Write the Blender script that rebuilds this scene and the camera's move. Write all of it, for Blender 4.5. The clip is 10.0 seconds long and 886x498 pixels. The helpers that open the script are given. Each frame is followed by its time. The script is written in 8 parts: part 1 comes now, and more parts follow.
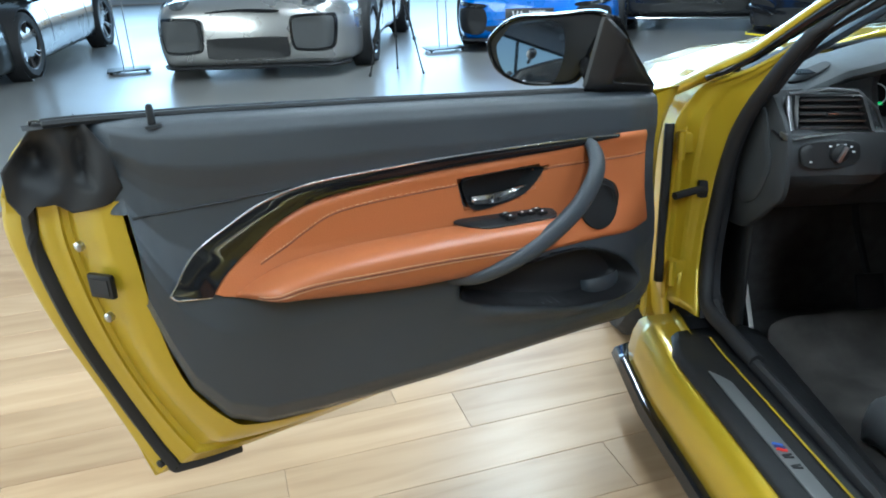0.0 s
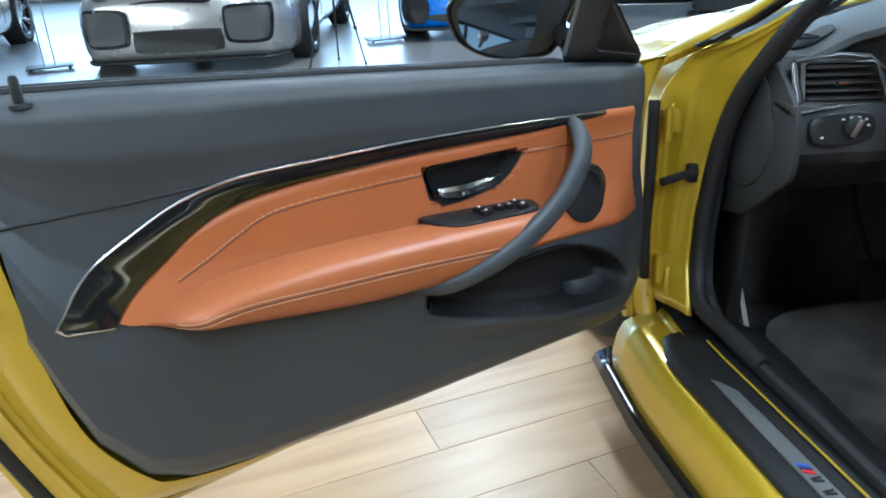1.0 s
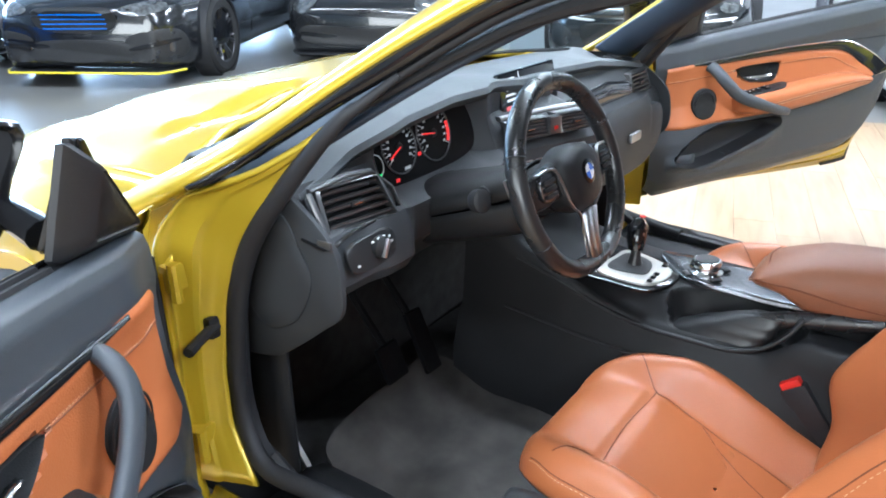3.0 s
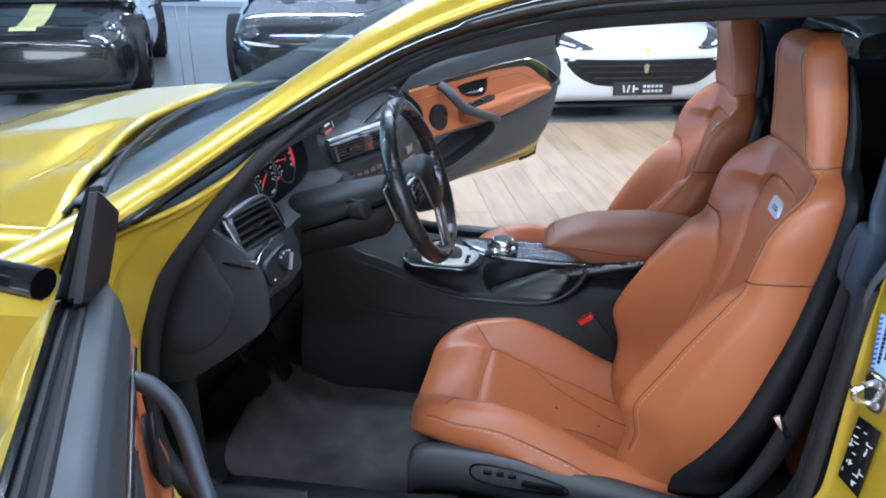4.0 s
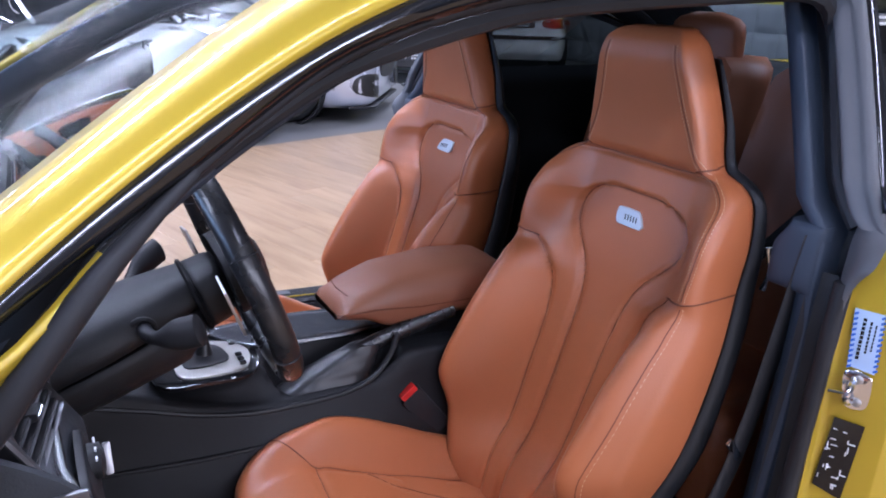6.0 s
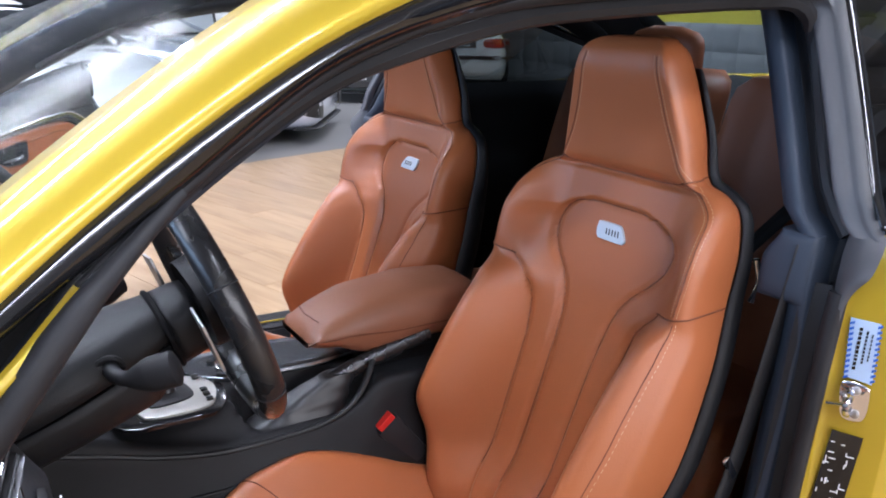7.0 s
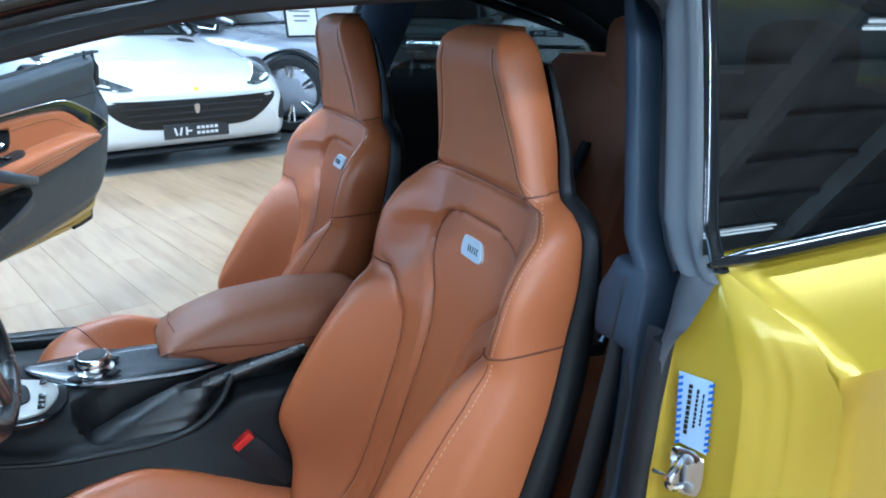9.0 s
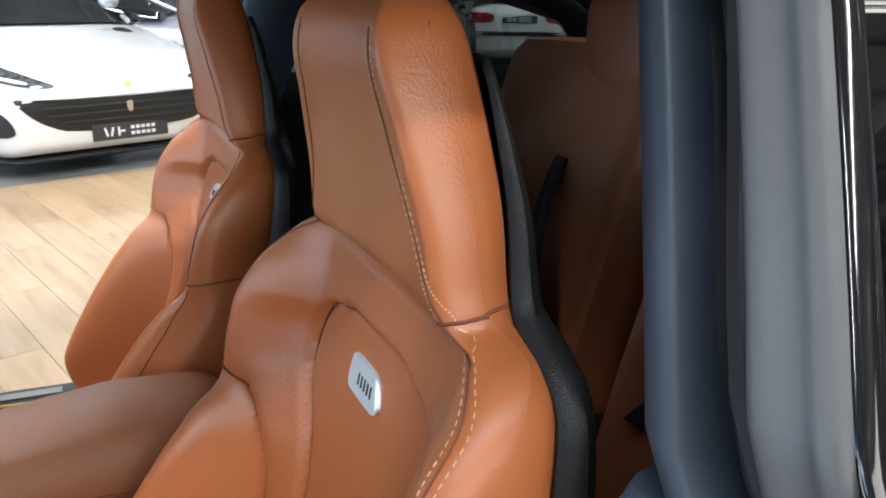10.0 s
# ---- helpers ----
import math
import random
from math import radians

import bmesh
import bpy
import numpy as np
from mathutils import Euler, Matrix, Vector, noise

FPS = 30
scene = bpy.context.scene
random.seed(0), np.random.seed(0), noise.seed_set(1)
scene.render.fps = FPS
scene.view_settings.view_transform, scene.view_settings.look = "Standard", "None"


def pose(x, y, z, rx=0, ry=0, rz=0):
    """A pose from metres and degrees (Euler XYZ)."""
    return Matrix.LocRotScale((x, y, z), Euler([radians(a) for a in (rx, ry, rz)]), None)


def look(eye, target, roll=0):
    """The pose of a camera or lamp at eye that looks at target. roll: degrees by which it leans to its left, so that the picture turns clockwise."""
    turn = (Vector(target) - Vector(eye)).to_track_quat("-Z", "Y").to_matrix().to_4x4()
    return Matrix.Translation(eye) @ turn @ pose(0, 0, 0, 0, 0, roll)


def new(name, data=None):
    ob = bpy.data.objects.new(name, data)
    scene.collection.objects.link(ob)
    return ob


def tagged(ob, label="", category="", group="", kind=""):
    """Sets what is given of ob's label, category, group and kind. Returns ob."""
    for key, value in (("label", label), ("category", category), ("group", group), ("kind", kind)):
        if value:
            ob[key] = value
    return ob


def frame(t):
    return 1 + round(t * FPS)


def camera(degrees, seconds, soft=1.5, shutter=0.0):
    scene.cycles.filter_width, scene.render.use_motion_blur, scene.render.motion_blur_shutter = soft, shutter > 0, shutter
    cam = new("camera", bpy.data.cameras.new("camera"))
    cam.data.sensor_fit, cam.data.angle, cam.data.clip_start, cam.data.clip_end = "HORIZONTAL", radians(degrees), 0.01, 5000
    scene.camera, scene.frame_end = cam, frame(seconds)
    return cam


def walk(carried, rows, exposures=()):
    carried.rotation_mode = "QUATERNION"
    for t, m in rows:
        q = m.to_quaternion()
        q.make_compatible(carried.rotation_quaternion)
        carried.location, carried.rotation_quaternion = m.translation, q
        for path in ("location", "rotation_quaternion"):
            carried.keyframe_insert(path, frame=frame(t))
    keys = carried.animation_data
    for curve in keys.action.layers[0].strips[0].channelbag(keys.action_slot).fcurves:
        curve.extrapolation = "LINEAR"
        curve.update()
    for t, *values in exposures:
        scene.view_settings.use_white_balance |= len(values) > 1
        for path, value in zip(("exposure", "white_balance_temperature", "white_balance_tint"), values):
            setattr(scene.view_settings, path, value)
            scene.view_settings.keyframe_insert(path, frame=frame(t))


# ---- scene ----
cam = camera(61.0, 10.0, 1.9)
PATH = [
    (0, (-1.48, -0.53, 1.251), (-1.479, 1.312, 0.473), -2.8),
    (0.5, (-1.507, -0.441, 1.209), (-1.476, 1.398, 0.424), -3.0),
    (1, (-1.505, -0.299, 1.169), (-1.365, 1.531, 0.372), -3.1),
    (1.5, (-1.442, -0.161, 1.152), (-1.091, 1.637, 0.35), -2.8),
    (2, (-1.369, -0.068, 1.199), (-0.687, 1.632, 0.398), -2.3),
    (2.5, (-1.423, 0.053, 1.246), (-0.313, 1.508, 0.44), -1.8),
    (3, (-1.554, 0.175, 1.299), (-0.069, 1.256, 0.509), -1.0),
    (3.2, (-1.628, 0.205, 1.304), (-0.043, 1.145, 0.528), -0.9),
    (4.3, (-1.981, 0.565, 1.373), (-0.115, 0.618, 0.655), 0.8),
    (4.5, (-1.982, 0.662, 1.368), (-0.109, 0.539, 0.676), 1.1),
    (5, (-1.828, 0.847, 1.328), (-0.011, 0.328, 0.673), 1.8),
    (5.5, (-1.588, 0.948, 1.274), (0.133, 0.142, 0.652), 2.0),
    (5.7, (-1.508, 0.969, 1.266), (0.187, 0.116, 0.634), 2.0),
    (6.8, (-1.274, 0.983, 1.275), (0.315, -0.034, 0.612), 0.7),
    (7, (-1.324, 1.0, 1.248), (0.273, -0.044, 0.649), 1.5),
    (7.5, (-1.588, 0.896, 1.308), (0.03, -0.113, 0.705), 1.7),
    (8, (-1.734, 0.726, 1.352), (-0.078, -0.214, 0.74), 1.8),
    (8.5, (-1.591, 0.6, 1.286), (0.109, -0.25, 0.662), 1.4),
    (9, (-1.41, 0.537, 1.255), (0.313, -0.257, 0.624), 1.1),
    (9.5, (-1.167, 0.374, 1.234), (0.547, -0.432, 0.593), 1.0),
    (10, (-0.957, 0.217, 1.216), (0.734, -0.624, 0.559), 0.7),
]
EXPOSURES = [(0.0,-0.42,5450,-5),(1.0,-0.35,5350,-2),(1.5,-0.25,5800,0),(2.0,0.05,6500,6),(2.5,0.2,7000,6),(3.0,0.36,5550,4),(3.3,0.26,5500,5),(4.3,-0.45,4950,6),(5.0,-0.45,6000,10),(5.5,-0.46,5100,27),(7.0,-0.22,5750,16),(7.5,-0.38,4850,22),(8.0,-0.45,5650,18),(8.5,-0.45,5600,5),(9.0,-0.28,4650,-4),(9.5,-0.12,5350,-4),(10.0,-0.15,6250,5)]
walk(cam, [(t, look(eye, target, roll)) for t, eye, target, roll in PATH], EXPOSURES)

# ---- world, daylight and large lights ----
world = bpy.data.worlds.new("world")
scene.world = world
world.use_nodes = True
wn = world.node_tree.nodes
sky = wn.new("ShaderNodeTexSky")
sky.sky_type, sky.sun_disc = "NISHITA", False
sky.sun_elevation, sky.sun_rotation = radians(35), radians(20)
world.node_tree.links.new(sky.outputs[0], wn["Background"].inputs[0])
wn["Background"].inputs[1].default_value = 0.08


def area(name, m, sx, sy, power, colour):
    data = bpy.data.lights.new(name, "AREA")
    data.shape, data.size, data.size_y, data.energy, data.color = "RECTANGLE", sx, sy, power, colour
    ob = new(name, data)
    ob.matrix_world = m
    return ob


WARM, COOL = (0.96, 0.97, 1.0), (0.55, 0.74, 1.0)
# daylight through the glazed front and the glazed side of the hall
area("window_daylight", look((2.3, 17.3, 2.6), (2.3, 0, 0.6)), 23.0, 3.6, 3100, COOL)
area("side_daylight", look((-10.3, -1.0, 2.6), (0, 0.2, 0.6)), 10.0, 3.4, 950, (1.0, 0.95, 0.88))
# rows of linear ceiling lights
for lx, ly in ((-3.2, 1.0), (1.6, 1.2), (-0.8, 6.0), (5.2, 2.5), (-0.8, -4.5), (7.2, -5.6), (12.0, 1.0), (12.0, 6.0)):
    area("ceiling_strip_light", look((lx, ly, 4.3), (lx, ly, 0)), 0.25, 4.0, 600 if ly < -5 else 520 if ly < -4 else 230 if lx > 5 else 245 if lx < -3 else 340 if lx > 1 else 300, WARM)

# ---- shared helpers ----
from mathutils.bvhtree import BVHTree


def cr(points, n):
    """n points along a smooth curve through the given ones."""
    p = [np.array(q, float) for q in points]
    if len(p) == 2:
        return [p[0] + (p[1] - p[0]) * i / (n - 1) for i in range(n)]
    p = [2 * p[0] - p[1]] + p + [2 * p[-1] - p[-2]]
    out = []
    m = len(p) - 3
    for i in range(n):
        s = i / (n - 1) * m
        k = min(int(s), m - 1)
        f = s - k
        a, b, c, d = p[k:k + 4]
        out.append(0.5 * (2 * b + (c - a) * f + (2 * a - 5 * b + 4 * c - d) * f * f + (3 * b - a - 3 * c + d) * f ** 3))
    return out


def loop(points, n):
    """n points round a smooth closed curve."""
    p = [np.array(q, float) for q in points]
    m = len(p)
    out = []
    for i in range(n):
        s = i / n * m
        k, f = int(s), i / n * m - int(s)
        a, b, c, d = p[k - 1], p[k % m], p[(k + 1) % m], p[(k + 2) % m]
        out.append(0.5 * (2 * b + (c - a) * f + (2 * a - 5 * b + 4 * c - d) * f * f + (3 * b - a - 3 * c + d) * f ** 3))
    return out


def smooth(a, b, x):
    t = min(1.0, max(0.0, (x - a) / (b - a)))
    return t * t * (3 - 2 * t)


def interp(x, xs, ys):
    return float(np.interp(x, xs, ys))


def pchip(x, xs, ys):
    """Smooth interpolation through a table without overshoot."""
    if x <= xs[0] or x >= xs[-1]:
        return float(ys[0] if x <= xs[0] else ys[-1])
    k = max(i for i in range(len(xs) - 1) if xs[i] <= x)
    h = [xs[i + 1] - xs[i] for i in range(len(xs) - 1)]
    d = [(ys[i + 1] - ys[i]) / h[i] for i in range(len(h))]

    def slope(i):
        if i == 0 or i == len(xs) - 1:
            return d[0] if i == 0 else d[-1]
        if d[i - 1] * d[i] <= 0:
            return 0.0
        a, b = 2 * h[i] + h[i - 1], h[i] + 2 * h[i - 1]
        return (a + b) / (a / d[i - 1] + b / d[i])

    t, m0, m1 = (x - xs[k]) / h[k], slope(k), slope(k + 1)
    return float((2 * t ** 3 - 3 * t * t + 1) * ys[k] + (t ** 3 - 2 * t * t + t) * h[k] * m0 + (3 * t * t - 2 * t ** 3) * ys[k + 1] + (t ** 3 - t * t) * h[k] * m1)


class Mesh:
    """Collects vertices and faces of one part."""

    def __init__(self):
        self.v, self.f = [], []

    def grid(self, rows, wrap=False, caps=False, rows_wrap=False):
        base, n = len(self.v), len(rows[0])
        for r in rows:
            self.v.extend(tuple(map(float, q)) for q in r)
        k = len(rows)
        for i in range(k if rows_wrap else k - 1):
            for j in range(n if wrap else n - 1):
                a, b = base + i * n, base + (i + 1) % k * n
                self.f.append((a + j, a + (j + 1) % n, b + (j + 1) % n, b + j))
        if caps:
            self.f.append(tuple(base + j for j in range(n)))
            self.f.append(tuple(base + (k - 1) * n + j for j in range(n)))
        return self

    def box(self, c, s, m=None, bevel=0.0):
        bm = bmesh.new()
        bmesh.ops.create_cube(bm, size=1)
        for v in bm.verts:
            v.co = Vector((v.co.x * s[0], v.co.y * s[1], v.co.z * s[2]))
        if bevel:
            bmesh.ops.bevel(bm, geom=bm.edges[:], offset=bevel, segments=2, affect="EDGES", profile=0.6)
        return self.take(bm, Matrix.Translation(c) @ (m or Matrix()))

    def take(self, bm, m=None):
        base = len(self.v)
        bm.verts.index_update()
        for v in bm.verts:
            self.v.append(tuple(m @ v.co) if m else tuple(v.co))
        for f in bm.faces:
            self.f.append(tuple(base + v.index for v in f.verts))
        bm.free()
        return self

    def tube(self, path, r, seg=8, ry=None, up=(0, 0, 1), closed=False):
        p = [Vector(q) for q in path]
        rows = []
        n = len(p)
        for i, q in enumerate(p):
            a, b = (p[i - 1], p[(i + 1) % n]) if closed else (p[max(i - 1, 0)], p[min(i + 1, n - 1)])
            d = (b - a).normalized()
            s = d.cross(Vector(up))
            s = s.normalized() if s.length > 1e-4 else d.orthogonal().normalized()
            w = s.cross(d).normalized()
            ra = r(i / (n - 1)) if callable(r) else r
            rb = (ry(i / (n - 1)) if callable(ry) else ry) if ry else ra
            rows.append([q + s * ra * math.cos(2 * math.pi * j / seg) + w * rb * math.sin(2 * math.pi * j / seg) for j in range(seg)])
        return self.grid(rows, wrap=True, caps=not closed, rows_wrap=closed)

    def lathe(self, profile, m, seg=32, caps=True):
        """Turns (radius, height) pairs round the z axis of m."""
        rows = [[m @ Vector((r * math.cos(2 * math.pi * j / seg), r * math.sin(2 * math.pi * j / seg), h)) for j in range(seg)] for r, h in profile]
        return self.grid(rows, wrap=True, caps=caps)

    def plate(self, outline, to, rings=3, lift=0.003, bulge=0.0):
        """A patch inside a closed star-shaped outline; to(a, b, h) maps its plane to the world, h being the height over the surface."""
        o = [np.array(q, float) for q in outline]
        c = sum(o) / len(o)
        rows = [[to(q[0], q[1], -lift) for q in o], [to(q[0], q[1], lift * 0.6) for q in o]]
        for k in range(1, rings + 1):
            f = 1 - 0.035 if k == 1 else 1 - (k - 1) / rings
            rows.append([to(*(c + (q - c) * f), lift + bulge * (1 - f * f)) for q in o])
        rows.append([to(c[0], c[1], lift + bulge)] * len(o))
        return self.grid(rows, wrap=True)

    def ob(self, name, mat, parent=None, label="", angle=40, thick=0.0, offset=-1.0):
        me = bpy.data.meshes.new(name)
        me.from_pydata(self.v, [], self.f)
        bm = bmesh.new()
        bm.from_mesh(me)
        bmesh.ops.remove_doubles(bm, verts=bm.verts[:], dist=1e-6)
        bmesh.ops.recalc_face_normals(bm, faces=bm.faces[:])
        bm.to_mesh(me)
        bm.free()
        me.polygons.foreach_set("use_smooth", [True] * len(me.polygons))
        me.set_sharp_from_angle(angle=radians(angle))
        me.materials.append(mat)
        ob = new(name, me)
        if thick:
            mod = ob.modifiers.new("thickness", "SOLIDIFY")
            mod.thickness, mod.offset = thick, offset
        if parent:
            ob.parent = parent
        if label:
            ob["label"] = label
        return ob

    def tree(self):
        return BVHTree.FromPolygons([Vector(v) for v in self.v], self.f)


def empty(name, label, category, group="", at=(0, 0, 0)):
    ob = new(name)
    ob.location = at
    return tagged(ob, label, category, group)


def ellipse(a, b, ra, rb, n=24, turn=0.0, power=2.0):
    out = []
    for i in range(n):
        c, s = math.cos(2 * math.pi * i / n), math.sin(2 * math.pi * i / n)
        p = ra * math.copysign(abs(c) ** (2 / power), c)
        q = rb * math.copysign(abs(s) ** (2 / power), s)
        out.append((a + p * math.cos(turn) - q * math.sin(turn), b + p * math.sin(turn) + q * math.cos(turn)))
    return out

# ---- materials ----
def material(name, colour, rough=0.5, metal=0.0, coat=0.0, vary=0.12, scale=6.0, bump=0.0, bump_scale=250.0, spec=0.5, grain=0.0, coat_rough=0.03, random_vary=0.0):
    """A principled material whose colour and gloss vary at two scales, with a fine relief."""
    m = bpy.data.materials.new(name)
    m.use_nodes = True
    t = m.node_tree
    n, link = t.nodes, t.links.new
    b = n["Principled BSDF"]
    b.inputs["Metallic"].default_value, b.inputs["Specular IOR Level"].default_value = metal, spec
    b.inputs["Coat Weight"].default_value, b.inputs["Coat Roughness"].default_value = coat, coat_rough
    co = n.new("ShaderNodeTexCoord")
    big = n.new("ShaderNodeTexNoise")
    big.inputs["Scale"].default_value, big.inputs["Detail"].default_value = scale, 5
    link(co.outputs["Object"], big.inputs["Vector"])
    ramp = n.new("ShaderNodeMapRange")
    ramp.inputs[1].default_value, ramp.inputs[2].default_value = 0.3, 0.7
    ramp.inputs[3].default_value, ramp.inputs[4].default_value = 1 - vary, 1 + vary
    link(big.outputs[0], ramp.inputs[0])
    mul = n.new("ShaderNodeVectorMath")
    mul.operation = "SCALE"
    mul.inputs[0].default_value = colour[:3]
    last = ramp.outputs[0]
    if random_vary:
        info = n.new("ShaderNodeObjectInfo")
        mr = n.new("ShaderNodeMapRange")
        mr.inputs[3].default_value, mr.inputs[4].default_value = 1 - random_vary, 1 + random_vary
        link(info.outputs["Random"], mr.inputs[0])
        k = n.new("ShaderNodeMath")
        k.operation = "MULTIPLY"
        link(last, k.inputs[0])
        link(mr.outputs[0], k.inputs[1])
        last = k.outputs[0]
    link(last, mul.inputs["Scale"])
    link(mul.outputs[0], b.inputs["Base Color"])
    rr = n.new("ShaderNodeMapRange")
    rr.inputs[1].default_value, rr.inputs[2].default_value = 0.3, 0.7
    rr.inputs[3].default_value, rr.inputs[4].default_value = max(0.0, rough * 0.85), min(1.0, rough * 1.15)
    link(big.outputs[0], rr.inputs[0])
    link(rr.outputs[0], b.inputs["Roughness"])
    if bump:
        fine = n.new("ShaderNodeTexVoronoi" if grain else "ShaderNodeTexNoise")
        fine.inputs["Scale"].default_value = bump_scale
        link(co.outputs["Object"], fine.inputs["Vector"])
        bp = n.new("ShaderNodeBump")
        bp.inputs["Strength"].default_value, bp.inputs["Distance"].default_value = bump, 0.001
        link(fine.outputs[0], bp.inputs["Height"])
        link(bp.outputs[0], b.inputs["Normal"])
    return m


def glow(name, colour, power):
    m = bpy.data.materials.new(name)
    m.use_nodes = True
    b = m.node_tree.nodes["Principled BSDF"]
    b.inputs["Base Color"].default_value = (*colour, 1)
    b.inputs["Emission Color"].default_value, b.inputs["Emission Strength"].default_value = (*colour, 1), power
    return m


def glass(name, tint, rough=0.0, ior=1.5, peak=1.0):
    """A thin pane: clear with a tint, and glossy by the angle."""
    m = bpy.data.materials.new(name)
    m.use_nodes = True
    t = m.node_tree
    t.nodes.remove(t.nodes["Principled BSDF"])
    lw, tr, gl, mix = (t.nodes.new("ShaderNode" + k) for k in ("LayerWeight", "BsdfTransparent", "BsdfGlossy", "MixShader"))
    power, gloss = t.nodes.new("ShaderNodeMath"), t.nodes.new("ShaderNodeMapRange")
    lw.inputs["Blend"].default_value = 0.5
    power.operation = "POWER"
    power.inputs[1].default_value = 5.0
    gloss.inputs[3].default_value, gloss.inputs[4].default_value = ((ior - 1) / (ior + 1)) ** 2, peak
    tr.inputs[0].default_value, gl.inputs["Roughness"].default_value = (*tint, 1), rough
    t.links.new(lw.outputs["Facing"], power.inputs[0])
    t.links.new(power.outputs[0], gloss.inputs[0])
    t.links.new(gloss.outputs[0], mix.inputs[0])
    t.links.new(tr.outputs[0], mix.inputs[1])
    t.links.new(gl.outputs[0], mix.inputs[2])
    t.links.new(mix.outputs[0], t.nodes["Material Output"].inputs[0])
    return m


YELLOW = material("yellow_paint", (0.50, 0.35, 0.016), 0.34, 0.45, 0.8, 0.03, 2.0, 0.05, 900, coat_rough=0.04)
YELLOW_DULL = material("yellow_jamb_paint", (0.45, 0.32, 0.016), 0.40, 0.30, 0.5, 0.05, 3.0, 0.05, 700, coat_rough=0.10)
GLOSS_BLACK = material("gloss_black", (0.008, 0.008, 0.009), 0.12, 0, 0.35, 0.1, 5, spec=0.4)
RUBBER = material("black_rubber", (0.018, 0.018, 0.020), 0.55, 0, 0, 0.15, 20, 0.15, 300, spec=0.3)
PLASTIC = material("black_soft_plastic", (0.013, 0.0135, 0.015), 0.44, 0, 0, 0.08, 9, 0.35, 700, spec=0.28, grain=1)
DOOR_GREY = material("charcoal_door_trim", (0.042, 0.049, 0.059), 0.44, 0, 0, 0.06, 7, 0.3, 900, grain=1)
LEATHER = material("cognac_leather", (0.385, 0.120, 0.041), 0.38, 0, 0.08, 0.05, 5, 0.25, 420, spec=0.5, grain=1)
LEATHER.node_tree.nodes["Principled BSDF"].inputs["Coat Roughness"].default_value = 0.38
LEATHER_TOP = material("cognac_leather_door", (0.40, 0.122, 0.040), 0.43, 0, 0, 0.05, 5, 0.35, 420, grain=1)
THREAD = material("pale_thread", (0.60, 0.38, 0.23), 0.7)
EMBLEM = material("pale_satin_metal", (0.62, 0.68, 0.74), 0.32, 0.3)
SEAM = material("dark_seam", (0.15, 0.045, 0.018), 0.7)
CHROME = material("satin_chrome", (0.75, 0.75, 0.77), 0.16, 1.0, 0, 0.03, 8)
ALU = material("brushed_aluminium", (0.42, 0.42, 0.43), 0.34, 1.0, 0, 0.05, 12, 0.1, 300)
CARBON = material("carbon_roof", (0.012, 0.012, 0.014), 0.18, 0, 1.0, 0.2, 120)
CARPET = material("black_carpet", (0.046, 0.044, 0.044), 0.95, 0, 0, 0.25, 30, 0.9, 900, spec=0.1)
HEADLINER = material("anthracite_headliner", (0.022, 0.024, 0.028), 0.9, 0, 0, 0.1, 20, 0.3, 600, spec=0.15)
PILLAR_TRIM = material("blue_grey_pillar_trim", (0.024, 0.034, 0.052), 0.6, 0, 0, 0.06, 10, 0.2, 600)
SEAL_GREY = material("grey_door_seal", (0.078, 0.078, 0.084), 0.5, 0, 0, 0.06, 15, 0.2, 500)
WINDSCREEN = glass("windscreen_glass", (0.66, 0.73, 0.73), 0.14, 1.27, 0.32)
PRIVACY = glass("privacy_glass", (0.10, 0.115, 0.115), 0.0, 2.3)
SATIN_BLACK = material("satin_black", (0.012, 0.012, 0.013), 0.42, 0, 0, 0.15, 9, spec=0.3)
BACKLIGHT = glass("rear_glass", (0.34, 0.38, 0.38))
MIRROR = material("mirror_glass", (0.82, 0.84, 0.86), 0.02, 1.0, 0, 0.0)
RED = material("red_plastic", (0.55, 0.02, 0.015), 0.35)
PAPER = material("pale_blue_label", (0.42, 0.55, 0.75), 0.5)
WHITE = material("white_print", (0.75, 0.75, 0.76), 0.5)
BLUE = material("blue_print", (0.03, 0.12, 0.5), 0.4)
TYRE = material("tyre_rubber", (0.014, 0.014, 0.015), 0.75, 0, 0, 0.2, 25, 0.2, 200)
RIM = material("silver_alloy", (0.42, 0.42, 0.44), 0.28, 1.0)
RIM_DARK = material("black_alloy", (0.03, 0.03, 0.032), 0.3, 0.6, 0.5)
MESH_DARK = material("black_grille_mesh", (0.012, 0.012, 0.013), 0.5, 0, 0, 0.6, 90)
LAMP = material("headlamp_lens", (0.09, 0.095, 0.10), 0.08, 0.2, 1.0, 0.7, 22)
LAMP_RED = material("tail_lamp_lens", (0.30, 0.01, 0.01), 0.12, 0, 1.0, 0.3, 20)
PLATE_GREY = material("dark_grey_plate", (0.035, 0.036, 0.04), 0.35)

# ---- the hall ----
WALL_WHITE = material("white_wall_paint", (0.80, 0.80, 0.81), 0.7, 0, 0, 0.04, 1.5, 0.1, 80)
WALL_GREY = material("grey_wall_paint", (0.42, 0.43, 0.45), 0.7, 0, 0, 0.05, 1.5, 0.1, 80)
CEIL = material("grey_ceiling", (0.40, 0.405, 0.41), 0.85, 0, 0, 0.3, 1.2, 0.3, 30)
MULLION = material("anthracite_window_frame", (0.04, 0.042, 0.046), 0.4, 0.3)
HALL = (-11.0, 16.0, -15.0, 18.0)   # west, east, south, north


def wall(name, c, s, mat, label):
    return tagged(Mesh().box(c, s).ob(name, mat), label, "wall", kind="structure")


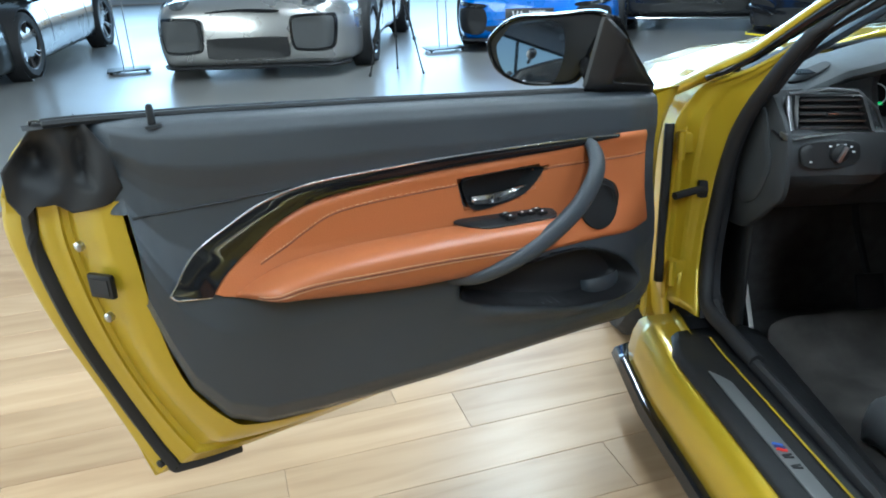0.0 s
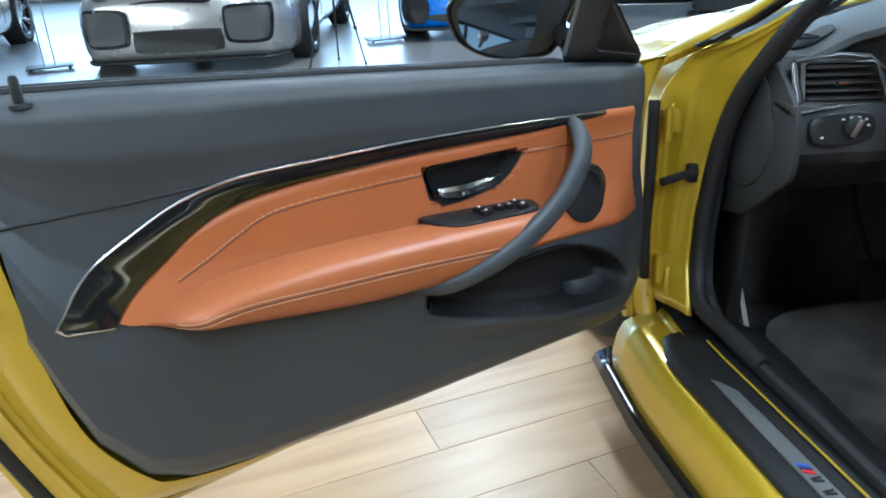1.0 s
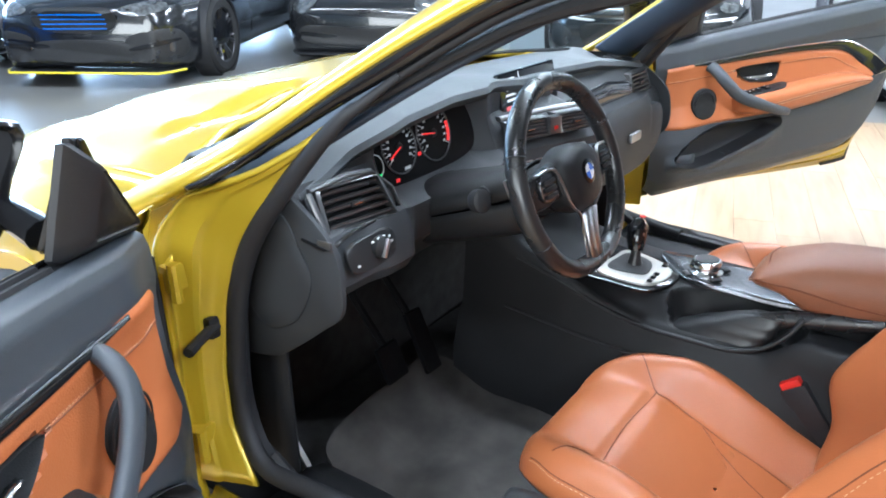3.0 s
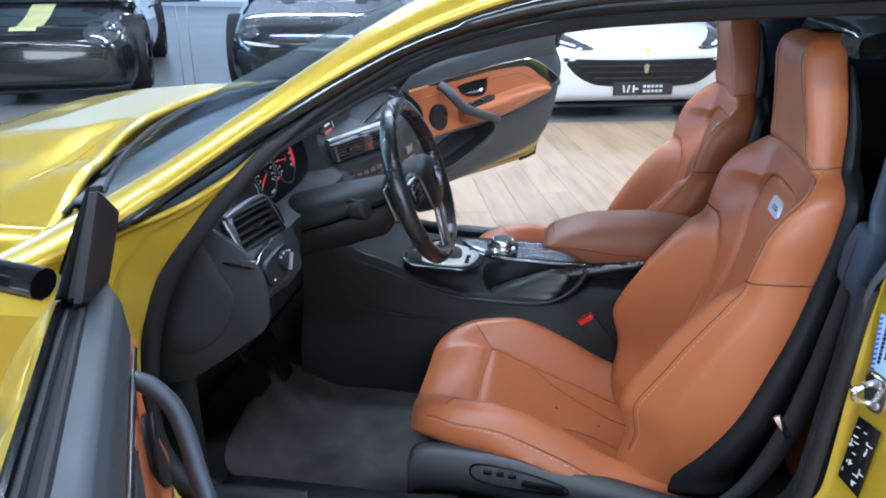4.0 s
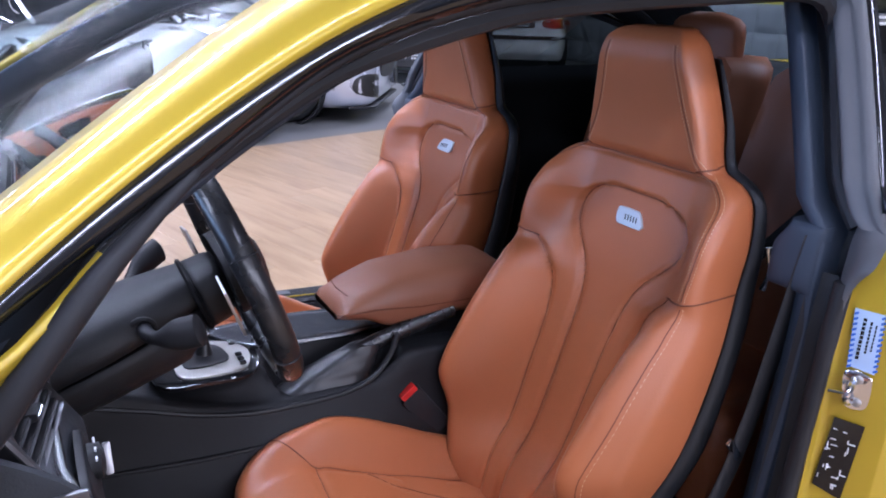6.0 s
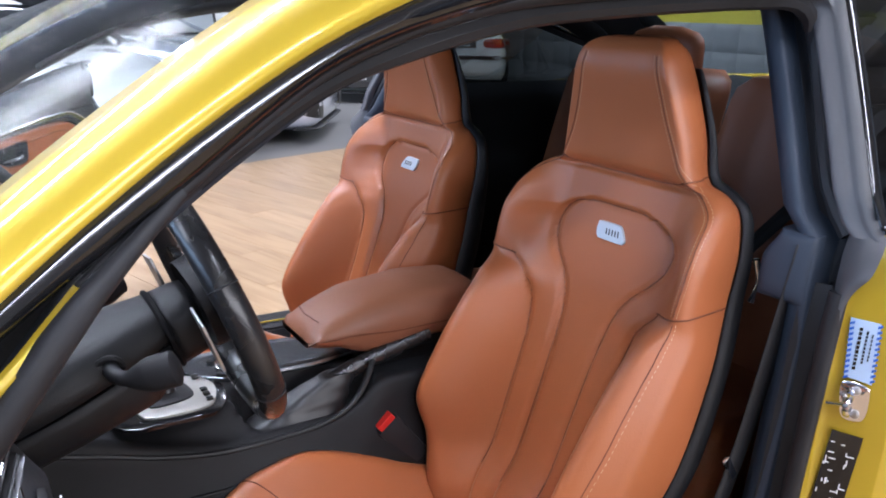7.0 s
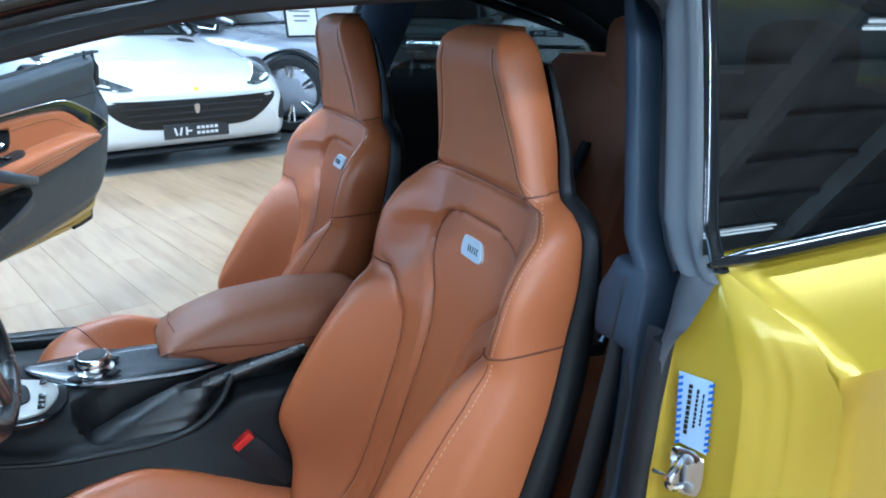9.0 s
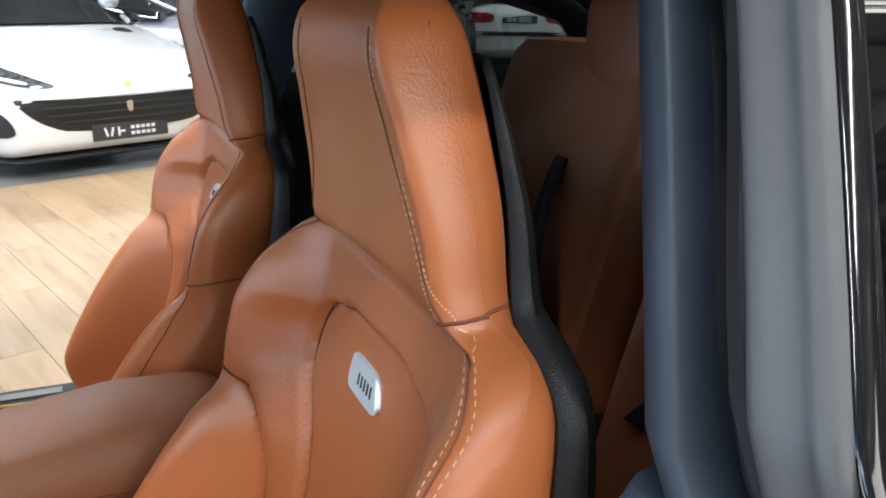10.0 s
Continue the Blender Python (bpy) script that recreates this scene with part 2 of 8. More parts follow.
def hall():
    w, e, so, no = HALL
    m = material("polished_grey_floor", (0.17, 0.168, 0.162), 0.34, 0, 0.10, 0.14, 0.9, 0.03, 40, coat_rough=0.12, spec=0.35)
    tagged(Mesh().box(((w + e) / 2, (so + no) / 2, -0.106), (e - w, no - so, 0.2)).ob("floor", m), "polished light grey resin floor of the showroom", "floor", kind="structure")
    mx, my = (w + e) / 2, (so + no) / 2
    wall("wall_east", (e + 0.1, my, 2.5), (0.2, no - so, 5.0), WALL_WHITE, "plain white painted showroom wall")
    wall("wall_south", (mx, so - 0.1, 2.5), (e - w, 0.2, 5.0), WALL_GREY, "plain grey painted showroom wall")
    wall("wall_west", (w - 0.1, my, 4.65), (0.2, no - so, 0.7), WALL_GREY, "grey wall above the glazed side")
    wall("wall_west_low", (w - 0.1, my, 0.25), (0.2, no - so, 0.5), WALL_GREY, "grey wall below the glazed side")
    wall("wall_north", (mx, no + 0.1, 4.65), (e - w, 0.2, 0.7), WALL_GREY, "grey wall above the glazed front")
    wall("wall_north_low", (mx, no + 0.1, 0.1), (e - w, 0.2, 0.2), WALL_GREY, "grey plinth below the glazed front")
    # skirting on the east wall
    tagged(Mesh().box((e - 0.02, my, 0.06), (0.03, no - so, 0.12)).ob("baseboard", WALL_GREY), "grey skirting board", "baseboard", kind="structure")
    for k, y0 in enumerate(np.arange(so + 0.5, no - 2.5, 3.0)):
        glazing("window_%d" % (k + 1), Vector((w - 0.1, y0, 0.5)), Vector((0, 1, 0)), 3.0, 3.8)
    for k, x0 in enumerate(np.arange(w, e - 2.5, 3.0)):
        glazing("window_%d" % (k + 30), Vector((x0, no + 0.1, 0.2)), Vector((1, 0, 0)), 3.0, 4.1)
    # ceiling with ribs and beams
    c = Mesh().box((mx, my, 5.1), (e - w + 0.4, no - so + 0.4, 0.2))
    for y in np.arange(so + 1, no, 2.6):
        c.box((mx, y, 4.88), (e - w, 0.22, 0.26))
    for x in np.arange(w + 0.4, e, 0.8):
        c.box((x, my, 4.98), (0.10, no - so, 0.06))
    for y in (-3.1, 4.7):
        c.tube([(w, y, 4.55), (e, y, 4.55)], 0.22, 14)
    tagged(c.ob("ceiling", CEIL), "dark industrial ceiling with beams, ribs and ducts", "ceiling", kind="structure")


def glazing(name, at, along, width, height):
    """One bay of full-height glazing with its frame, on a line along the wall."""
    up = Vector((0, 0, 1))
    root = tagged(new(name), "tall glazed bay in an anthracite frame", "window", kind="structure")
    def bar(a0, a1, z0, z1, nm):
        c = at + along * ((a0 + a1) / 2) + up * ((z0 + z1) / 2)
        s = along * (a1 - a0)
        Mesh().box(c, (abs(s.x) + (0.08 if abs(s.x) < 0.001 else 0), abs(s.y) + (0.08 if abs(s.y) < 0.001 else 0), z1 - z0)).ob(nm, MULLION, root)
    bar(0, 0.07, 0, height, "mullion")
    bar(0.07, width, 0, 0.07, "bottom_rail")
    bar(0.07, width, height - 0.07, height, "top_rail")
    bar(0.07, width, 2.4, 2.45, "transom")


hall()
LIGHT_TUBE = glow("light_tube", (1.0, 0.97, 0.92), 5.0)


def strip_light(x, y, length, along):
    ob = empty("ceiling_light", "white twin-tube linear ceiling light", "light", "ceiling lights", (x, y, 4.40))
    a = (length, 0.16, 0.05) if along == "x" else (0.16, length, 0.05)
    Mesh().box((0, 0, 0.03), a, None, 0.01).ob("housing", ALU, ob)
    for d in (-0.04, 0.04):
        p = [(-length / 2, d, -0.015), (length / 2, d, -0.015)] if along == "x" else [(d, -length / 2, -0.015), (d, length / 2, -0.015)]
        Mesh().tube(p, 0.014, 8).ob("tube", LIGHT_TUBE, ob)
    for t in (-0.4, 0.4):
        p = (t * length, 0, 0.05) if along == "x" else (0, t * length, 0.05)
        Mesh().tube([p, (p[0], p[1], 0.5)], 0.006, 5).ob("hanger", ALU, ob)


for x in (-6.4, -3.2, 1.6, 5.2, 9.0):
    for y in (-6.5, -1.9, 2.1, 6.6, 11.0):
        strip_light(x, y, 1.5, "y")


# yellow wall panel behind the car's tail
tagged(Mesh().box((7.4, -8.6, 1.5), (9.6, 0.15, 3.0)).ob("partition", material("mustard_wall_paint", (0.42, 0.36, 0.03), 0.6, 0, 0, 0.06, 2, 0.1, 60)), "mustard yellow free-standing partition wall", "partition", kind="structure")


def padded_wall():
    """Grey tufted wall padding in front of the partition, square by square."""
    root = tagged(new("wall_padding"), "grey tufted padding on the lower partition wall", "wall padding", kind="structure")
    fabric = material("grey_padding_fabric", (0.17, 0.18, 0.19), 0.85, 0, 0, 0.08, 4, 0.3, 200)
    m = Mesh()
    g = np.linspace(-0.5, 0.5, 7)
    m.grid([[(0.44 * a, 0.05 * ((1 - (2 * a) ** 4) * (1 - (2 * b) ** 4)) ** 0.5, 0.40 * b) for a in g] for b in g])
    first = m.ob("padded_square", fabric, root)
    first.location = (2.85, -8.52, 0.20)
    for i in range(21):
        for j in range(3):
            if i or j:
                sq = new("padded_square", first.data)
                sq.parent = root
                sq.location = (2.85 + 0.44 * i, -8.52, 0.20 + 0.40 * j)


padded_wall()

# ---- wood laminate round the yellow car ----
WOOD = bpy.data.materials.new("pale_oak_laminate")


def wood_nodes():
    WOOD.use_nodes = True
    t = WOOD.node_tree
    n, link = t.nodes, t.links.new
    b = n["Principled BSDF"]
    co, info = n.new("ShaderNodeTexCoord"), n.new("ShaderNodeObjectInfo")
    off = n.new("ShaderNodeVectorMath")
    off.operation = "MULTIPLY_ADD"
    off.inputs[1].default_value = (1, 1, 1)
    shift = n.new("ShaderNodeCombineXYZ")
    k = n.new("ShaderNodeMath")
    k.operation = "MULTIPLY"
    k.inputs[1].default_value = 37.0
    link(info.outputs["Random"], k.inputs[0])
    link(k.outputs[0], shift.inputs[0])
    link(k.outputs[0], shift.inputs[1])
    link(co.outputs["Object"], off.inputs[0])
    link(shift.outputs[0], off.inputs[2])
    mp = n.new("ShaderNodeMapping")
    mp.inputs["Scale"].default_value = (1.6, 14.0, 1.0)
    link(off.outputs[0], mp.inputs["Vector"])
    grain = n.new("ShaderNodeTexNoise")
    grain.inputs["Scale"].default_value, grain.inputs["Detail"].default_value, grain.inputs["Distortion"].default_value = 1.4, 8, 0.6
    link(mp.outputs[0], grain.inputs["Vector"])
    mp2 = n.new("ShaderNodeMapping")
    mp2.inputs["Scale"].default_value = (0.9, 3.5, 1.0)
    link(off.outputs[0], mp2.inputs["Vector"])
    cloud = n.new("ShaderNodeTexNoise")
    cloud.inputs["Scale"].default_value, cloud.inputs["Detail"].default_value = 1.6, 3
    link(mp2.outputs[0], cloud.inputs["Vector"])
    mixn = n.new("ShaderNodeMath")
    mixn.operation = "ADD"
    link(grain.outputs[0], mixn.inputs[0])
    link(cloud.outputs[0], mixn.inputs[1])
    ramp = n.new("ShaderNodeValToRGB")
    ramp.color_ramp.elements[0].position, ramp.color_ramp.elements[0].color = 0.30, (0.27, 0.165, 0.088, 1)
    ramp.color_ramp.elements[1].position, ramp.color_ramp.elements[1].color = 0.68, (0.45, 0.318, 0.195, 1)
    e = ramp.color_ramp.elements.new(0.48)
    e.color = (0.375, 0.252, 0.145, 1)
    half = n.new("ShaderNodeMath")
    half.operation = "MULTIPLY"
    half.inputs[1].default_value = 0.5
    link(mixn.outputs[0], half.inputs[0])
    link(half.outputs[0], ramp.inputs[0])
    var = n.new("ShaderNodeMapRange")
    var.inputs[3].default_value, var.inputs[4].default_value = 0.90, 1.10
    link(info.outputs["Random"], var.inputs[0])
    sc = n.new("ShaderNodeVectorMath")
    sc.operation = "SCALE"
    link(ramp.outputs[0], sc.inputs[0])
    link(var.outputs[0], sc.inputs["Scale"])
    link(sc.outputs[0], b.inputs["Base Color"])
    b.inputs["Roughness"].default_value = 0.33
    bp = n.new("ShaderNodeBump")
    bp.inputs["Strength"].default_value, bp.inputs["Distance"].default_value = 0.12, 0.001
    link(grain.outputs[0], bp.inputs["Height"])
    link(bp.outputs[0], b.inputs["Normal"])


wood_nodes()
FLOOR_TURN = 16.0


def plank_mesh(length):
    w, h, g, c = 0.18, 0.010, 0.0006, 0.0009
    m = Mesh()
    x, y = length / 2 - g, w / 2 - g
    rows = []
    for dx, z in ((0, -h), (0, -c), (c, 0.0)):
        rows.append([(-x + dx, -y + dx, z), (x - dx, -y + dx, z), (x - dx, y - dx, z), (-x + dx, y - dx, z)])
    m.grid(rows, wrap=True)
    m.f.append((8, 9, 10, 11))
    return m


def wood_floor():
    u0, u1, v0, v1 = -5.2, 4.36, -4.6, 4.15
    base = Mesh().box(((u0 + u1) / 2, (v0 + v1) / 2, -0.0055), (u1 - u0, v1 - v0, 0.006))
    r = pose(0, 0, 0, 0, 0, FLOOR_TURN)
    base.v = [tuple(r @ Vector(v)) for v in base.v]
    root = tagged(base.ob("wood_floor", material("dark_joint", (0.20, 0.135, 0.08), 0.8)), "pale oak laminate floor under the yellow car", "floor", kind="structure")
    rng = random.Random(5)
    shared = {}
    rest = Mesh()
    count = 0
    for i in range(int((v1 - v0) / 0.18)):
        v = v0 + 0.09 + 0.18 * i
        u = u0 - rng.random() * 1.2
        # one joint lies beside the driver's door
        while u < u1:
            a, b = max(u, u0), min(u + 1.2, u1)
            u += 1.2
            if b - a < 0.06:
                continue
            ln = round(b - a, 2)
            near = -3.6 < (a + b) / 2 < 4.4 and -2.2 < v < 2.8
            if near and count < 300:
                if ln not in shared:
                    pm = plank_mesh(ln)
                    me = bpy.data.meshes.new("plank")
                    me.from_pydata(pm.v, [], pm.f)
                    me.materials.append(WOOD)
                    shared[ln] = me
                ob = new("plank", shared[ln])
                ob.parent = root
                ob.matrix_local = r @ Matrix.Translation(((a + b) / 2, v, 0.0005))
                count += 1
            else:
                pm = plank_mesh(ln)
                k = len(rest.v)
                rest.v += [tuple(r @ (Vector(p) + Vector(((a + b) / 2, v, 0.0005)))) for p in pm.v]
                rest.f += [tuple(q + k for q in f) for f in pm.f]
    o = rest.ob("far_planks", WOOD, root)
    o["kind"] = "stuff"


wood_floor()

# ---- the yellow coupe: shell ----
coupe = empty("sports_coupe", "metallic yellow two-door coupe with both doors open and cognac leather cabin", "car")
AXLE_F, AXLE_R = 1.71, -1.10


def side_x(y, z):
    """Half width of the body at a height."""
    w = interp(z, (0.15, 0.25, 0.35, 0.5, 0.66, 0.78, 0.82, 0.848, 0.862, 0.92, 0.97, 1.34), (0.85, 0.885, 0.90, 0.905, 0.900, 0.898, 0.903, 0.917, 0.912, 0.86, 0.80, 0.615))
    flare = 0.028 * smooth(0.95, 0.75, z) * (math.exp(-((y - AXLE_R) / 0.42) ** 2) + 0.8 * math.exp(-((y - AXLE_F) / 0.42) ** 2))
    nose = smooth(1.6, 2.5, y) ** 2 * 0.16 + smooth(-1.5, -2.25, y) ** 2 * 0.13
    return w + flare - nose


def both(build):
    for s in (-1, 1):
        build(s)


def on_side(s, y, z, out=0.0):
    return (s * (side_x(y, z) + out), y, z)


# curves along the side: (y, z)
RAIL_TOP = [(1.33, 0.90), (1.16, 0.995), (1.033, 1.075), (0.898, 1.165), (0.758, 1.252), (0.624, 1.318), (0.45, 1.362), (0.2, 1.385), (-0.1, 1.392), (-0.45, 1.372), (-0.75, 1.315), (-1.02, 1.222), (-1.25, 1.115)]
RAIL_LOW = [(1.22, 0.905), (1.09, 0.985), (0.943, 1.089), (0.805, 1.173), (0.663, 1.241), (0.48, 1.300), (0.30, 1.322), (0.034, 1.340), (-0.17, 1.341), (-0.42, 1.325), (-0.731, 1.262), (-1.0, 1.165), (-1.16, 1.075)]
OPEN = [(1.14, 0.86), (1.073, 0.925), (0.942, 1.045), (0.795, 1.145), (0.663, 1.212), (0.469, 1.262), (0.271, 1.283), (-0.034, 1.300), (-0.115, 1.296), (-0.148, 1.272), (-0.155, 1.225), (-0.13, 1.10), (-0.085, 0.985), (-0.045, 0.89), (-0.015, 0.71), (-0.005, 0.52), (0.05, 0.40), (0.14, 0.355)]


def rail(s):
    n = 60
    a, b = cr([(1.47, 0.83)] + RAIL_TOP, n), cr([(1.35, 0.84)] + RAIL_LOW, n)
    rows = []
    for k in range(7):
        f = k / 6
        row = []
        for p, q in zip(a, b):
            y, z = p * (1 - f) + q * f
            inset = 0.05 * (1 - f) ** 2
            row.append((s * (side_x(q[0], q[1]) + 0.010 - inset - 0.02 * (1 - f)), y, z + 0.012 * math.sin(math.pi * f)))
        rows.append(row)
    Mesh().grid(rows).ob("roof_rail", YELLOW, coupe, "yellow painted roof rail and windscreen pillar", thick=0.02)
    # dark lining inside the rear pillar
    Mesh().grid([[(x - s * 0.034, y, z - 0.016) for x, y, z in r if y < -0.15] for r in rows]).ob("pillar_lining", HEADLINER, coupe, "anthracite lining of the rear pillar")
    # gloss black drip rail below it, narrow at the foot of the windscreen pillar
    ends = cr(RAIL_LOW[:9], 50)
    low = cr(OPEN[1:8], 50)
    rows = []
    for k in range(5):
        f = k / 4
        row = []
        for p, q in zip(ends, low):
            g = f * (0.40 + 0.60 * smooth(1.17, 0.88, p[0]))
            y, z = p * (1 - g) + q * g
            row.append((s * (side_x(y, z) + 0.002 + 0.010 * math.sin(math.pi * f) - 0.012 * f), y, z))
        rows.append(row[1:])
    Mesh().grid(rows).ob("drip_rail", GLOSS_BLACK, coupe, "gloss black rail over the door opening", thick=0.012)
    Mesh().tube([(s * (side_x(q[0], q[1]) + 0.004), q[0] + 0.004, q[1] - 0.006) for q in ends[8:48]], 0.0032, 6).ob("bright_strip", SATIN_BLACK, coupe)
    # rubber seals over the opening, turning down into the centre pillar
    o = cr(OPEN[2:9], 70)
    Mesh().tube([(s * (side_x(q[0], max(q[1], 0.86)) - 0.022), q[0], q[1]) for q in o], lambda t: 0.005 + 0.005 * smooth(0, 0.15, t) + 0.006 * smooth(0.40, 0.60, t), 10, lambda t: 0.005 + 0.004 * smooth(0, 0.15, t) + 0.004 * smooth(0.40, 0.60, t)).ob("door_seal", RUBBER, coupe, "black rubber door seal")
    inner = [(s * (side_x(q[0], max(q[1], 0.86)) - 0.042), q[0] - 0.004, q[1] - 0.022 * smooth(1.0, 1.24, q[1])) for q in o]
    down = [(s * (side_x(-0.1, z) - o), y, z) for y, z, o in ((-0.075, 1.279, 0.044), (-0.118, 1.270, 0.048), (-0.143, 1.245, 0.054), (-0.147, 1.205, 0.060), (-0.130, 1.14, 0.062), (-0.108, 1.07, 0.064), (-0.090, 1.00, 0.066), (-0.084, 0.95, 0.066))]
    Mesh().tube(cr([p for p in inner if p[1] > -0.03] + down, 110), lambda t: 0.005 + 0.003 * smooth(0, 0.12, t) + 0.006 * smooth(0.30, 0.45, t), 8).ob("inner_seal", RUBBER, coupe, "black rubber seal turning down the centre pillar")
    # roof lining edge inboard of the seals
    rows = [[(p[0] - s * d, p[1] + dy, p[2] + h) for p in inner[8:]] for d, h, dy in ((0.0, 0.0, 0), (0.05, 0.005, -0.004), (0.13, 0.02, -0.01))]
    Mesh().grid(rows).ob("lining_edge", HEADLINER, coupe, thick=0.01)


both(rail)

# roof panel, windscreen, rear glass
ROOF = [(0.42, 1.345, 0.545), (0.2, 1.378, 0.55), (-0.1, 1.388, 0.55), (-0.45, 1.37, 0.545), (-0.78, 1.315, 0.53)]


def roof():
    rows = []
    for y, z, w in cr(ROOF, 24):
        rows.append([(w * a, y - 0.02 * (1 - a * a) * (1 if y > 0 else -1), z + 0.028 * (1 - a * a)) for a in np.linspace(-1, 1, 25)])
    Mesh().grid(rows).ob("roof_panel", CARBON, coupe, "dark glossy carbon roof panel", thick=0.02)
    rows = []
    for y, z, w in cr(ROOF, 24):
        rows.append([(w * 0.98 * a, y, z - 0.045 + 0.028 * (1 - a * a)) for a in np.linspace(-1, 1, 15)])
    Mesh().grid(rows).ob("headliner", HEADLINER, coupe, "anthracite cloth headliner", thick=0.01)
    rows = []
    for y, z, w, bow in cr([(1.30, 0.925, 0.70, 0.16), (1.05, 1.07, 0.655, 0.13), (0.75, 1.225, 0.60, 0.09), (0.42, 1.35, 0.545, 0.04)], 20):
        rows.append([(w * a, y + bow * (1 - a * a), z + 0.03 * (1 - a * a)) for a in np.linspace(-1, 1, 25)])
    g = Mesh().grid(rows).ob("windscreen", WINDSCREEN, coupe, "curved laminated windscreen")
    g.visible_shadow = False
    Mesh().grid([[tuple(np.array(p) + (0, -0.006, -0.012)) for p in r] for r in rows[-3:]]).ob("windscreen_header", GLOSS_BLACK, coupe)
    Mesh().tube(rows[0], 0.006, 6).ob("windscreen_seal", RUBBER, coupe)
    rows = []
    for y, z, w, bow in cr([(-0.78, 1.318, 0.53, 0.05), (-1.05, 1.21, 0.56, 0.08), (-1.30, 1.09, 0.60, 0.10), (-1.46, 1.0, 0.62, 0.12)], 14):
        rows.append([(w * a, y - bow * (1 - a * a), z + 0.03 * (1 - a * a)) for a in np.linspace(-1, 1, 21)])
    Mesh().grid(rows).ob("rear_window", BACKLIGHT, coupe, "tinted rear window")
    # wiper
    Mesh().tube([(-0.60, 1.365, 0.930), (-0.3, 1.425, 0.950), (0.05, 1.44, 0.962)], 0.005, 6).ob("wiper_blade", RUBBER, coupe)
    Mesh().tube([(-0.45, 1.43, 0.925), (-0.15, 1.455, 0.945), (0.2, 1.44, 0.957)], 0.005, 6).ob("wiper_blade", RUBBER, coupe)


roof()


def quarter(s):
    """Rear quarter: glass, frame, door jamb and the flared panel with its wheel arch."""
    top = cr([(-0.185, 1.315), (-0.339, 1.312), (-0.546, 1.280), (-0.773, 1.222), (-0.95, 1.14), (-1.03, 1.075)], 24)
    low = cr([(-0.070, 0.983), (-0.45, 0.998), (-0.75, 1.016), (-1.0, 1.045)], 24)
    rows = [[on_side(s, *(np.array(p) * f + np.array(q) * (1 - f)), 0.004) for p, q in zip(top, low)] for f in np.linspace(0, 1, 9)]
    g = Mesh().grid(rows).ob("quarter_window", PRIVACY, coupe, "dark tinted rear quarter window")
    frame_out = [on_side(s, y, z, 0.010) for y, z in [tuple(p) for p in top]]
    Mesh().tube(frame_out, 0.016, 8, 0.010).ob("window_frame", GLOSS_BLACK, coupe, "gloss black quarter window surround")
    Mesh().tube([on_side(s, y, z - 0.008, 0.012) for y, z in low], lambda t: 0.004 + 0.009 * smooth(0, 0.04, t), 10, lambda t: 0.003 + 0.007 * smooth(0, 0.04, t)).ob("window_sill_trim", GLOSS_BLACK, coupe, "gloss black waist moulding")
    # black band between the glass and the yellow rail
    a, b = cr(RAIL_LOW[8:], 24), top
    Mesh().grid([[on_side(s, *(np.array(p) * f + np.array(q) * (1 - f)), 0.006) for p, q in zip(a, b)] for f in np.linspace(0, 1, 4)]).ob("window_band", GLOSS_BLACK, coupe, thick=0.01)
    # centre pillar from the glass inwards: black edge, grey seal, groove, cloth trim and belt guide
    yr = lambda z: interp(z, (0.955, 1.013, 1.065, 1.124, 1.205, 1.27, 1.325), (-0.080, -0.081, -0.098, -0.116, -0.139, -0.155, -0.166))
    yt = lambda z: interp(z, (0.36, 0.42, 0.50, 0.60, 0.70, 0.78, 0.86, 0.94, 1.02, 1.118, 1.20, 1.30), (0.03, -0.012, -0.020, -0.030, -0.038, -0.042, -0.040, -0.045, -0.068, -0.095, -0.117, -0.140))

    def column(name, mat, label, base, sect, z0, z1):
        rows = []
        for z in np.linspace(z0, z1, 34):
            turn = smooth(1.25, 1.32, z) ** 2
            rows.append([(s * (side_x(-0.1, max(z, 0.94)) - o), base(z) + d + 0.06 * turn * (o > 0.012), z) for d, o in cr(sect, 3 * len(sect))])
        Mesh().grid(rows).ob(name, mat, coupe, label, angle=60)

    column("pillar_edge", GLOSS_BLACK, "gloss black pillar edge", yr, ((-0.020, -0.006), (-0.014, -0.009), (-0.005, -0.009), (0.0, -0.004), (0.0, 0.004)), 0.965, 1.33)
    column("grey_seal", SEAL_GREY, "grey rubber seal on the centre pillar", yr, ((0.000, -0.002), (0.006, 0.002), (0.010, 0.010), (0.010, 0.018), (0.012, 0.026), (0.016, 0.036), (0.016, 0.046), (0.004, 0.054)), 0.955, 1.325)
    column("pillar_groove", RUBBER, "black rubber groove", yr, ((0.004, 0.052), (-0.016, 0.058), (-0.030, 0.075), (-0.028, 0.092), (-0.018, 0.100)), 0.94, 1.32)
    column("pillar_trim", PILLAR_TRIM, "blue-grey cloth trim of the centre pillar", yt, ((-0.060, 0.098), (-0.042, 0.100), (-0.008, 0.100), (-0.001, 0.104), (0.0, 0.116), (-0.01, 0.135), (-0.05, 0.165), (-0.12, 0.185)), 0.37, 1.32)
    # rounded end of the grey seal, drawn over the painted corner
    out_l = cr([(0.814, -0.081, 0.957), (0.818, -0.068, 0.944), (0.822, -0.052, 0.928), (0.820, -0.041, 0.908), (0.806, -0.040, 0.888), (0.797, -0.038, 0.866), (0.793, -0.036, 0.84), (0.791, -0.034, 0.80)], 22)
    in_l = cr([(0.762, -0.078, 0.957), (0.760, -0.072, 0.930), (0.762, -0.066, 0.905), (0.764, -0.060, 0.885), (0.766, -0.056, 0.866), (0.767, -0.052, 0.84), (0.768, -0.048, 0.80)], 22)
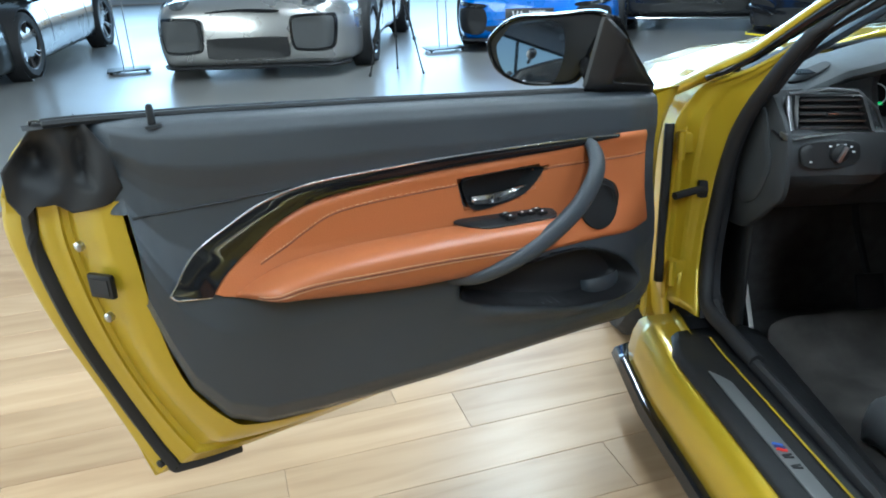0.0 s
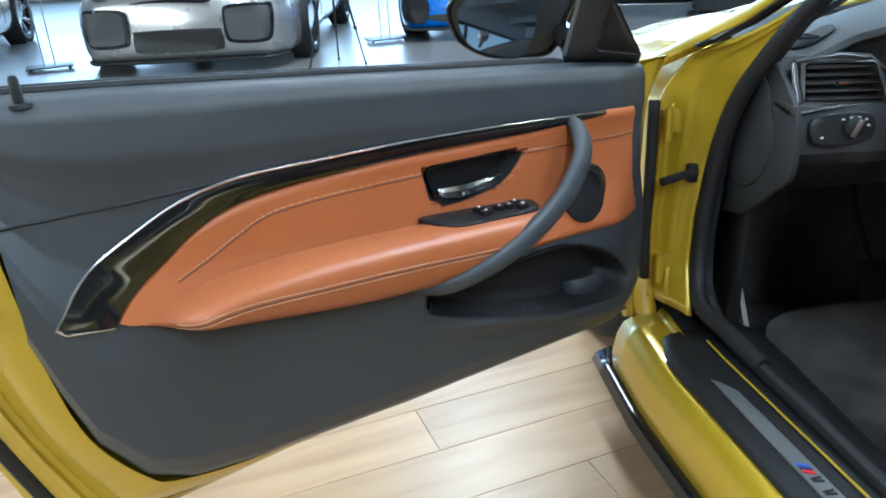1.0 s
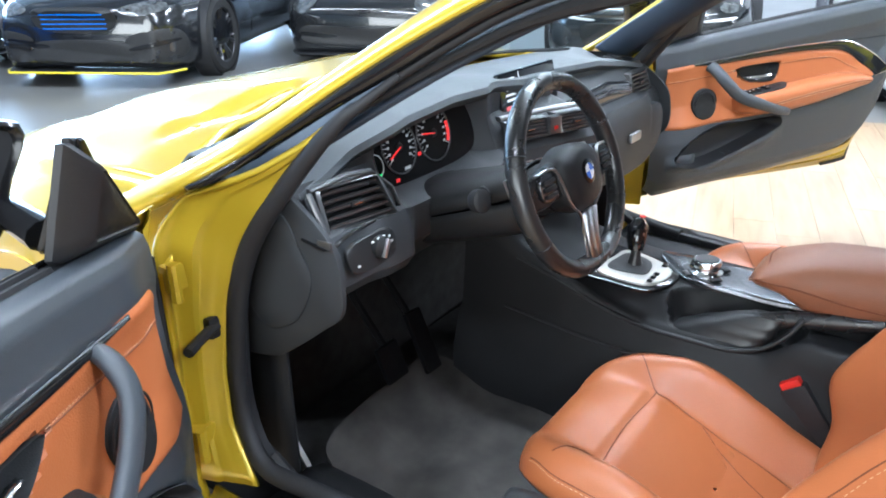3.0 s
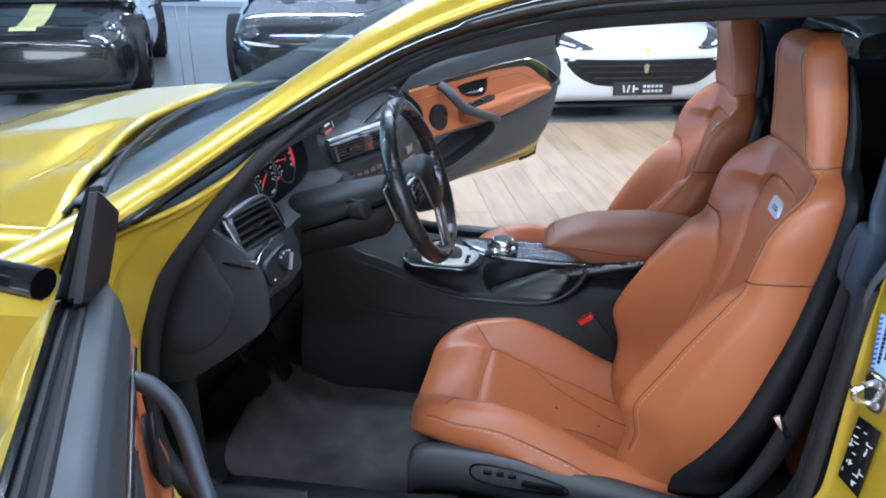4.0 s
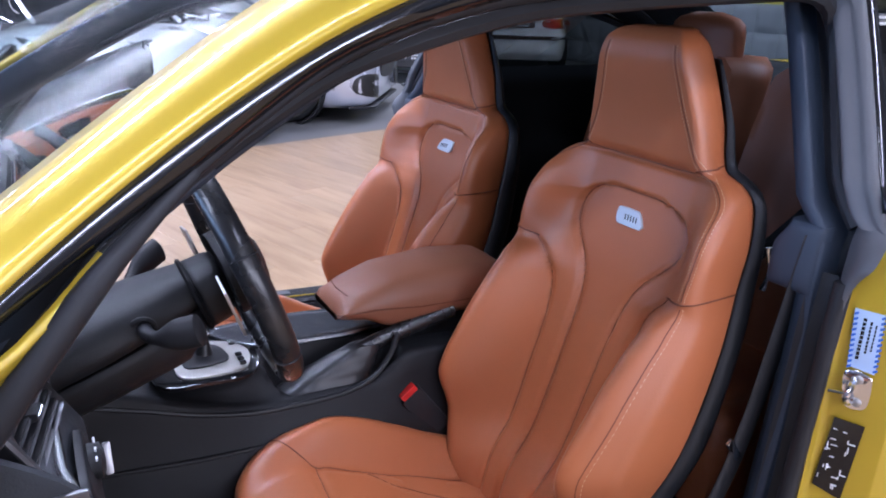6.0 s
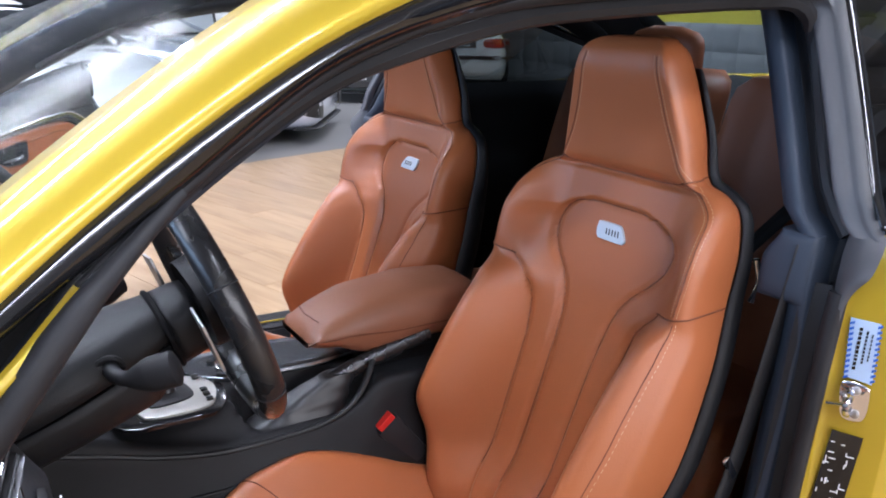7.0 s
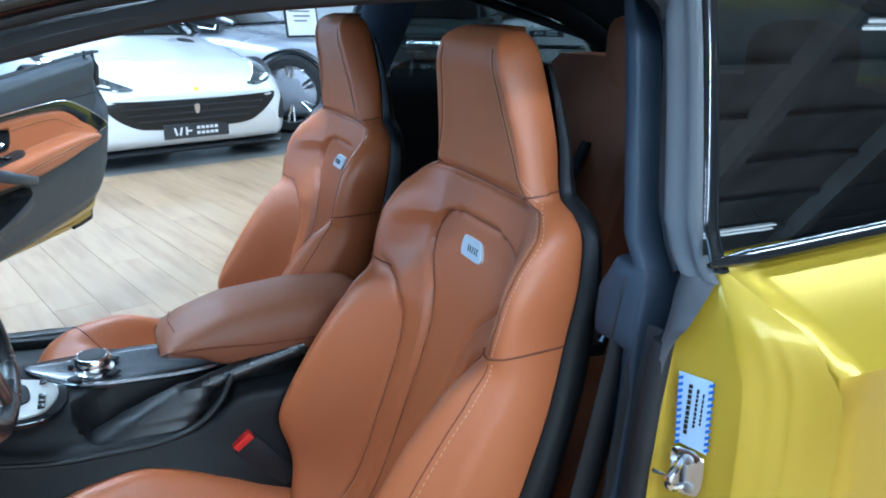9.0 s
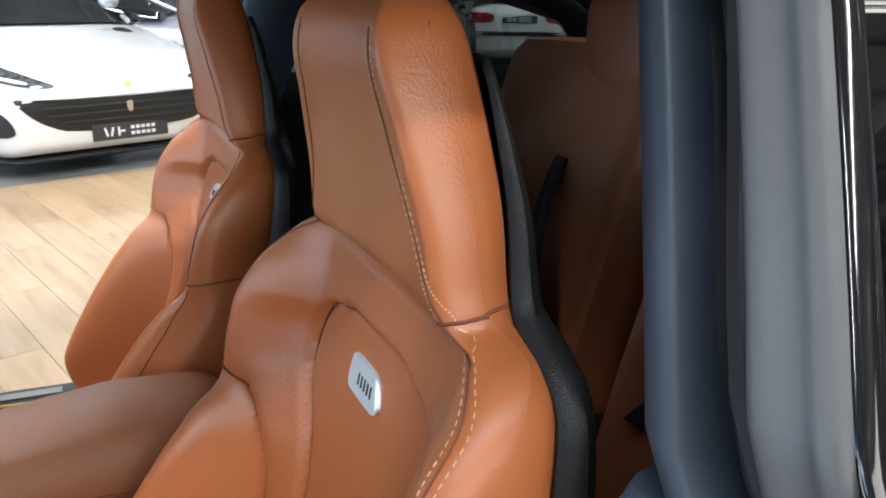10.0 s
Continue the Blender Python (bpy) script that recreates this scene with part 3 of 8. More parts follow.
    rows = [[tuple(np.array((s, 1, 1)) * (p * (1 - f) + q * f + np.array((0.002, 0.012, 0.0)) * math.sin(math.pi * f))) for f in np.linspace(0, 1, 9)] for p, q in zip(out_l, in_l)]
    Mesh().grid(rows).ob("seal_end", SEAL_GREY, coupe, "rounded end of the grey seal", angle=70)
    # black seal down the jamb and into the sill
    path = cr([(0.780, -0.044, 0.875), (0.780, -0.036, 0.797), (0.779, -0.033, 0.725), (0.778, -0.027, 0.641), (0.777, -0.021, 0.542), (0.776, -0.012, 0.46), (0.770, 0.02, 0.395), (0.752, 0.08, 0.358), (0.725, 0.16, 0.344)], 40)
    Mesh().tube([(s * x, y, z) for x, y, z in path], 0.014, 10, 0.013).ob("jamb_seal", RUBBER, coupe, "black rubber seal down the door jamb")
    Mesh().grid([[(s * (x - d), y + e, z) for x, y, z in path[:34]] for d, e in ((0.008, 0.0), (0.022, -0.020), (0.040, -0.016), (0.055, 0.0))]).ob("jamb_groove", RUBBER, coupe)
    g = []
    for z in np.linspace(0.835, 0.945, 22):
        k = max(0.0, 1 - abs(2 * (z - 0.835) / 0.110 - 1) ** 7) ** 0.5
        yy = yt(z)
        out = 0.022 * smooth(0.945, 0.895, z)
        g.append([(s * x, yy + d, z) for x, d in cr([(0.735, -0.020), (0.733, -0.003), (0.724, 0.005 * k), (0.705, 0.009 * k), (0.688 - out * 0.5, 0.009 * k), (0.676 - out, 0.003 * k), (0.668 - out, -0.02), (0.668 - out, -0.06)], 28)])
    Mesh().grid(g, caps=True).ob("belt_guide", PILLAR_TRIM, coupe, "blue-grey seat belt guide cover", angle=50)
    # painted door jamb: inner lip, flat with the labels, ridge, hollow and outer edge
    ZJ = (0.36, 0.50, 0.70, 0.83, 0.89, 0.94, 0.968)
    JX = ((0.782,) * 4 + (0.786, 0.80, 0.806), (0.79,) * 4 + (0.79, 0.804, 0.807), (0.845, 0.848, 0.848, 0.846, 0.832, 0.818, 0.808), (0.857, 0.860, 0.862, 0.858, 0.846, 0.824, 0.809), (0.872, 0.876, 0.876, 0.874, 0.864, 0.832, 0.810), (0.886, 0.888, 0.886, 0.888, 0.878, 0.838, 0.811), (0.903, 0.905, 0.901, 0.910, 0.893, 0.842, 0.812))
    JY = ((0.06, -0.040, -0.046, -0.052, -0.056, -0.075, -0.086), (0.045, -0.060, -0.063, -0.061, -0.062, -0.078, -0.087), (0.010, -0.099, -0.099, -0.096, -0.086, -0.084, -0.088), (-0.005, -0.112, -0.110, -0.106, -0.094, -0.088, -0.089), (-0.06, -0.140, -0.148, -0.140, -0.118, -0.098, -0.090), (-0.10, -0.172, -0.178, -0.166, -0.142, -0.108, -0.091), (-0.158, -0.220, -0.222, -0.198, -0.170, -0.120, -0.092))
    rows = []
    for z in np.linspace(0.36, 0.968, 44):
        row = cr([(pchip(z, ZJ, a), pchip(z, ZJ, b)) for a, b in zip(JX, JY)], 46)
        rows.append([(s * x, y + 0.005 * (math.exp(-((i - 29.2) / 2.0) ** 2) + math.exp(-((i - 35.2) / 2.2) ** 2)) * smooth(0.93, 0.82, z), z) for i, (x, y) in enumerate(row)])
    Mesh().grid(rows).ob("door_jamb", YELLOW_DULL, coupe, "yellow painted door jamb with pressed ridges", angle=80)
    # outer panel
    rows = []
    for f in np.linspace(0, 1, 40):
        row = []
        for z in np.concatenate([np.linspace(0.20, 0.86, 22), np.linspace(0.875, 0.985, 8)]):
            y1 = interp(z, (0.36, 0.52, 0.70, 0.80, 0.848, 0.894, 0.942, 0.985), (-0.155, -0.217, -0.22, -0.206, -0.192, -0.165, -0.114, -0.08))
            y = y1 + (-2.20 + 0.12 * (z - 0.6) ** 2 - y1) * f
            r = math.hypot(y - AXLE_R, z - 0.335)
            zz = z
            if r < 0.36 and z < 0.72:
                k = 0.36 / max(r, 0.05)
                y, zz = AXLE_R + (y - AXLE_R) * k, max(0.335 + (z - 0.335) * k, 0.2)
            row.append(on_side(s, y, zz + 0.05 * smooth(-0.2, -1.2, y) * smooth(0.88, 0.985, zz)))
        rows.append(row)
    Mesh().grid(rows).ob("quarter_panel", YELLOW, coupe, "metallic yellow flared rear quarter panel", thick=0.012)


both(quarter)


BARREL = material("dark_barrel", (0.012, 0.012, 0.013), 0.7, 0, 0, 0.1, 6, spec=0.15)
DISC = material("dark_disc_steel", (0.10, 0.10, 0.10), 0.5, 0.8)


def wheel_at(parent, x, y, r, w, s, rim, spokes=10, calliper=None, z=None):
    z = r if z is None else z
    m = Matrix.Translation((x, y, z)) @ pose(0, 0, 0, 0, 90 * s, 0)
    wh = new("wheel")
    wh.parent = parent
    h = w / 2
    Mesh().lathe([(r * 0.70, -h), (r * 0.9, -h * 1.04), (r * 0.985, -h * 0.8), (r, -h * 0.4), (r, h * 0.4), (r * 0.985, h * 0.8), (r * 0.9, h * 1.04), (r * 0.72, h), (r * 0.70, h * 0.9)], m, 40, False).ob("tyre", TYRE, wh, "low-profile black tyre")
    Mesh().lathe([(r * 0.69, h * 0.80), (r * 0.67, h * 0.5), (r * 0.66, -h * 0.9)], m, 40, False).ob("rim_barrel", BARREL, wh)
    b = Mesh().lathe([(r * 0.735, h * 0.95), (r * 0.71, h * 0.99), (r * 0.68, h * 0.90), (r * 0.69, h * 0.80)], m, 40, False)
    b.lathe([(r * 0.17, h * 0.25), (r * 0.15, h * 0.62), (r * 0.03, h * 0.66)], m, 20)
    for k in range(spokes):
        a = 2 * math.pi * k / spokes
        for off in (-0.12, 0.12):
            p0 = Vector((r * 0.12 * math.cos(a), r * 0.12 * math.sin(a), h * 0.5))
            p1 = Vector((r * 0.69 * math.cos(a + off), r * 0.69 * math.sin(a + off), h * 0.86))
            b.tube([m @ p0, m @ p0.lerp(p1, 0.5), m @ p1], r * (0.030 if spokes > 8 else 0.042), 6)
    b.ob("rim", rim, wh, "multi-spoke alloy rim")
    Mesh().lathe([(r * 0.56, -h * 0.1), (r * 0.56, h * 0.1), (r * 0.12, h * 0.1)], m, 30).ob("brake_disc", DISC, wh, "dark steel brake disc")
    Mesh().lathe([(r * 0.66, -h * 0.85), (r * 0.3, -h * 0.8), (r * 0.02, -h * 0.8)], m, 24).ob("wheel_back", RUBBER, wh)
    if calliper:
        c = Mesh().box((0, 0, 0), (r * 0.2, r * 0.55, h * 0.6), None, 0.012)
        c.v = [tuple(m @ (pose(0, 0, 0, 0, 0, 200) @ Vector((v[0] + r * 0.48, v[1], v[2] + h * 0.12)))) for v in c.v]
        c.ob("brake_calliper", calliper, wh)
    return wh


for s in (-1, 1):
    wheel_at(coupe, s * 0.80, AXLE_R, 0.335, 0.26, s, RIM_DARK, 10, None)
    wheel_at(coupe, s * 0.81, AXLE_F, 0.335, 0.255, s, RIM_DARK, 10, None)


def bonnet_z(x, y):
    a = abs(x)
    z = interp(y, (1.2, 1.5, 1.8, 2.1, 2.35, 2.5), (0.935, 0.93, 0.90, 0.85, 0.78, 0.70))
    dome = 0.035 * smooth(0.52, 0.30, a) * smooth(2.45, 1.9, y)
    edge = -0.05 * smooth(0.55, 0.80, a) - 0.06 * smooth(0.78, 0.92, a)
    return z + dome + edge


def front_end():
    rows = []
    for y in np.linspace(1.34, 2.42, 40):
        back = lambda a: 0.16 * (1 - a * a)
        w = 0.80 - 0.09 * smooth(1.7, 2.45, y)
        row = []
        for a in np.linspace(-1, 1, 61):
            x = w * a
            yy = y + back(a) * (1.0 - (y - 1.34) / 1.08) * 0.9 + 0.10 * (1 - a * a) * (y - 1.34) / 1.08
            z = bonnet_z(x, yy)
            # pressed hollows for the crease beside the dome
            for sx in (-1, 1):
                u = (sx * x - 0.45) / 0.19
                v = (yy - 1.53 - (sx * x - 0.45) * 0.08) / 0.045
                if u * u + v * v < 1.6:
                    z -= 0.016 * smooth(1.5, 0.6, u * u + v * v)
            row.append((x, yy, z))
        rows.append(row)
    Mesh().grid(rows).ob("bonnet", YELLOW, coupe, "yellow bonnet with a raised power dome", thick=0.015)
    for s in (-1, 1):
        # duller yellow plate that paints the shade in the crease
        m = Mesh()
        o = [(s * (0.45 + 0.150 * math.cos(t)), 1.53 + 0.012 * math.cos(t) + 0.016 * math.sin(t)) for t in np.linspace(0, 2 * math.pi, 25)[:-1]]
        m.plate(o, lambda a, b, h: (a, b, bonnet_z(a, b) - 0.014 + h), 2, 0.002)
        m.ob("bonnet_vent_or_shade", YELLOW_DULL, coupe, "duller yellow plate painting the shaded crease of the bonnet")
        # wing
        rows = []
        for y in np.linspace(1.235, 2.44, 44):
            row = []
            top = bonnet_z(s * 0.80, y)
            for f in np.linspace(0, 1, 24):
                z = 0.20 + (top + 0.004 - 0.20) * f
                x = side_x(y, z)
                x = min(x, 0.915 + 0.02) if f < 0.85 else x + (0.803 - 0.09 * smooth(1.7, 2.45, y) - x) * smooth(0.80, 1.0, f)
                yy, zz = y, z
                r = math.hypot(y - AXLE_F, z - 0.335)
                if r < 0.36 and z < 0.72:
                    k = 0.36 / max(r, 0.05)
                    yy, zz = AXLE_F + (y - AXLE_F) * k, max(0.335 + (z - 0.335) * k, 0.2)
                row.append((s * x, yy, zz))
            rows.append(row)
        Mesh().grid(rows).ob("front_wing", YELLOW, coupe, "metallic yellow front wing", thick=0.012)
        # hinge pillar behind the wing, running up beside the drip rail
        rows = []
        for z in np.linspace(0.33, 1.05, 40):
            yi = interp(z, (0.33, 0.37, 0.43, 0.54, 0.69, 0.81, 0.92, 1.03, 1.05), (1.13, 1.16, 1.205, 1.218, 1.198, 1.148, 1.058, 0.958, 0.94))
            xi = interp(z, (0.33, 0.43, 0.6, 0.9, 1.05), (0.845, 0.828, 0.812, 0.784, 0.738))
            yo = interp(z, (0.33, 0.84, 0.90, 0.95, 1.0, 1.05), (1.255, 1.255, 1.215, 1.085, 1.003, 0.944))
            xo = interp(z, (0.33, 0.80, 0.90, 0.97, 1.05), (0.905, 0.905, 0.855, 0.795, 0.742))
            row = []
            for f in np.linspace(0, 1, 14):
                bulge = 0.022 * math.sin(math.pi * min(1, f * 1.25)) - 0.016 * math.exp(-((f - 0.45) / 0.10) ** 2) + 0.010 * math.exp(-((f - 0.82) / 0.08) ** 2)
                row.append((s * (xo + (xi - xo) * f), yo + (yi - yo) * f + bulge * smooth(1.02, 0.85, z), z))
            rows.append(row)
        Mesh().grid(rows).ob("hinge_pillar", YELLOW_DULL, coupe, "yellow painted hinge pillar", thick=0.01)
        for z in (0.755, 0.42):
            h = Mesh().box((s * 0.878, 1.242, z), (0.05, 0.04, 0.05), None, 0.006)
            h.tube([(s * 0.898, 1.21, z - 0.035), (s * 0.898, 1.21, z + 0.035)], 0.010, 8)
            h.ob("door_hinge", YELLOW_DULL, coupe, "yellow painted door hinge")
        Mesh().tube([(s * 0.825, 1.215, 0.64), (s * 0.85, 1.207, 0.641), (s * 0.88, 1.196, 0.639), (s * 0.915, 1.180, 0.637)], 0.010, 8).ob("check_strap", RUBBER, coupe, "black door check strap")
        Mesh().box((s * 0.832, 1.222, 0.640), (0.03, 0.03, 0.045), None, 0.008).ob("strap_mount", PLASTIC, coupe)
        # added black strip standing for the deep shadow between door edge and pillar
        Mesh().grid([[(s * x, y, z) for x, y in ((0.908, 1.240), (0.916, 1.238), (0.926, 1.242), (0.930, 1.250))] for z in np.linspace(0.38, 0.80, 14)]).ob("gap_shade", RUBBER, coupe, "black strip painting the deep shadow in the hinge gap", thick=0.006)
    Mesh().box((0, 1.43, 0.872), (1.24, 0.22, 0.03), None, 0.01).ob("cowl_panel", PLASTIC, coupe, "black plastic cowl below the windscreen")
    # nose
    rows = []
    for z in np.linspace(0.15, 0.72, 14):
        rows.append([(0.78 * a, 2.42 + 0.14 * (1 - a * a) + 0.06 * math.sin((z - 0.15) / 0.57 * math.pi), z) for a in np.linspace(-1, 1, 25)])
    Mesh().grid(rows).ob("front_bumper", YELLOW, coupe, thick=0.01)
    rows = []
    for z in np.linspace(0.25, 1.0, 14):
        rows.append([(0.82 * a, -2.14 - 0.14 * (1 - a * a), z) for a in np.linspace(-1, 1, 25)])
    Mesh().grid(rows).ob("rear_bumper", YELLOW, coupe, thick=0.01)
    Mesh().grid([[(0.78 * a, y, 0.975 + 0.03 * (1 - a * a) + 0.02 * smooth(-1.6, -2.2, y)) for a in np.linspace(-1, 1, 13)] for y in np.linspace(-1.40, -2.22, 8)]).ob("boot_lid", YELLOW, coupe, "yellow boot lid", thick=0.01)


front_end()


TREAD = material("satin_tread_metal", (0.20, 0.205, 0.21), 0.38, 0.6, 0, 0.05, 14, 0.1, 300)


def sills(s):
    """Rocker panel, sill top, rubber strip and tread plate."""
    y0, y1 = 1.22, -0.2

    def W(x, y, z):
        k = smooth(0.685, 0.715, x)
        return (s * (x + k * (0.075 + 0.10 * (min(max(y, 0.2), 1.0) - 0.85))), y, z - 0.033 * k)

    prof = [(0.875, 0.155), (0.90, 0.19), (0.905, 0.235), (0.895, 0.285), (0.88, 0.315), (0.862, 0.325), (0.80, 0.33), (0.79, 0.345)]
    Mesh().grid([[W(x, y, z) for x, z in prof] for y in np.linspace(y0, y1, 24)]).ob("sill_panel", YELLOW, coupe, "yellow painted door sill", thick=0.01)
    Mesh().grid([[(W(x, y, z)[0], y, z) for x, z in ((0.85, 0.115), (0.915, 0.12), (0.93, 0.135), (0.92, 0.155), (0.88, 0.17))] for y in np.linspace(1.30, -0.5, 26)]).ob("side_skirt", GLOSS_BLACK, coupe, "gloss black side skirt", thick=0.008)
    prof = [(0.862, 0.331), (0.855, 0.340), (0.835, 0.346), (0.76, 0.350), (0.735, 0.348), (0.715, 0.344), (0.70, 0.335), (0.69, 0.30), (0.685, 0.22)]
    rows = []
    for y in np.linspace(1.10, -0.1, 26):
        e = smooth(0.98, 1.11, y)
        rows.append([W(x - 0.03 * e * smooth(0.80, 0.86, x), y + (0.05 * (0.86 - x) if y > 1.0 else 0), z - 0.004 * e) for x, z in prof])
    Mesh().grid(rows).ob("sill_cover", PLASTIC, coupe, "black plastic sill cover", thick=0.006)
    Mesh().tube([W(0.716, y, 0.362 - 0.020 * smooth(0.9, 0.2, y) + 0.05 * smooth(1.0, 1.16, y) ** 2) for y in np.linspace(1.13, -0.05, 24)], 0.013, 8, 0.016).ob("sill_seal", RUBBER, coupe, "black rubber sill seal")
    Mesh().tube([W(0.757, y, 0.354) for y in np.linspace(1.04, -0.05, 16)], 0.0025, 6).ob("sill_piping", YELLOW_DULL, coupe)
    # brushed tread plate with its emblem
    tread = Mesh().plate([(0.820, 0.32), (0.820, 0.45), (0.820, 0.60), (0.820, 0.75), (0.819, 0.85), (0.818, 0.905), (0.804, 0.885), (0.790, 0.855), (0.789, 0.75), (0.789, 0.60), (0.789, 0.45), (0.789, 0.32)], lambda a, b, h: W(a, b, 0.3485 + h + (0.84 - a) * 0.06), 2, 0.0015)
    tread = tread.ob("tread_plate", TREAD, coupe, "brushed aluminium tread plate")
    for mat, y in ((BLUE, 0.636), (material("dark_blue_print", (0.01, 0.02, 0.12), 0.4), 0.628), (RED, 0.619)):
        Mesh().box(W(0.806, y, 0.3535), (0.020, 0.0065, 0.0016), pose(0, 0, 0, 0, 0, s * 24)).ob("emblem_stripe", mat, tread)
    for y, w in ((0.597, 0.020), (0.567, 0.018)):
        Mesh().box(W(0.805, y, 0.3535), (0.018, w * 0.24, 0.0016), pose(0, 0, 0, 0, 0, s * 8)).box(W(0.805, y + w * 0.35, 0.3535), (0.018, w * 0.22, 0.0016), pose(0, 0, 0, 0, 0, -s * 8)).ob("emblem_bar", RUBBER, tread)


both(sills)
# floor pan, tunnel sides and firewall
Mesh().box((0, 0.25, 0.205), (1.42, 2.2, 0.03)).ob("cabin_carpet", CARPET, coupe, "black cabin carpet")
Mesh().box((0, 1.40, 0.52), (1.5, 0.05, 0.66)).ob("firewall", CARPET, coupe)
Mesh().box((0, -0.2, 0.16), (1.6, 4.0, 0.03)).ob("floor_pan", RUBBER, coupe)

# ---- doors, built closed in their own plane: u along the door from the hinge, h out of its inner face, z up ----
OPEN_ANGLE = 59.0


TRIANGLE = material("charcoal_triangle_plastic", (0.019, 0.019, 0.021), 0.42, 0, 0, 0.08, 9, 0.3, 700, spec=0.4, grain=1)
HOUSING = material("gloss_black_housing", (0.008, 0.008, 0.009), 0.16, 0, 0, 0.1, 5, spec=0.35)


def door(s):
    hinge = Vector((s * 0.889, 1.207, 0))
    ang = radians(OPEN_ANGLE)
    du = Vector((s * math.sin(ang), -math.cos(ang), 0))
    dn = Vector((-s * math.cos(ang), -math.sin(ang), 0))

    def to(u, z, h):
        return hinge + du * u + dn * h + Vector((0, 0, z))

    d = new("door")
    d.parent = coupe
    d["label"] = "open front door with charcoal and cognac leather trim"
    if s < 0:
        d["label"] = "open driver's door with charcoal and cognac leather trim"

    zt = lambda u: interp(u, (0.12, 0.182, 0.365, 0.81, 1.094, 1.30, 1.36), (0.902, 0.912, 0.935, 0.982, 1.010, 1.026, 1.028))
    zb = lambda u: interp(u, (0.13, 0.177, 0.297, 0.725, 1.0, 1.10, 1.16, 1.21, 1.235, 1.26), (0.40, 0.365, 0.375, 0.400, 0.424, 0.440, 0.475, 0.555, 0.64, 0.75))
    pocket_o = loop([(0.702, 0.604), (0.684, 0.622), (0.60, 0.622), (0.532, 0.620), (0.446, 0.622), (0.37, 0.610), (0.290, 0.575), (0.236, 0.528), (0.224, 0.497), (0.262, 0.479), (0.332, 0.478), (0.428, 0.497), (0.602, 0.551), (0.690, 0.584)], 110)
    bowl_o = loop([(0.672, 0.813), (0.656, 0.820), (0.60, 0.820), (0.55, 0.817), (0.49, 0.811), (0.481, 0.800), (0.516, 0.771), (0.551, 0.760), (0.618, 0.755), (0.654, 0.760), (0.669, 0.788)], 60)

    def inside(o, u, z):
        """1 well inside the outline, 0 outside."""
        c = sum(o) / len(o)
        a = math.atan2((z - c[1]) * 3, u - c[0])
        best = min(o, key=lambda q: abs(math.remainder(math.atan2((q[1] - c[1]) * 3, q[0] - c[0]) - a, 2 * math.pi)))
        r = math.hypot(u - c[0], (z - c[1]) * 3) / max(1e-6, math.hypot(best[0] - c[0], (best[1] - c[1]) * 3))
        return smooth(1.01, 0.86, r)

    def face(u, z, holes=True):
        v = (z - zb(u)) / max(0.05, zt(u) - zb(u))
        h = interp(v, (0, 0.04, 0.10, 0.36, 0.46, 0.60, 0.74, 0.80, 0.86, 0.95, 0.985, 1.0), (0.026, 0.050, 0.067, 0.078, 0.072, 0.050, 0.044, 0.046, 0.054, 0.050, 0.040, 0.014))
        h *= 0.55 + 0.45 * smooth(0.12, 0.26, u)
        h -= 0.02 * smooth(1.215, 1.265, u) * smooth(0.2, 0.5, v)
        if holes:
            if 0.2 < u < 0.72 and 0.46 < z < 0.65:
                h -= 0.085 * inside(pocket_o, u, z)
                h += 0.016 * math.exp(-((z - interp(u, (0.22, 0.34, 0.70), (0.49, 0.462, 0.56))) / 0.022) ** 2) * smooth(0.74, 0.60, u)
            if 0.48 < u < 0.71 and 0.74 < z < 0.83:
                h -= 0.034 * inside(bowl_o, u, z)
        return h

    # inner panel
    rows = []
    for f in np.linspace(0, 1, 150):
        u = 0.135 + f * 1.12
        rows.append([to(u, zb(u) + (zt(u) - zb(u)) * v, face(u, zb(u) + (zt(u) - zb(u)) * v)) for v in np.concatenate([np.linspace(0, 0.80, 96), np.linspace(0.81, 0.95, 12), np.linspace(0.96, 1, 6)])])
    Mesh().grid(rows).ob("inner_panel", DOOR_GREY, d, "charcoal soft-touch inner panel", angle=60)
    # rear corner of the padded shoulder
    rows = []
    for f in np.linspace(0, 1, 10):
        u = 1.253 + 0.034 * math.sin(f * math.pi / 2)
        rows.append([to(u, min(z, zt(u) - 0.001), face(1.254, min(z, zt(1.254) - 0.001)) - 0.075 * (1 - math.cos(f * math.pi / 2))) for z in np.linspace(0.885, 1.03, 24)])
    Mesh().grid(rows).ob("shoulder_end", DOOR_GREY, d, "rounded charcoal end of the padded shoulder")
    # crease between shoulder and lower panel
    Mesh().tube([to(u, 0.8745 + 0.004 * smooth(1.1, 1.25, u), face(u, 0.876) + 0.0005) for u in np.linspace(1.25, 1.0, 14)], 0.002, 5).ob("panel_joint", RUBBER, d)
    # window slot and top seals
    Mesh().tube([to(u, zt(u) + 0.001, 0.010) for u in np.linspace(0.34, 1.335, 24)], 0.005, 6, 0.006).ob("inner_waist_seal", RUBBER, d, "black rubber waist seal")
    Mesh().tube([to(u, zt(u) + 0.001, -0.008) for u in np.linspace(0.34, 1.335, 24)], 0.004, 6, 0.006).ob("outer_waist_seal", RUBBER, d)
    Mesh().tube([to(u, zt(u) - 0.003, -0.022) for u in np.linspace(0.16, 1.350, 24)], 0.006, 8, 0.006).ob("waist_moulding", GLOSS_BLACK, d, "gloss black waist moulding")
    Mesh().grid([[to(u, zt(u) - 0.004, h) for u in np.linspace(0.2, 1.36, 20)] for h in (-0.026, 0.016)]).ob("window_slot", RUBBER, d)
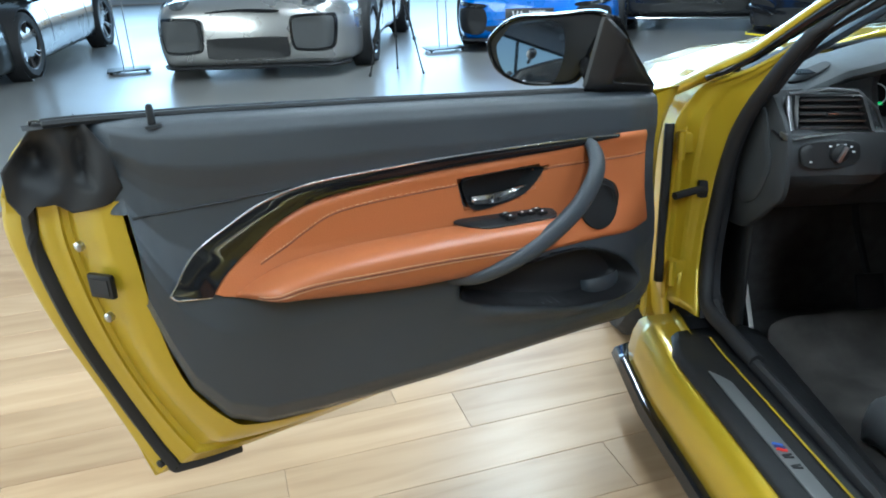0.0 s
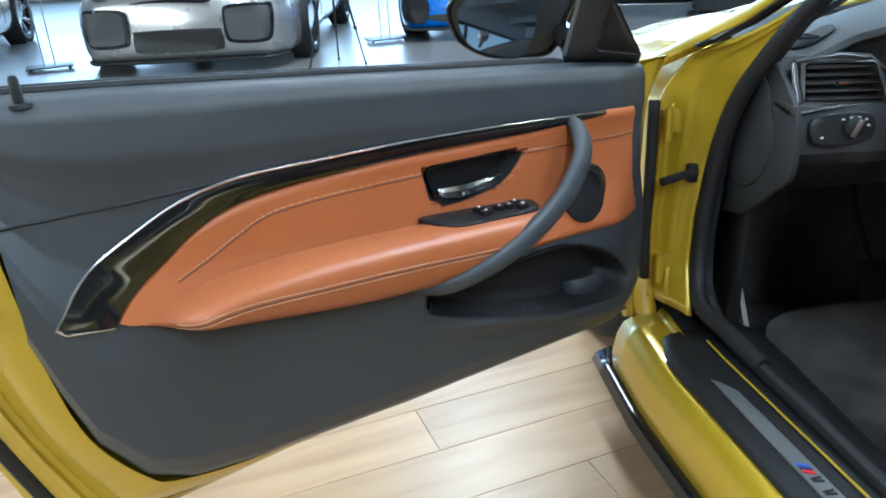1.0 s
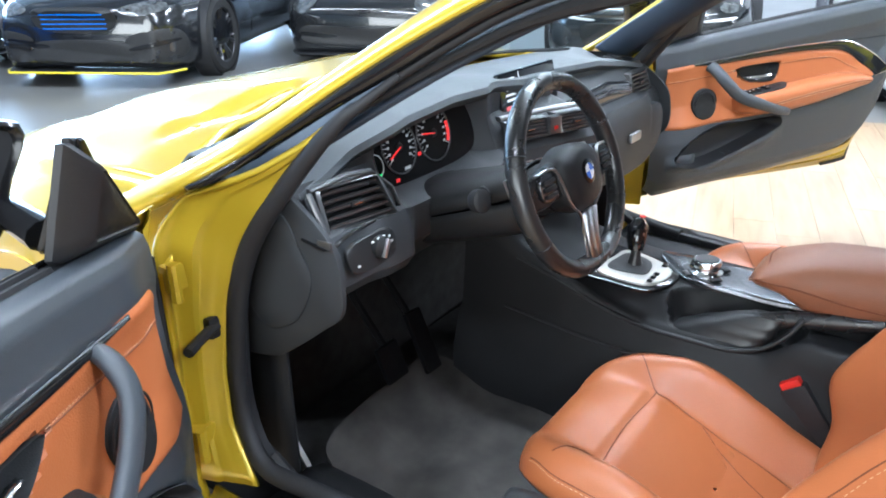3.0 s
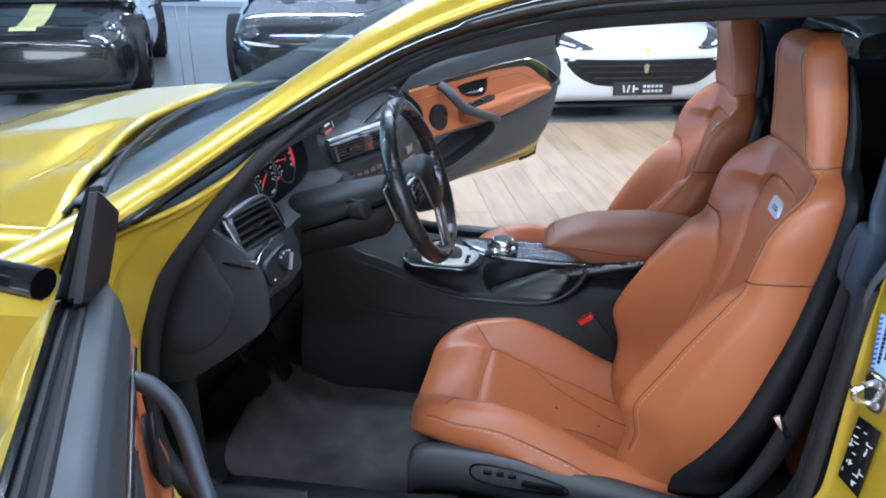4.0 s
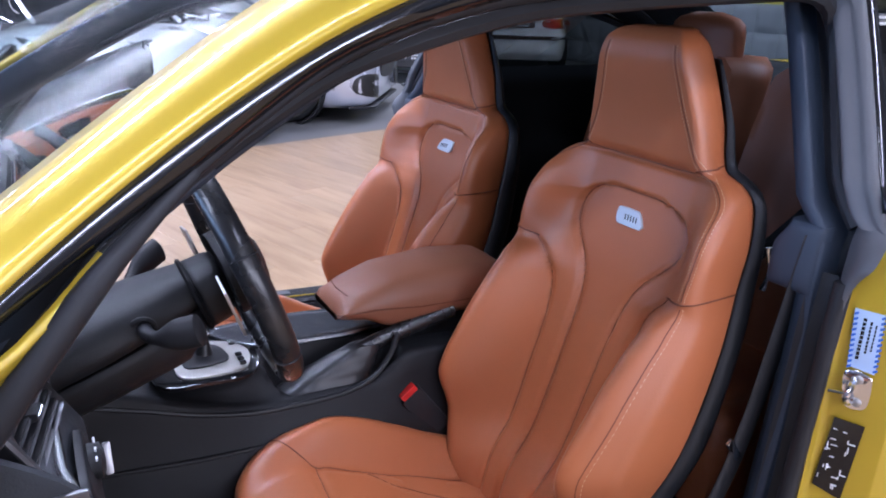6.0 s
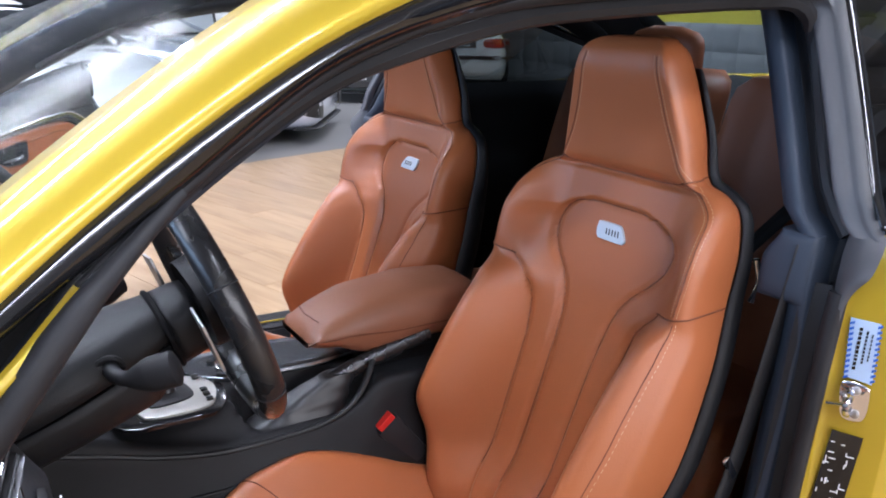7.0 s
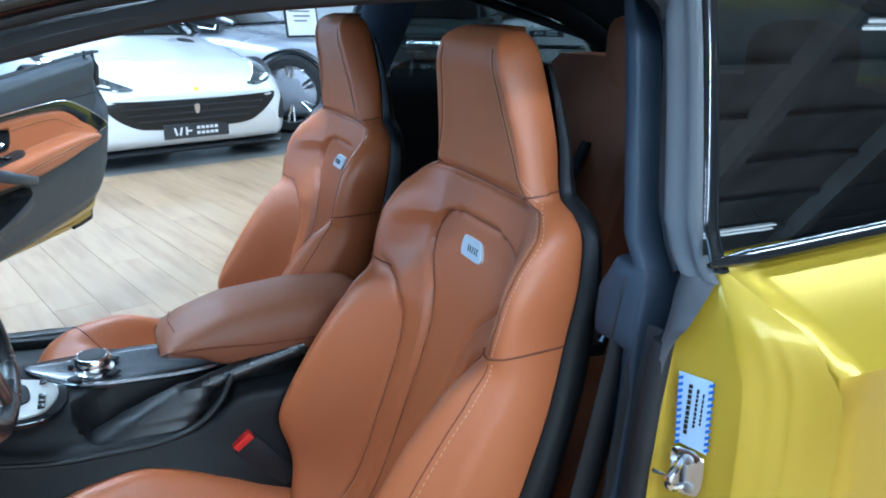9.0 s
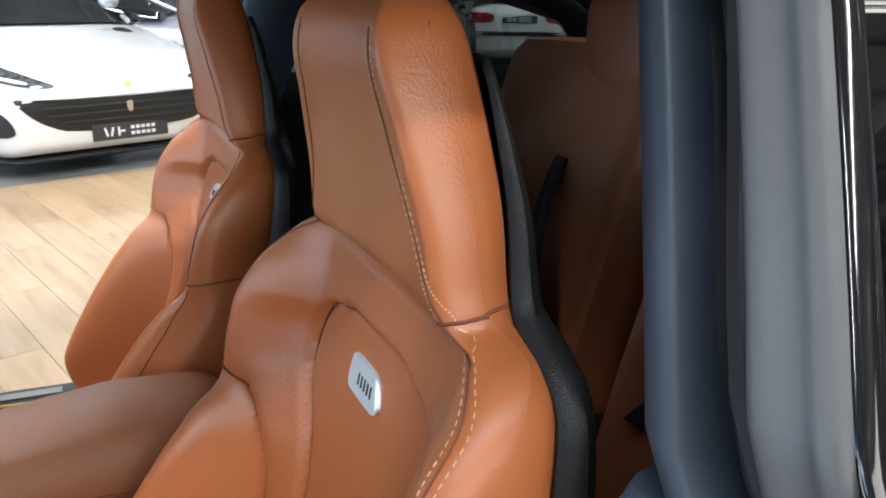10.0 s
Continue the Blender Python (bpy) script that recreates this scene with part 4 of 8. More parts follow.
    # lock pin
    p = Mesh().lathe([(0.014, 0.0), (0.013, 0.004), (0.006, 0.005), (0.0055, 0.030), (0.004, 0.034), (0.001, 0.035)], Matrix.Translation(to(1.195, 1.006, 0.036)), 14)
    p.ob("lock_pin", PLASTIC, d, "black lock pin")

    # outer shell: yellow skin, edge flange and hem
    def skin(u, z):
        d = zt(min(max(u, 0.12), 1.36)) - z
        w = interp(d, (-0.02, 0.0, 0.03, 0.06, 0.10, 0.16, 0.22, 0.34, 0.48, 0.60, 0.70), (0.026, 0.030, 0.052, 0.080, 0.108, 0.128, 0.134, 0.132, 0.138, 0.134, 0.115))
        return -w * (0.35 + 0.65 * smooth(-0.1, 0.25, u))

    edge = lambda z: interp(z, (0.30, 0.45, 0.67, 0.82, 0.90, 0.97, 1.02), (1.285, 1.318, 1.385, 1.415, 1.410, 1.385, 1.345))
    rows = []
    for f in np.linspace(0, 1, 40):
        row = []
        for z in np.linspace(0.315, 1.02, 36):
            u = 0.02 + (edge(z) - 0.02) * f
            zz = z if z > 0.34 else z + 0.02 * (1 - f)
            row.append(to(u, min(zz, zt(min(u, 1.36)) - 0.005), skin(u, z)))
        rows.append(row)
    Mesh().grid(rows).ob("outer_skin", YELLOW, d, "metallic yellow outer skin", thick=0.004, offset=0)
    # pressed flange between the skin and the inner panel, down the rear edge and along the bottom
    outer = cr([(1.408, 0.905), (1.415, 0.83), (1.388, 0.68), (1.342, 0.52), (1.290, 0.345), (1.265, 0.322), (1.10, 0.319), (0.75, 0.322), (0.40, 0.328), (0.06, 0.334)], 70)
    inner = cr([(1.262, 0.905), (1.256, 0.81), (1.244, 0.68), (1.218, 0.565), (1.165, 0.478), (1.12, 0.447), (0.98, 0.424), (0.72, 0.402), (0.40, 0.382), (0.14, 0.372)], 70)
    prof = ((0.0, 0.0), (0.03, 0.10), (0.16, 0.16), (0.26, 0.30), (0.30, 0.42), (0.40, 0.46), (0.47, 0.54), (0.50, 0.50), (0.56, 0.50), (0.60, 0.58), (0.68, 0.66), (0.72, 0.80), (0.84, 0.90), (0.94, 0.97), (1.0, 1.0))
    def flange(i, f, g):
        p, q = outer[i], inner[i]
        n0, n1 = skin(p[0], p[1]) + 0.002, 0.030 - 0.012 * smooth(1.2, 0.9, p[0])
        c = p * (1 - f) + q * f
        return to(c[0], c[1], n0 + (n1 - n0) * g)
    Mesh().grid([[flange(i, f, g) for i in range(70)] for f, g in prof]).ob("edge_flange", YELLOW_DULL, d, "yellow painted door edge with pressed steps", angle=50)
    rows = [[to(0.03 + 0.10 * f * f, z, skin(0.1, z) * (1 - f) + 0.02 * f) for z in np.linspace(0.34, 0.90, 14)] for f in np.linspace(0, 1, 6)]
    Mesh().grid(rows).ob("front_flange", YELLOW_DULL, d)
    # seal down the rear edge and along the bottom
    Mesh().tube([flange(i, 0.22, 0.33) for i in range(45)], 0.011, 8, 0.013).ob("edge_seal", RUBBER, d, "black rubber seal along the door edge")
    # latch
    face_dir = (du * 0.80 + dn * 0.60).normalized()
    lm = face_dir.to_track_quat("Z", "Y").to_matrix().to_4x4()
    Mesh().box(to(1.308, 0.768, 0.0), (0.046, 0.040, 0.010), lm, 0.003).ob("latch_body", SATIN_BLACK, d, "steel door latch")
    Mesh().box(Vector(to(1.308, 0.768, 0.0)) + face_dir * 0.0045, (0.034, 0.026, 0.004), lm).ob("latch_slot", RUBBER, d)
    for u, z, h in ((1.325, 0.835, -0.012), (1.308, 0.710, -0.008), (1.275, 0.350, -0.095)):
        Mesh().lathe([(0.008, -0.004), (0.008, 0.004), (0.005, 0.006)], Matrix.Translation(to(u, z, h)) @ lm, 10).ob("screw", RUBBER if z < 0.4 else ALU, d)
    # black moulded cap with a hollow at the top of the rear edge
    cap = [(1.345, 1.028), (1.368, 0.996), (1.400, 0.962), (1.402, 0.917), (1.387, 0.887), (1.376, 0.906), (1.344, 0.906), (1.323, 0.890), (1.27, 0.904), (1.252, 0.924), (1.262, 0.986), (1.283, 1.022)]

    def cap_at(a, b, h):
        hollow = 0.040 * math.exp(-((a - 1.348) / 0.022) ** 2 - ((b - 0.968) / 0.030) ** 2) + 0.02 * math.exp(-((a - 1.295) / 0.010) ** 2) * smooth(0.92, 0.95, b)
        return to(a, b, interp(a, (1.25, 1.28, 1.33, 1.40), (0.034, 0.024, -0.008, -0.036)) + 0.005 * math.sin(a * 90 + b * 40) * smooth(1.03, 0.98, b) - hollow + h)

    dense = []
    for i, q in enumerate(cap):
        n = cap[(i + 1) % len(cap)]
        dense += [np.array(q) + (np.array(n) - np.array(q)) * k / 5 for k in range(5)]
    Mesh().plate(dense, cap_at, 12, 0.004).ob("edge_cap", RUBBER, d, "black moulded cap", angle=60)

    # cognac leather panel
    top_c = cr([(1.158, 0.738), (1.132, 0.764), (1.088, 0.791), (1.033, 0.825), (0.965, 0.846), (0.851, 0.852), (0.70, 0.851), (0.55, 0.845), (0.38, 0.843), (0.27, 0.845), (0.178, 0.834)], 80)
    low_c = cr([(1.145, 0.730), (1.11, 0.718), (1.06, 0.704), (0.999, 0.688), (0.90, 0.668), (0.80, 0.652), (0.661, 0.637), (0.50, 0.631), (0.36, 0.624), (0.26, 0.616), (0.176, 0.616)], 80)
    rows = []
    for f in np.linspace(0, 1, 34):
        row = []
        for p, q in zip(top_c, low_c):
            u, z = p * (1 - f) + q * f
            e = min(f, 1 - f)
            row.append(to(u, z, face(u, z) + 0.008 * smooth(0, 0.06, e) - 0.004 * (e < 0.001) - 0.020 * (inside(bowl_o, u, z) if 0.47 < u < 0.69 and 0.74 < z < 0.83 else 0)))
        rows.append(row)
    Mesh().grid(rows).ob("leather_panel", LEATHER_TOP, d, "cognac leather inset")
    # gloss black trim with a bright upper edge
    up_c = cr([(1.226, 0.757), (1.180, 0.802), (1.120, 0.834), (1.048, 0.863), (0.970, 0.876), (0.849, 0.875), (0.707, 0.871), (0.55, 0.862), (0.391, 0.850), (0.276, 0.840)], 60)
    lo_c = cr([(1.163, 0.735), (1.138, 0.760), (1.090, 0.790), (1.035, 0.824), (0.965, 0.845), (0.851, 0.851), (0.708, 0.850), (0.583, 0.844), (0.42, 0.836), (0.280, 0.836)], 60)
    rows = [[to(*(p * (1 - f) + q * f), face(*(p * (1 - f) + q * f)) + 0.004 + 0.003 * math.sin(math.pi * f) + 0.005 * f) for p, q in zip(up_c, lo_c)] for f in np.linspace(0, 1, 9)]
    Mesh().grid(rows).ob("trim_strip", GLOSS_BLACK, d, "gloss black curved trim strip")
    Mesh().tube([to(u, z, face(u, z) + 0.005) for u, z in up_c], 0.0022, 6).ob("trim_edge", CHROME, d)
    Mesh().tube([to(u, z, face(u, z) + 0.004) for u, z in cr([(1.226, 0.757), (1.215, 0.746), (1.19, 0.740), (1.163, 0.734)], 10)], 0.002, 6).ob("trim_end", CHROME, d)
    # padded armrest
    ridge = cr([(1.128, 0.727), (1.09, 0.742), (1.03, 0.756), (0.939, 0.758), (0.829, 0.752), (0.70, 0.741), (0.60, 0.731), (0.50, 0.719), (0.462, 0.713)], 50)
    base = cr([(1.128, 0.722), (1.06, 0.706), (0.96, 0.682), (0.836, 0.658), (0.70, 0.642), (0.60, 0.640), (0.50, 0.650), (0.462, 0.665)], 50)
    rows = []
    for i, (p, q) in enumerate(zip(ridge, base)):
        f = i / 49
        out = 0.070 * smooth(-0.02, 0.16, f) * (0.55 + 0.45 * smooth(1.02, 0.8, f))
        c, r = (p + q) / 2, (p - q) / 2
        b0 = face(c[0], c[1], False)
        prof = [(1.0, 0.0), (1.02, 0.25), (0.98, 0.62), (0.80, 0.90), (0.45, 1.0), (0.0, 0.98), (-0.45, 0.86), (-0.85, 0.55), (-1.0, 0.0)]
        rows.append([to(c[0] + r[0] * a, c[1] + r[1] * a, b0 + 0.004 + out * o) for a, o in cr(prof, 20)])
    Mesh().grid(rows, caps=True).ob("armrest", LEATHER, d, "padded cognac leather armrest", angle=70)
    arm = Mesh().grid(rows).tree()
    for dz, mat, r in ((0.0, SEAM, 0.0013), (0.004, THREAD, 0.0006), (-0.004, THREAD, 0.0006)):
        path = []
        for u, z in cr([(1.10, 0.727), (1.023, 0.733), (0.898, 0.722), (0.759, 0.708), (0.62, 0.690), (0.54, 0.680)], 60):
            hit = arm.ray_cast(Vector(to(u, z + dz, 0.4)), -dn)
            if hit[0]:
                path.append(hit[0] + dn * 0.0006)
        if len(path) > 4:
            Mesh().tube(path, r, 5).ob("armrest_seam", mat, d)
    # stitched line on the leather
    for pts in ([(1.075, 0.762), (1.03, 0.778), (0.988, 0.797), (0.935, 0.815), (0.855, 0.818), (0.76, 0.815), (0.682, 0.812)], [(0.472, 0.803), (0.34, 0.793), (0.180, 0.780)]):
        c = cr(pts, 40)
        Mesh().tube([to(u, z, face(u, z) + 0.0075) for u, z in c], 0.0016, 5).ob("seam", SEAM, d)
        m = Mesh()
        for i in range(0, 39, 1):
            a, b = c[i], c[i] * 0.35 + c[i + 1] * 0.65
            m.tube([to(a[0], a[1] + 0.004, face(*a) + 0.0085), to(b[0], b[1] + 0.004, face(*b) + 0.0083)], 0.0005, 4)
        m.ob("stitching", THREAD, d)
    # release handle in its bowl
    Mesh().plate(bowl_o, lambda a, b, h: to(a, b, face(a, b) + 0.011 + h), 12, 0.002).ob("handle_bowl", PLASTIC, d, "black handle recess")
    rows = []
    for f in np.linspace(0, 1, 14):
        u = 0.652 - 0.140 * f
        z1, z0 = 0.783 - 0.006 * f, interp(f, (0, 0.3, 0.75, 1), (0.766, 0.760, 0.762, 0.772))
        hh = 0.044 + 0.014 * math.sin(math.pi * min(1, f + 0.15))
        rows.append([to(u, z, h) for z, h in ((z1, hh - 0.006), (z1 - 0.001, hh), (z1 * 0.6 + z0 * 0.4, hh + 0.004), (z0 + 0.001, hh + 0.001), (z0, hh - 0.006))])
    Mesh().grid(rows).ob("release_handle", CHROME, d, "satin chrome release handle", thick=0.004)
    # switch panel
    shelf = lambda u: interp(u, (0.456, 0.50, 0.60, 0.70), (0.715, 0.721, 0.733, 0.744))
    sw = Mesh().plate(loop([(0.700, 0.062), (0.62, 0.057), (0.54, 0.056), (0.470, 0.060), (0.468, 0.078), (0.490, 0.104), (0.58, 0.112), (0.665, 0.108)], 48), lambda a, b, h: to(a, shelf(a) + 0.002 - 0.18 * max(0.0, b - 0.085) + h, b), 4, 0.003)
    sw = sw.ob("switch_panel", PLASTIC, d, "black window switch panel")
    turn_sw = pose(0, 0, 0, 0, 0, math.degrees(math.atan2(du.y, du.x)))
    for u, b, ln in ((0.592, 0.096, 0.020), (0.592, 0.078, 0.020), (0.556, 0.086, 0.016), (0.535, 0.086, 0.016), (0.512, 0.094, 0.018), (0.512, 0.074, 0.018)):
        Mesh().box(to(u, shelf(u) + 0.008, b), (ln, 0.013, 0.007), turn_sw, 0.002).ob("switch", SATIN_BLACK, sw)
        Mesh().box(to(u, shelf(u) + 0.0122, b), (0.004, 0.004, 0.0012), turn_sw).ob("switch_mark", WHITE, sw)
    # grab handle
    path = cr([(0.350, 0.834, 0.044), (0.358, 0.822, 0.072), (0.374, 0.795, 0.097), (0.402, 0.764, 0.110), (0.446, 0.728, 0.118), (0.53, 0.694, 0.132), (0.61, 0.668, 0.134), (0.685, 0.648, 0.116), (0.72, 0.636, 0.070)], 44)
    Mesh().tube([to(*p) for p in path], lambda t: 0.022 - 0.008 * smooth(0.45, 1.0, t), 16, lambda t: 0.013 - 0.003 * smooth(0.6, 1, t), up=tuple(dn)).ob("grab_handle", DOOR_GREY, d, "charcoal diagonal grab handle")
    # loudspeaker
    sp = Mesh().plate(ellipse(0.334, 0.702, 0.054, 0.054, 36), lambda a, b, h: to(a, b, face(a, b) + 0.010 + h), 4, 0.004, 0.004).ob("speaker_grille", PLASTIC, d, "round black loudspeaker cover")
    for r in (0.052, 0.040):
        Mesh().tube([to(0.334 + r * math.cos(t), 0.702 + r * math.sin(t), face(0.334, 0.702) + 0.016) for t in np.linspace(0, 2 * math.pi, 33)[:-1]], 0.002, 6, closed=True).ob("speaker_ring", RUBBER, sp)
    # pocket lining with a cup ring
    Mesh().plate(pocket_o, lambda a, b, h: to(a, b, face(a, b) + 0.007 + 0.026 * inside(pocket_o, a, b) + h), 20, 0.0015).ob("pocket", RUBBER, d, "deep black door pocket")
    Mesh().tube([to(0.293 + 0.048 * math.cos(t), 0.488 + 0.010 * math.sin(t), 0.030 + 0.026 * math.sin(t)) for t in np.linspace(0.0, math.pi, 18)], 0.005, 8, 0.020).ob("cup_ring", DOOR_GREY, d, "moulded bottle holder ring")
    # mirror triangle with tweeter
    tri = [(0.320, 1.095), (0.110, 0.893), (0.332, 0.936)]

    def triangle(h0, scale, mat, name, thick, label="", tilt=0.20, drop=0.0, shift=0.0):
        c = np.mean(tri, axis=0) + (0, -drop)
        pts = []
        for i in range(3):
            a, b = np.array(tri[i]), np.array(tri[(i + 1) % 3])
            for k in range(8):
                pts.append(c + (a + (b - a) * (0.05 + 0.90 * k / 7) - c) * scale)
        return Mesh().plate(pts, lambda a, b, h: to(a + shift, b, h0 + tilt * (b - 0.925) + h), 2, thick, 0.004).ob(name, mat, d, label)

    # the cover rises from its edge to a flat field with the sunken mesh
    centre = np.mean(tri, axis=0)
    edge_pts = []
    for i in range(3):
        a, b = np.array(tri[i]), np.array(tri[(i + 1) % 3])
        edge_pts += [a + (b - a) * (0.06 + 0.88 * k / 7) for k in range(8)]
    rows = []
    for scale, h, du_c in ((1.0, -0.006, 0.0), (1.0, 0.004, 0.0), (0.96, 0.009, -0.001), (0.66, 0.032, -0.012), (0.61, 0.034, -0.013), (0.57, 0.031, -0.013), (0.02, 0.031, -0.013)):
        rows.append([to(*(centre + (du_c, -0.004) + (p - centre) * scale), h + 0.28 * ((centre + (p - centre) * scale)[1] - 0.925)) for p in edge_pts])
    Mesh().grid(rows, wrap=True).ob("mirror_triangle", TRIANGLE, d, "black triangular tweeter cover", angle=40)
    triangle(0.0315, 0.55, MESH_DARK, "tweeter_mesh", 0.0015, "dark tweeter mesh", 0.28, 0.004, -0.013)
    triangle(-0.008, 0.98, RUBBER, "inner_triangle", 0.006, "", 0.34, 0.0, -0.012)
    triangle(-0.020, 0.96, HOUSING, "outer_triangle", 0.010, "gloss black outer mirror triangle", 0.42, 0.0, -0.020)
    # door mirror
    m = new("door_mirror")
    m.parent = d
    m["label"] = "gloss black door mirror on a twin-stalk arm"
    c = Vector((s * 1.248, 1.215, 0.990))
    fw = Vector((-s * 0.15, 0.99, 0)).normalized()
    ax = Vector((fw.y * s, -fw.x * s, 0))
    def shell(a, b, dep):
        return c + ax * a + Vector((0, 0, b)) + fw * dep
    out = loop([(-0.160, 0.078), (-0.04, 0.080), (0.05, 0.074), (0.102, 0.038), (0.110, 0.005), (0.088, -0.045), (0.03, -0.076), (-0.04, -0.080), (-0.100, -0.070), (-0.132, 0.0)], 44)
    gl = loop([(-0.052, 0.064), (0.02, 0.068), (0.07, 0.050), (0.088, 0.010), (0.070, -0.042), (0.02, -0.064), (-0.035, -0.066), (-0.058, -0.03), (-0.066, 0.02)], 40)
    rows = []
    for f, dep in ((0.90, 0.012), (0.93, 0.006), (0.965, 0.002), (0.99, 0.005), (1.0, 0.016), (1.0, 0.04), (0.93, 0.075), (0.75, 0.10), (0.45, 0.115), (0.02, 0.12)):
        rows.append([shell(p[0] * f, p[1] * f, dep) for p in out])
    Mesh().grid(rows, wrap=True).ob("mirror_housing", HOUSING, m, "gloss black mirror housing")
    Mesh().grid([[shell(p[0] * f - 0.002, p[1] * f, 0.012) for p in out] for f in (0.93, 0.5, 0.02)], wrap=True).ob("mirror_backing", RUBBER, m)
    tilt = 0.23
    Mesh().grid([[shell(p[0] * f, p[1] * f - 0.002, 0.013 + tilt * (p[0] * f - 0.07) + 0.175 * (p[1] * f - 0.05) + 0.08 * f * f * (p[0] ** 2 + p[1] ** 2)) for p in gl] for f in (1.0, 0.85, 0.7, 0.55, 0.4, 0.25, 0.12, 0.01)], wrap=True).ob("mirror_glass", MIRROR, m, "slightly domed silvered mirror glass")
    Mesh().tube([tuple(shell(-0.06, -0.045, 0.04)), tuple(shell(-0.12, -0.035, 0.03)), tuple(to(0.26, 0.945, -0.04))], 0.026, 10, 0.022).ob("lower_stalk", HOUSING, m)
    return d


both(door)

# ---- cabin ----
DASH_TOP = material("slate_dash_pad", (0.075, 0.084, 0.092), 0.55, 0, 0, 0.06, 8, 0.4, 800, spec=0.35, grain=1)
CONSOLE = material("black_console_plastic", (0.014, 0.0143, 0.0155), 0.40, 0, 0, 0.1, 9, 0.3, 800, spec=0.18, grain=1)
SATIN = material("dark_satin_trim", (0.16, 0.16, 0.165), 0.34, 0.8)
DASH_DARK = material("dark_charcoal_plastic", (0.036, 0.038, 0.042), 0.45, 0, 0, 0.08, 9, 0.3, 800, spec=0.3, grain=1)
CLUSTER = material("matt_black_cluster", (0.006, 0.006, 0.007), 0.6, 0, 0, 0.05, 8, spec=0.12)
SCREEN = material("dark_screen", (0.010, 0.011, 0.013), 0.10, 0, 0.5)
LEATHER_BLACK = material("black_leather", (0.016, 0.016, 0.017), 0.28, 0, 0.2, 0.08, 20, 0.15, 500, grain=1, coat_rough=0.18)
GAITER = material("black_gaiter_leather", (0.014, 0.014, 0.015), 0.38, 0, 0, 0.1, 25, 0.4, 90)
SELECTOR = material("satin_silver_plate", (0.42, 0.41, 0.38), 0.38, 0.35, 0, 0.05, 12)
TRIM_GREY = material("satin_grey_console_trim", (0.10, 0.105, 0.115), 0.22, 0.7, 0.3, 0.05, 9)
LEATHER_ARM = material("tan_armrest_leather", (0.26, 0.105, 0.055), 0.46, 0, 0, 0.06, 6, 0.35, 420, grain=1)
# rear seats: the cognac leather again, with the dim cabin's shade in its colour
LEATHER_REAR_SHADED = material("cognac_leather_shaded", (0.24, 0.075, 0.028), 0.55, 0, 0, 0.06, 6, 0.3, 420, grain=1)
RED_GLOW = glow("red_tell_tale", (0.8, 0.03, 0.03), 0.6)
GREEN_GLOW = glow("green_tell_tale", (0.05, 0.7, 0.15), 1.0)
GAUGE_PRINT = glow("lit_gauge_print", (0.55, 0.57, 0.59), 0.12)
SCREEN_TEXT = glow("lit_screen_text", (0.7, 0.72, 0.74), 0.5)
SCREEN_RED = glow("lit_screen_bar", (0.6, 0.10, 0.10), 0.5)


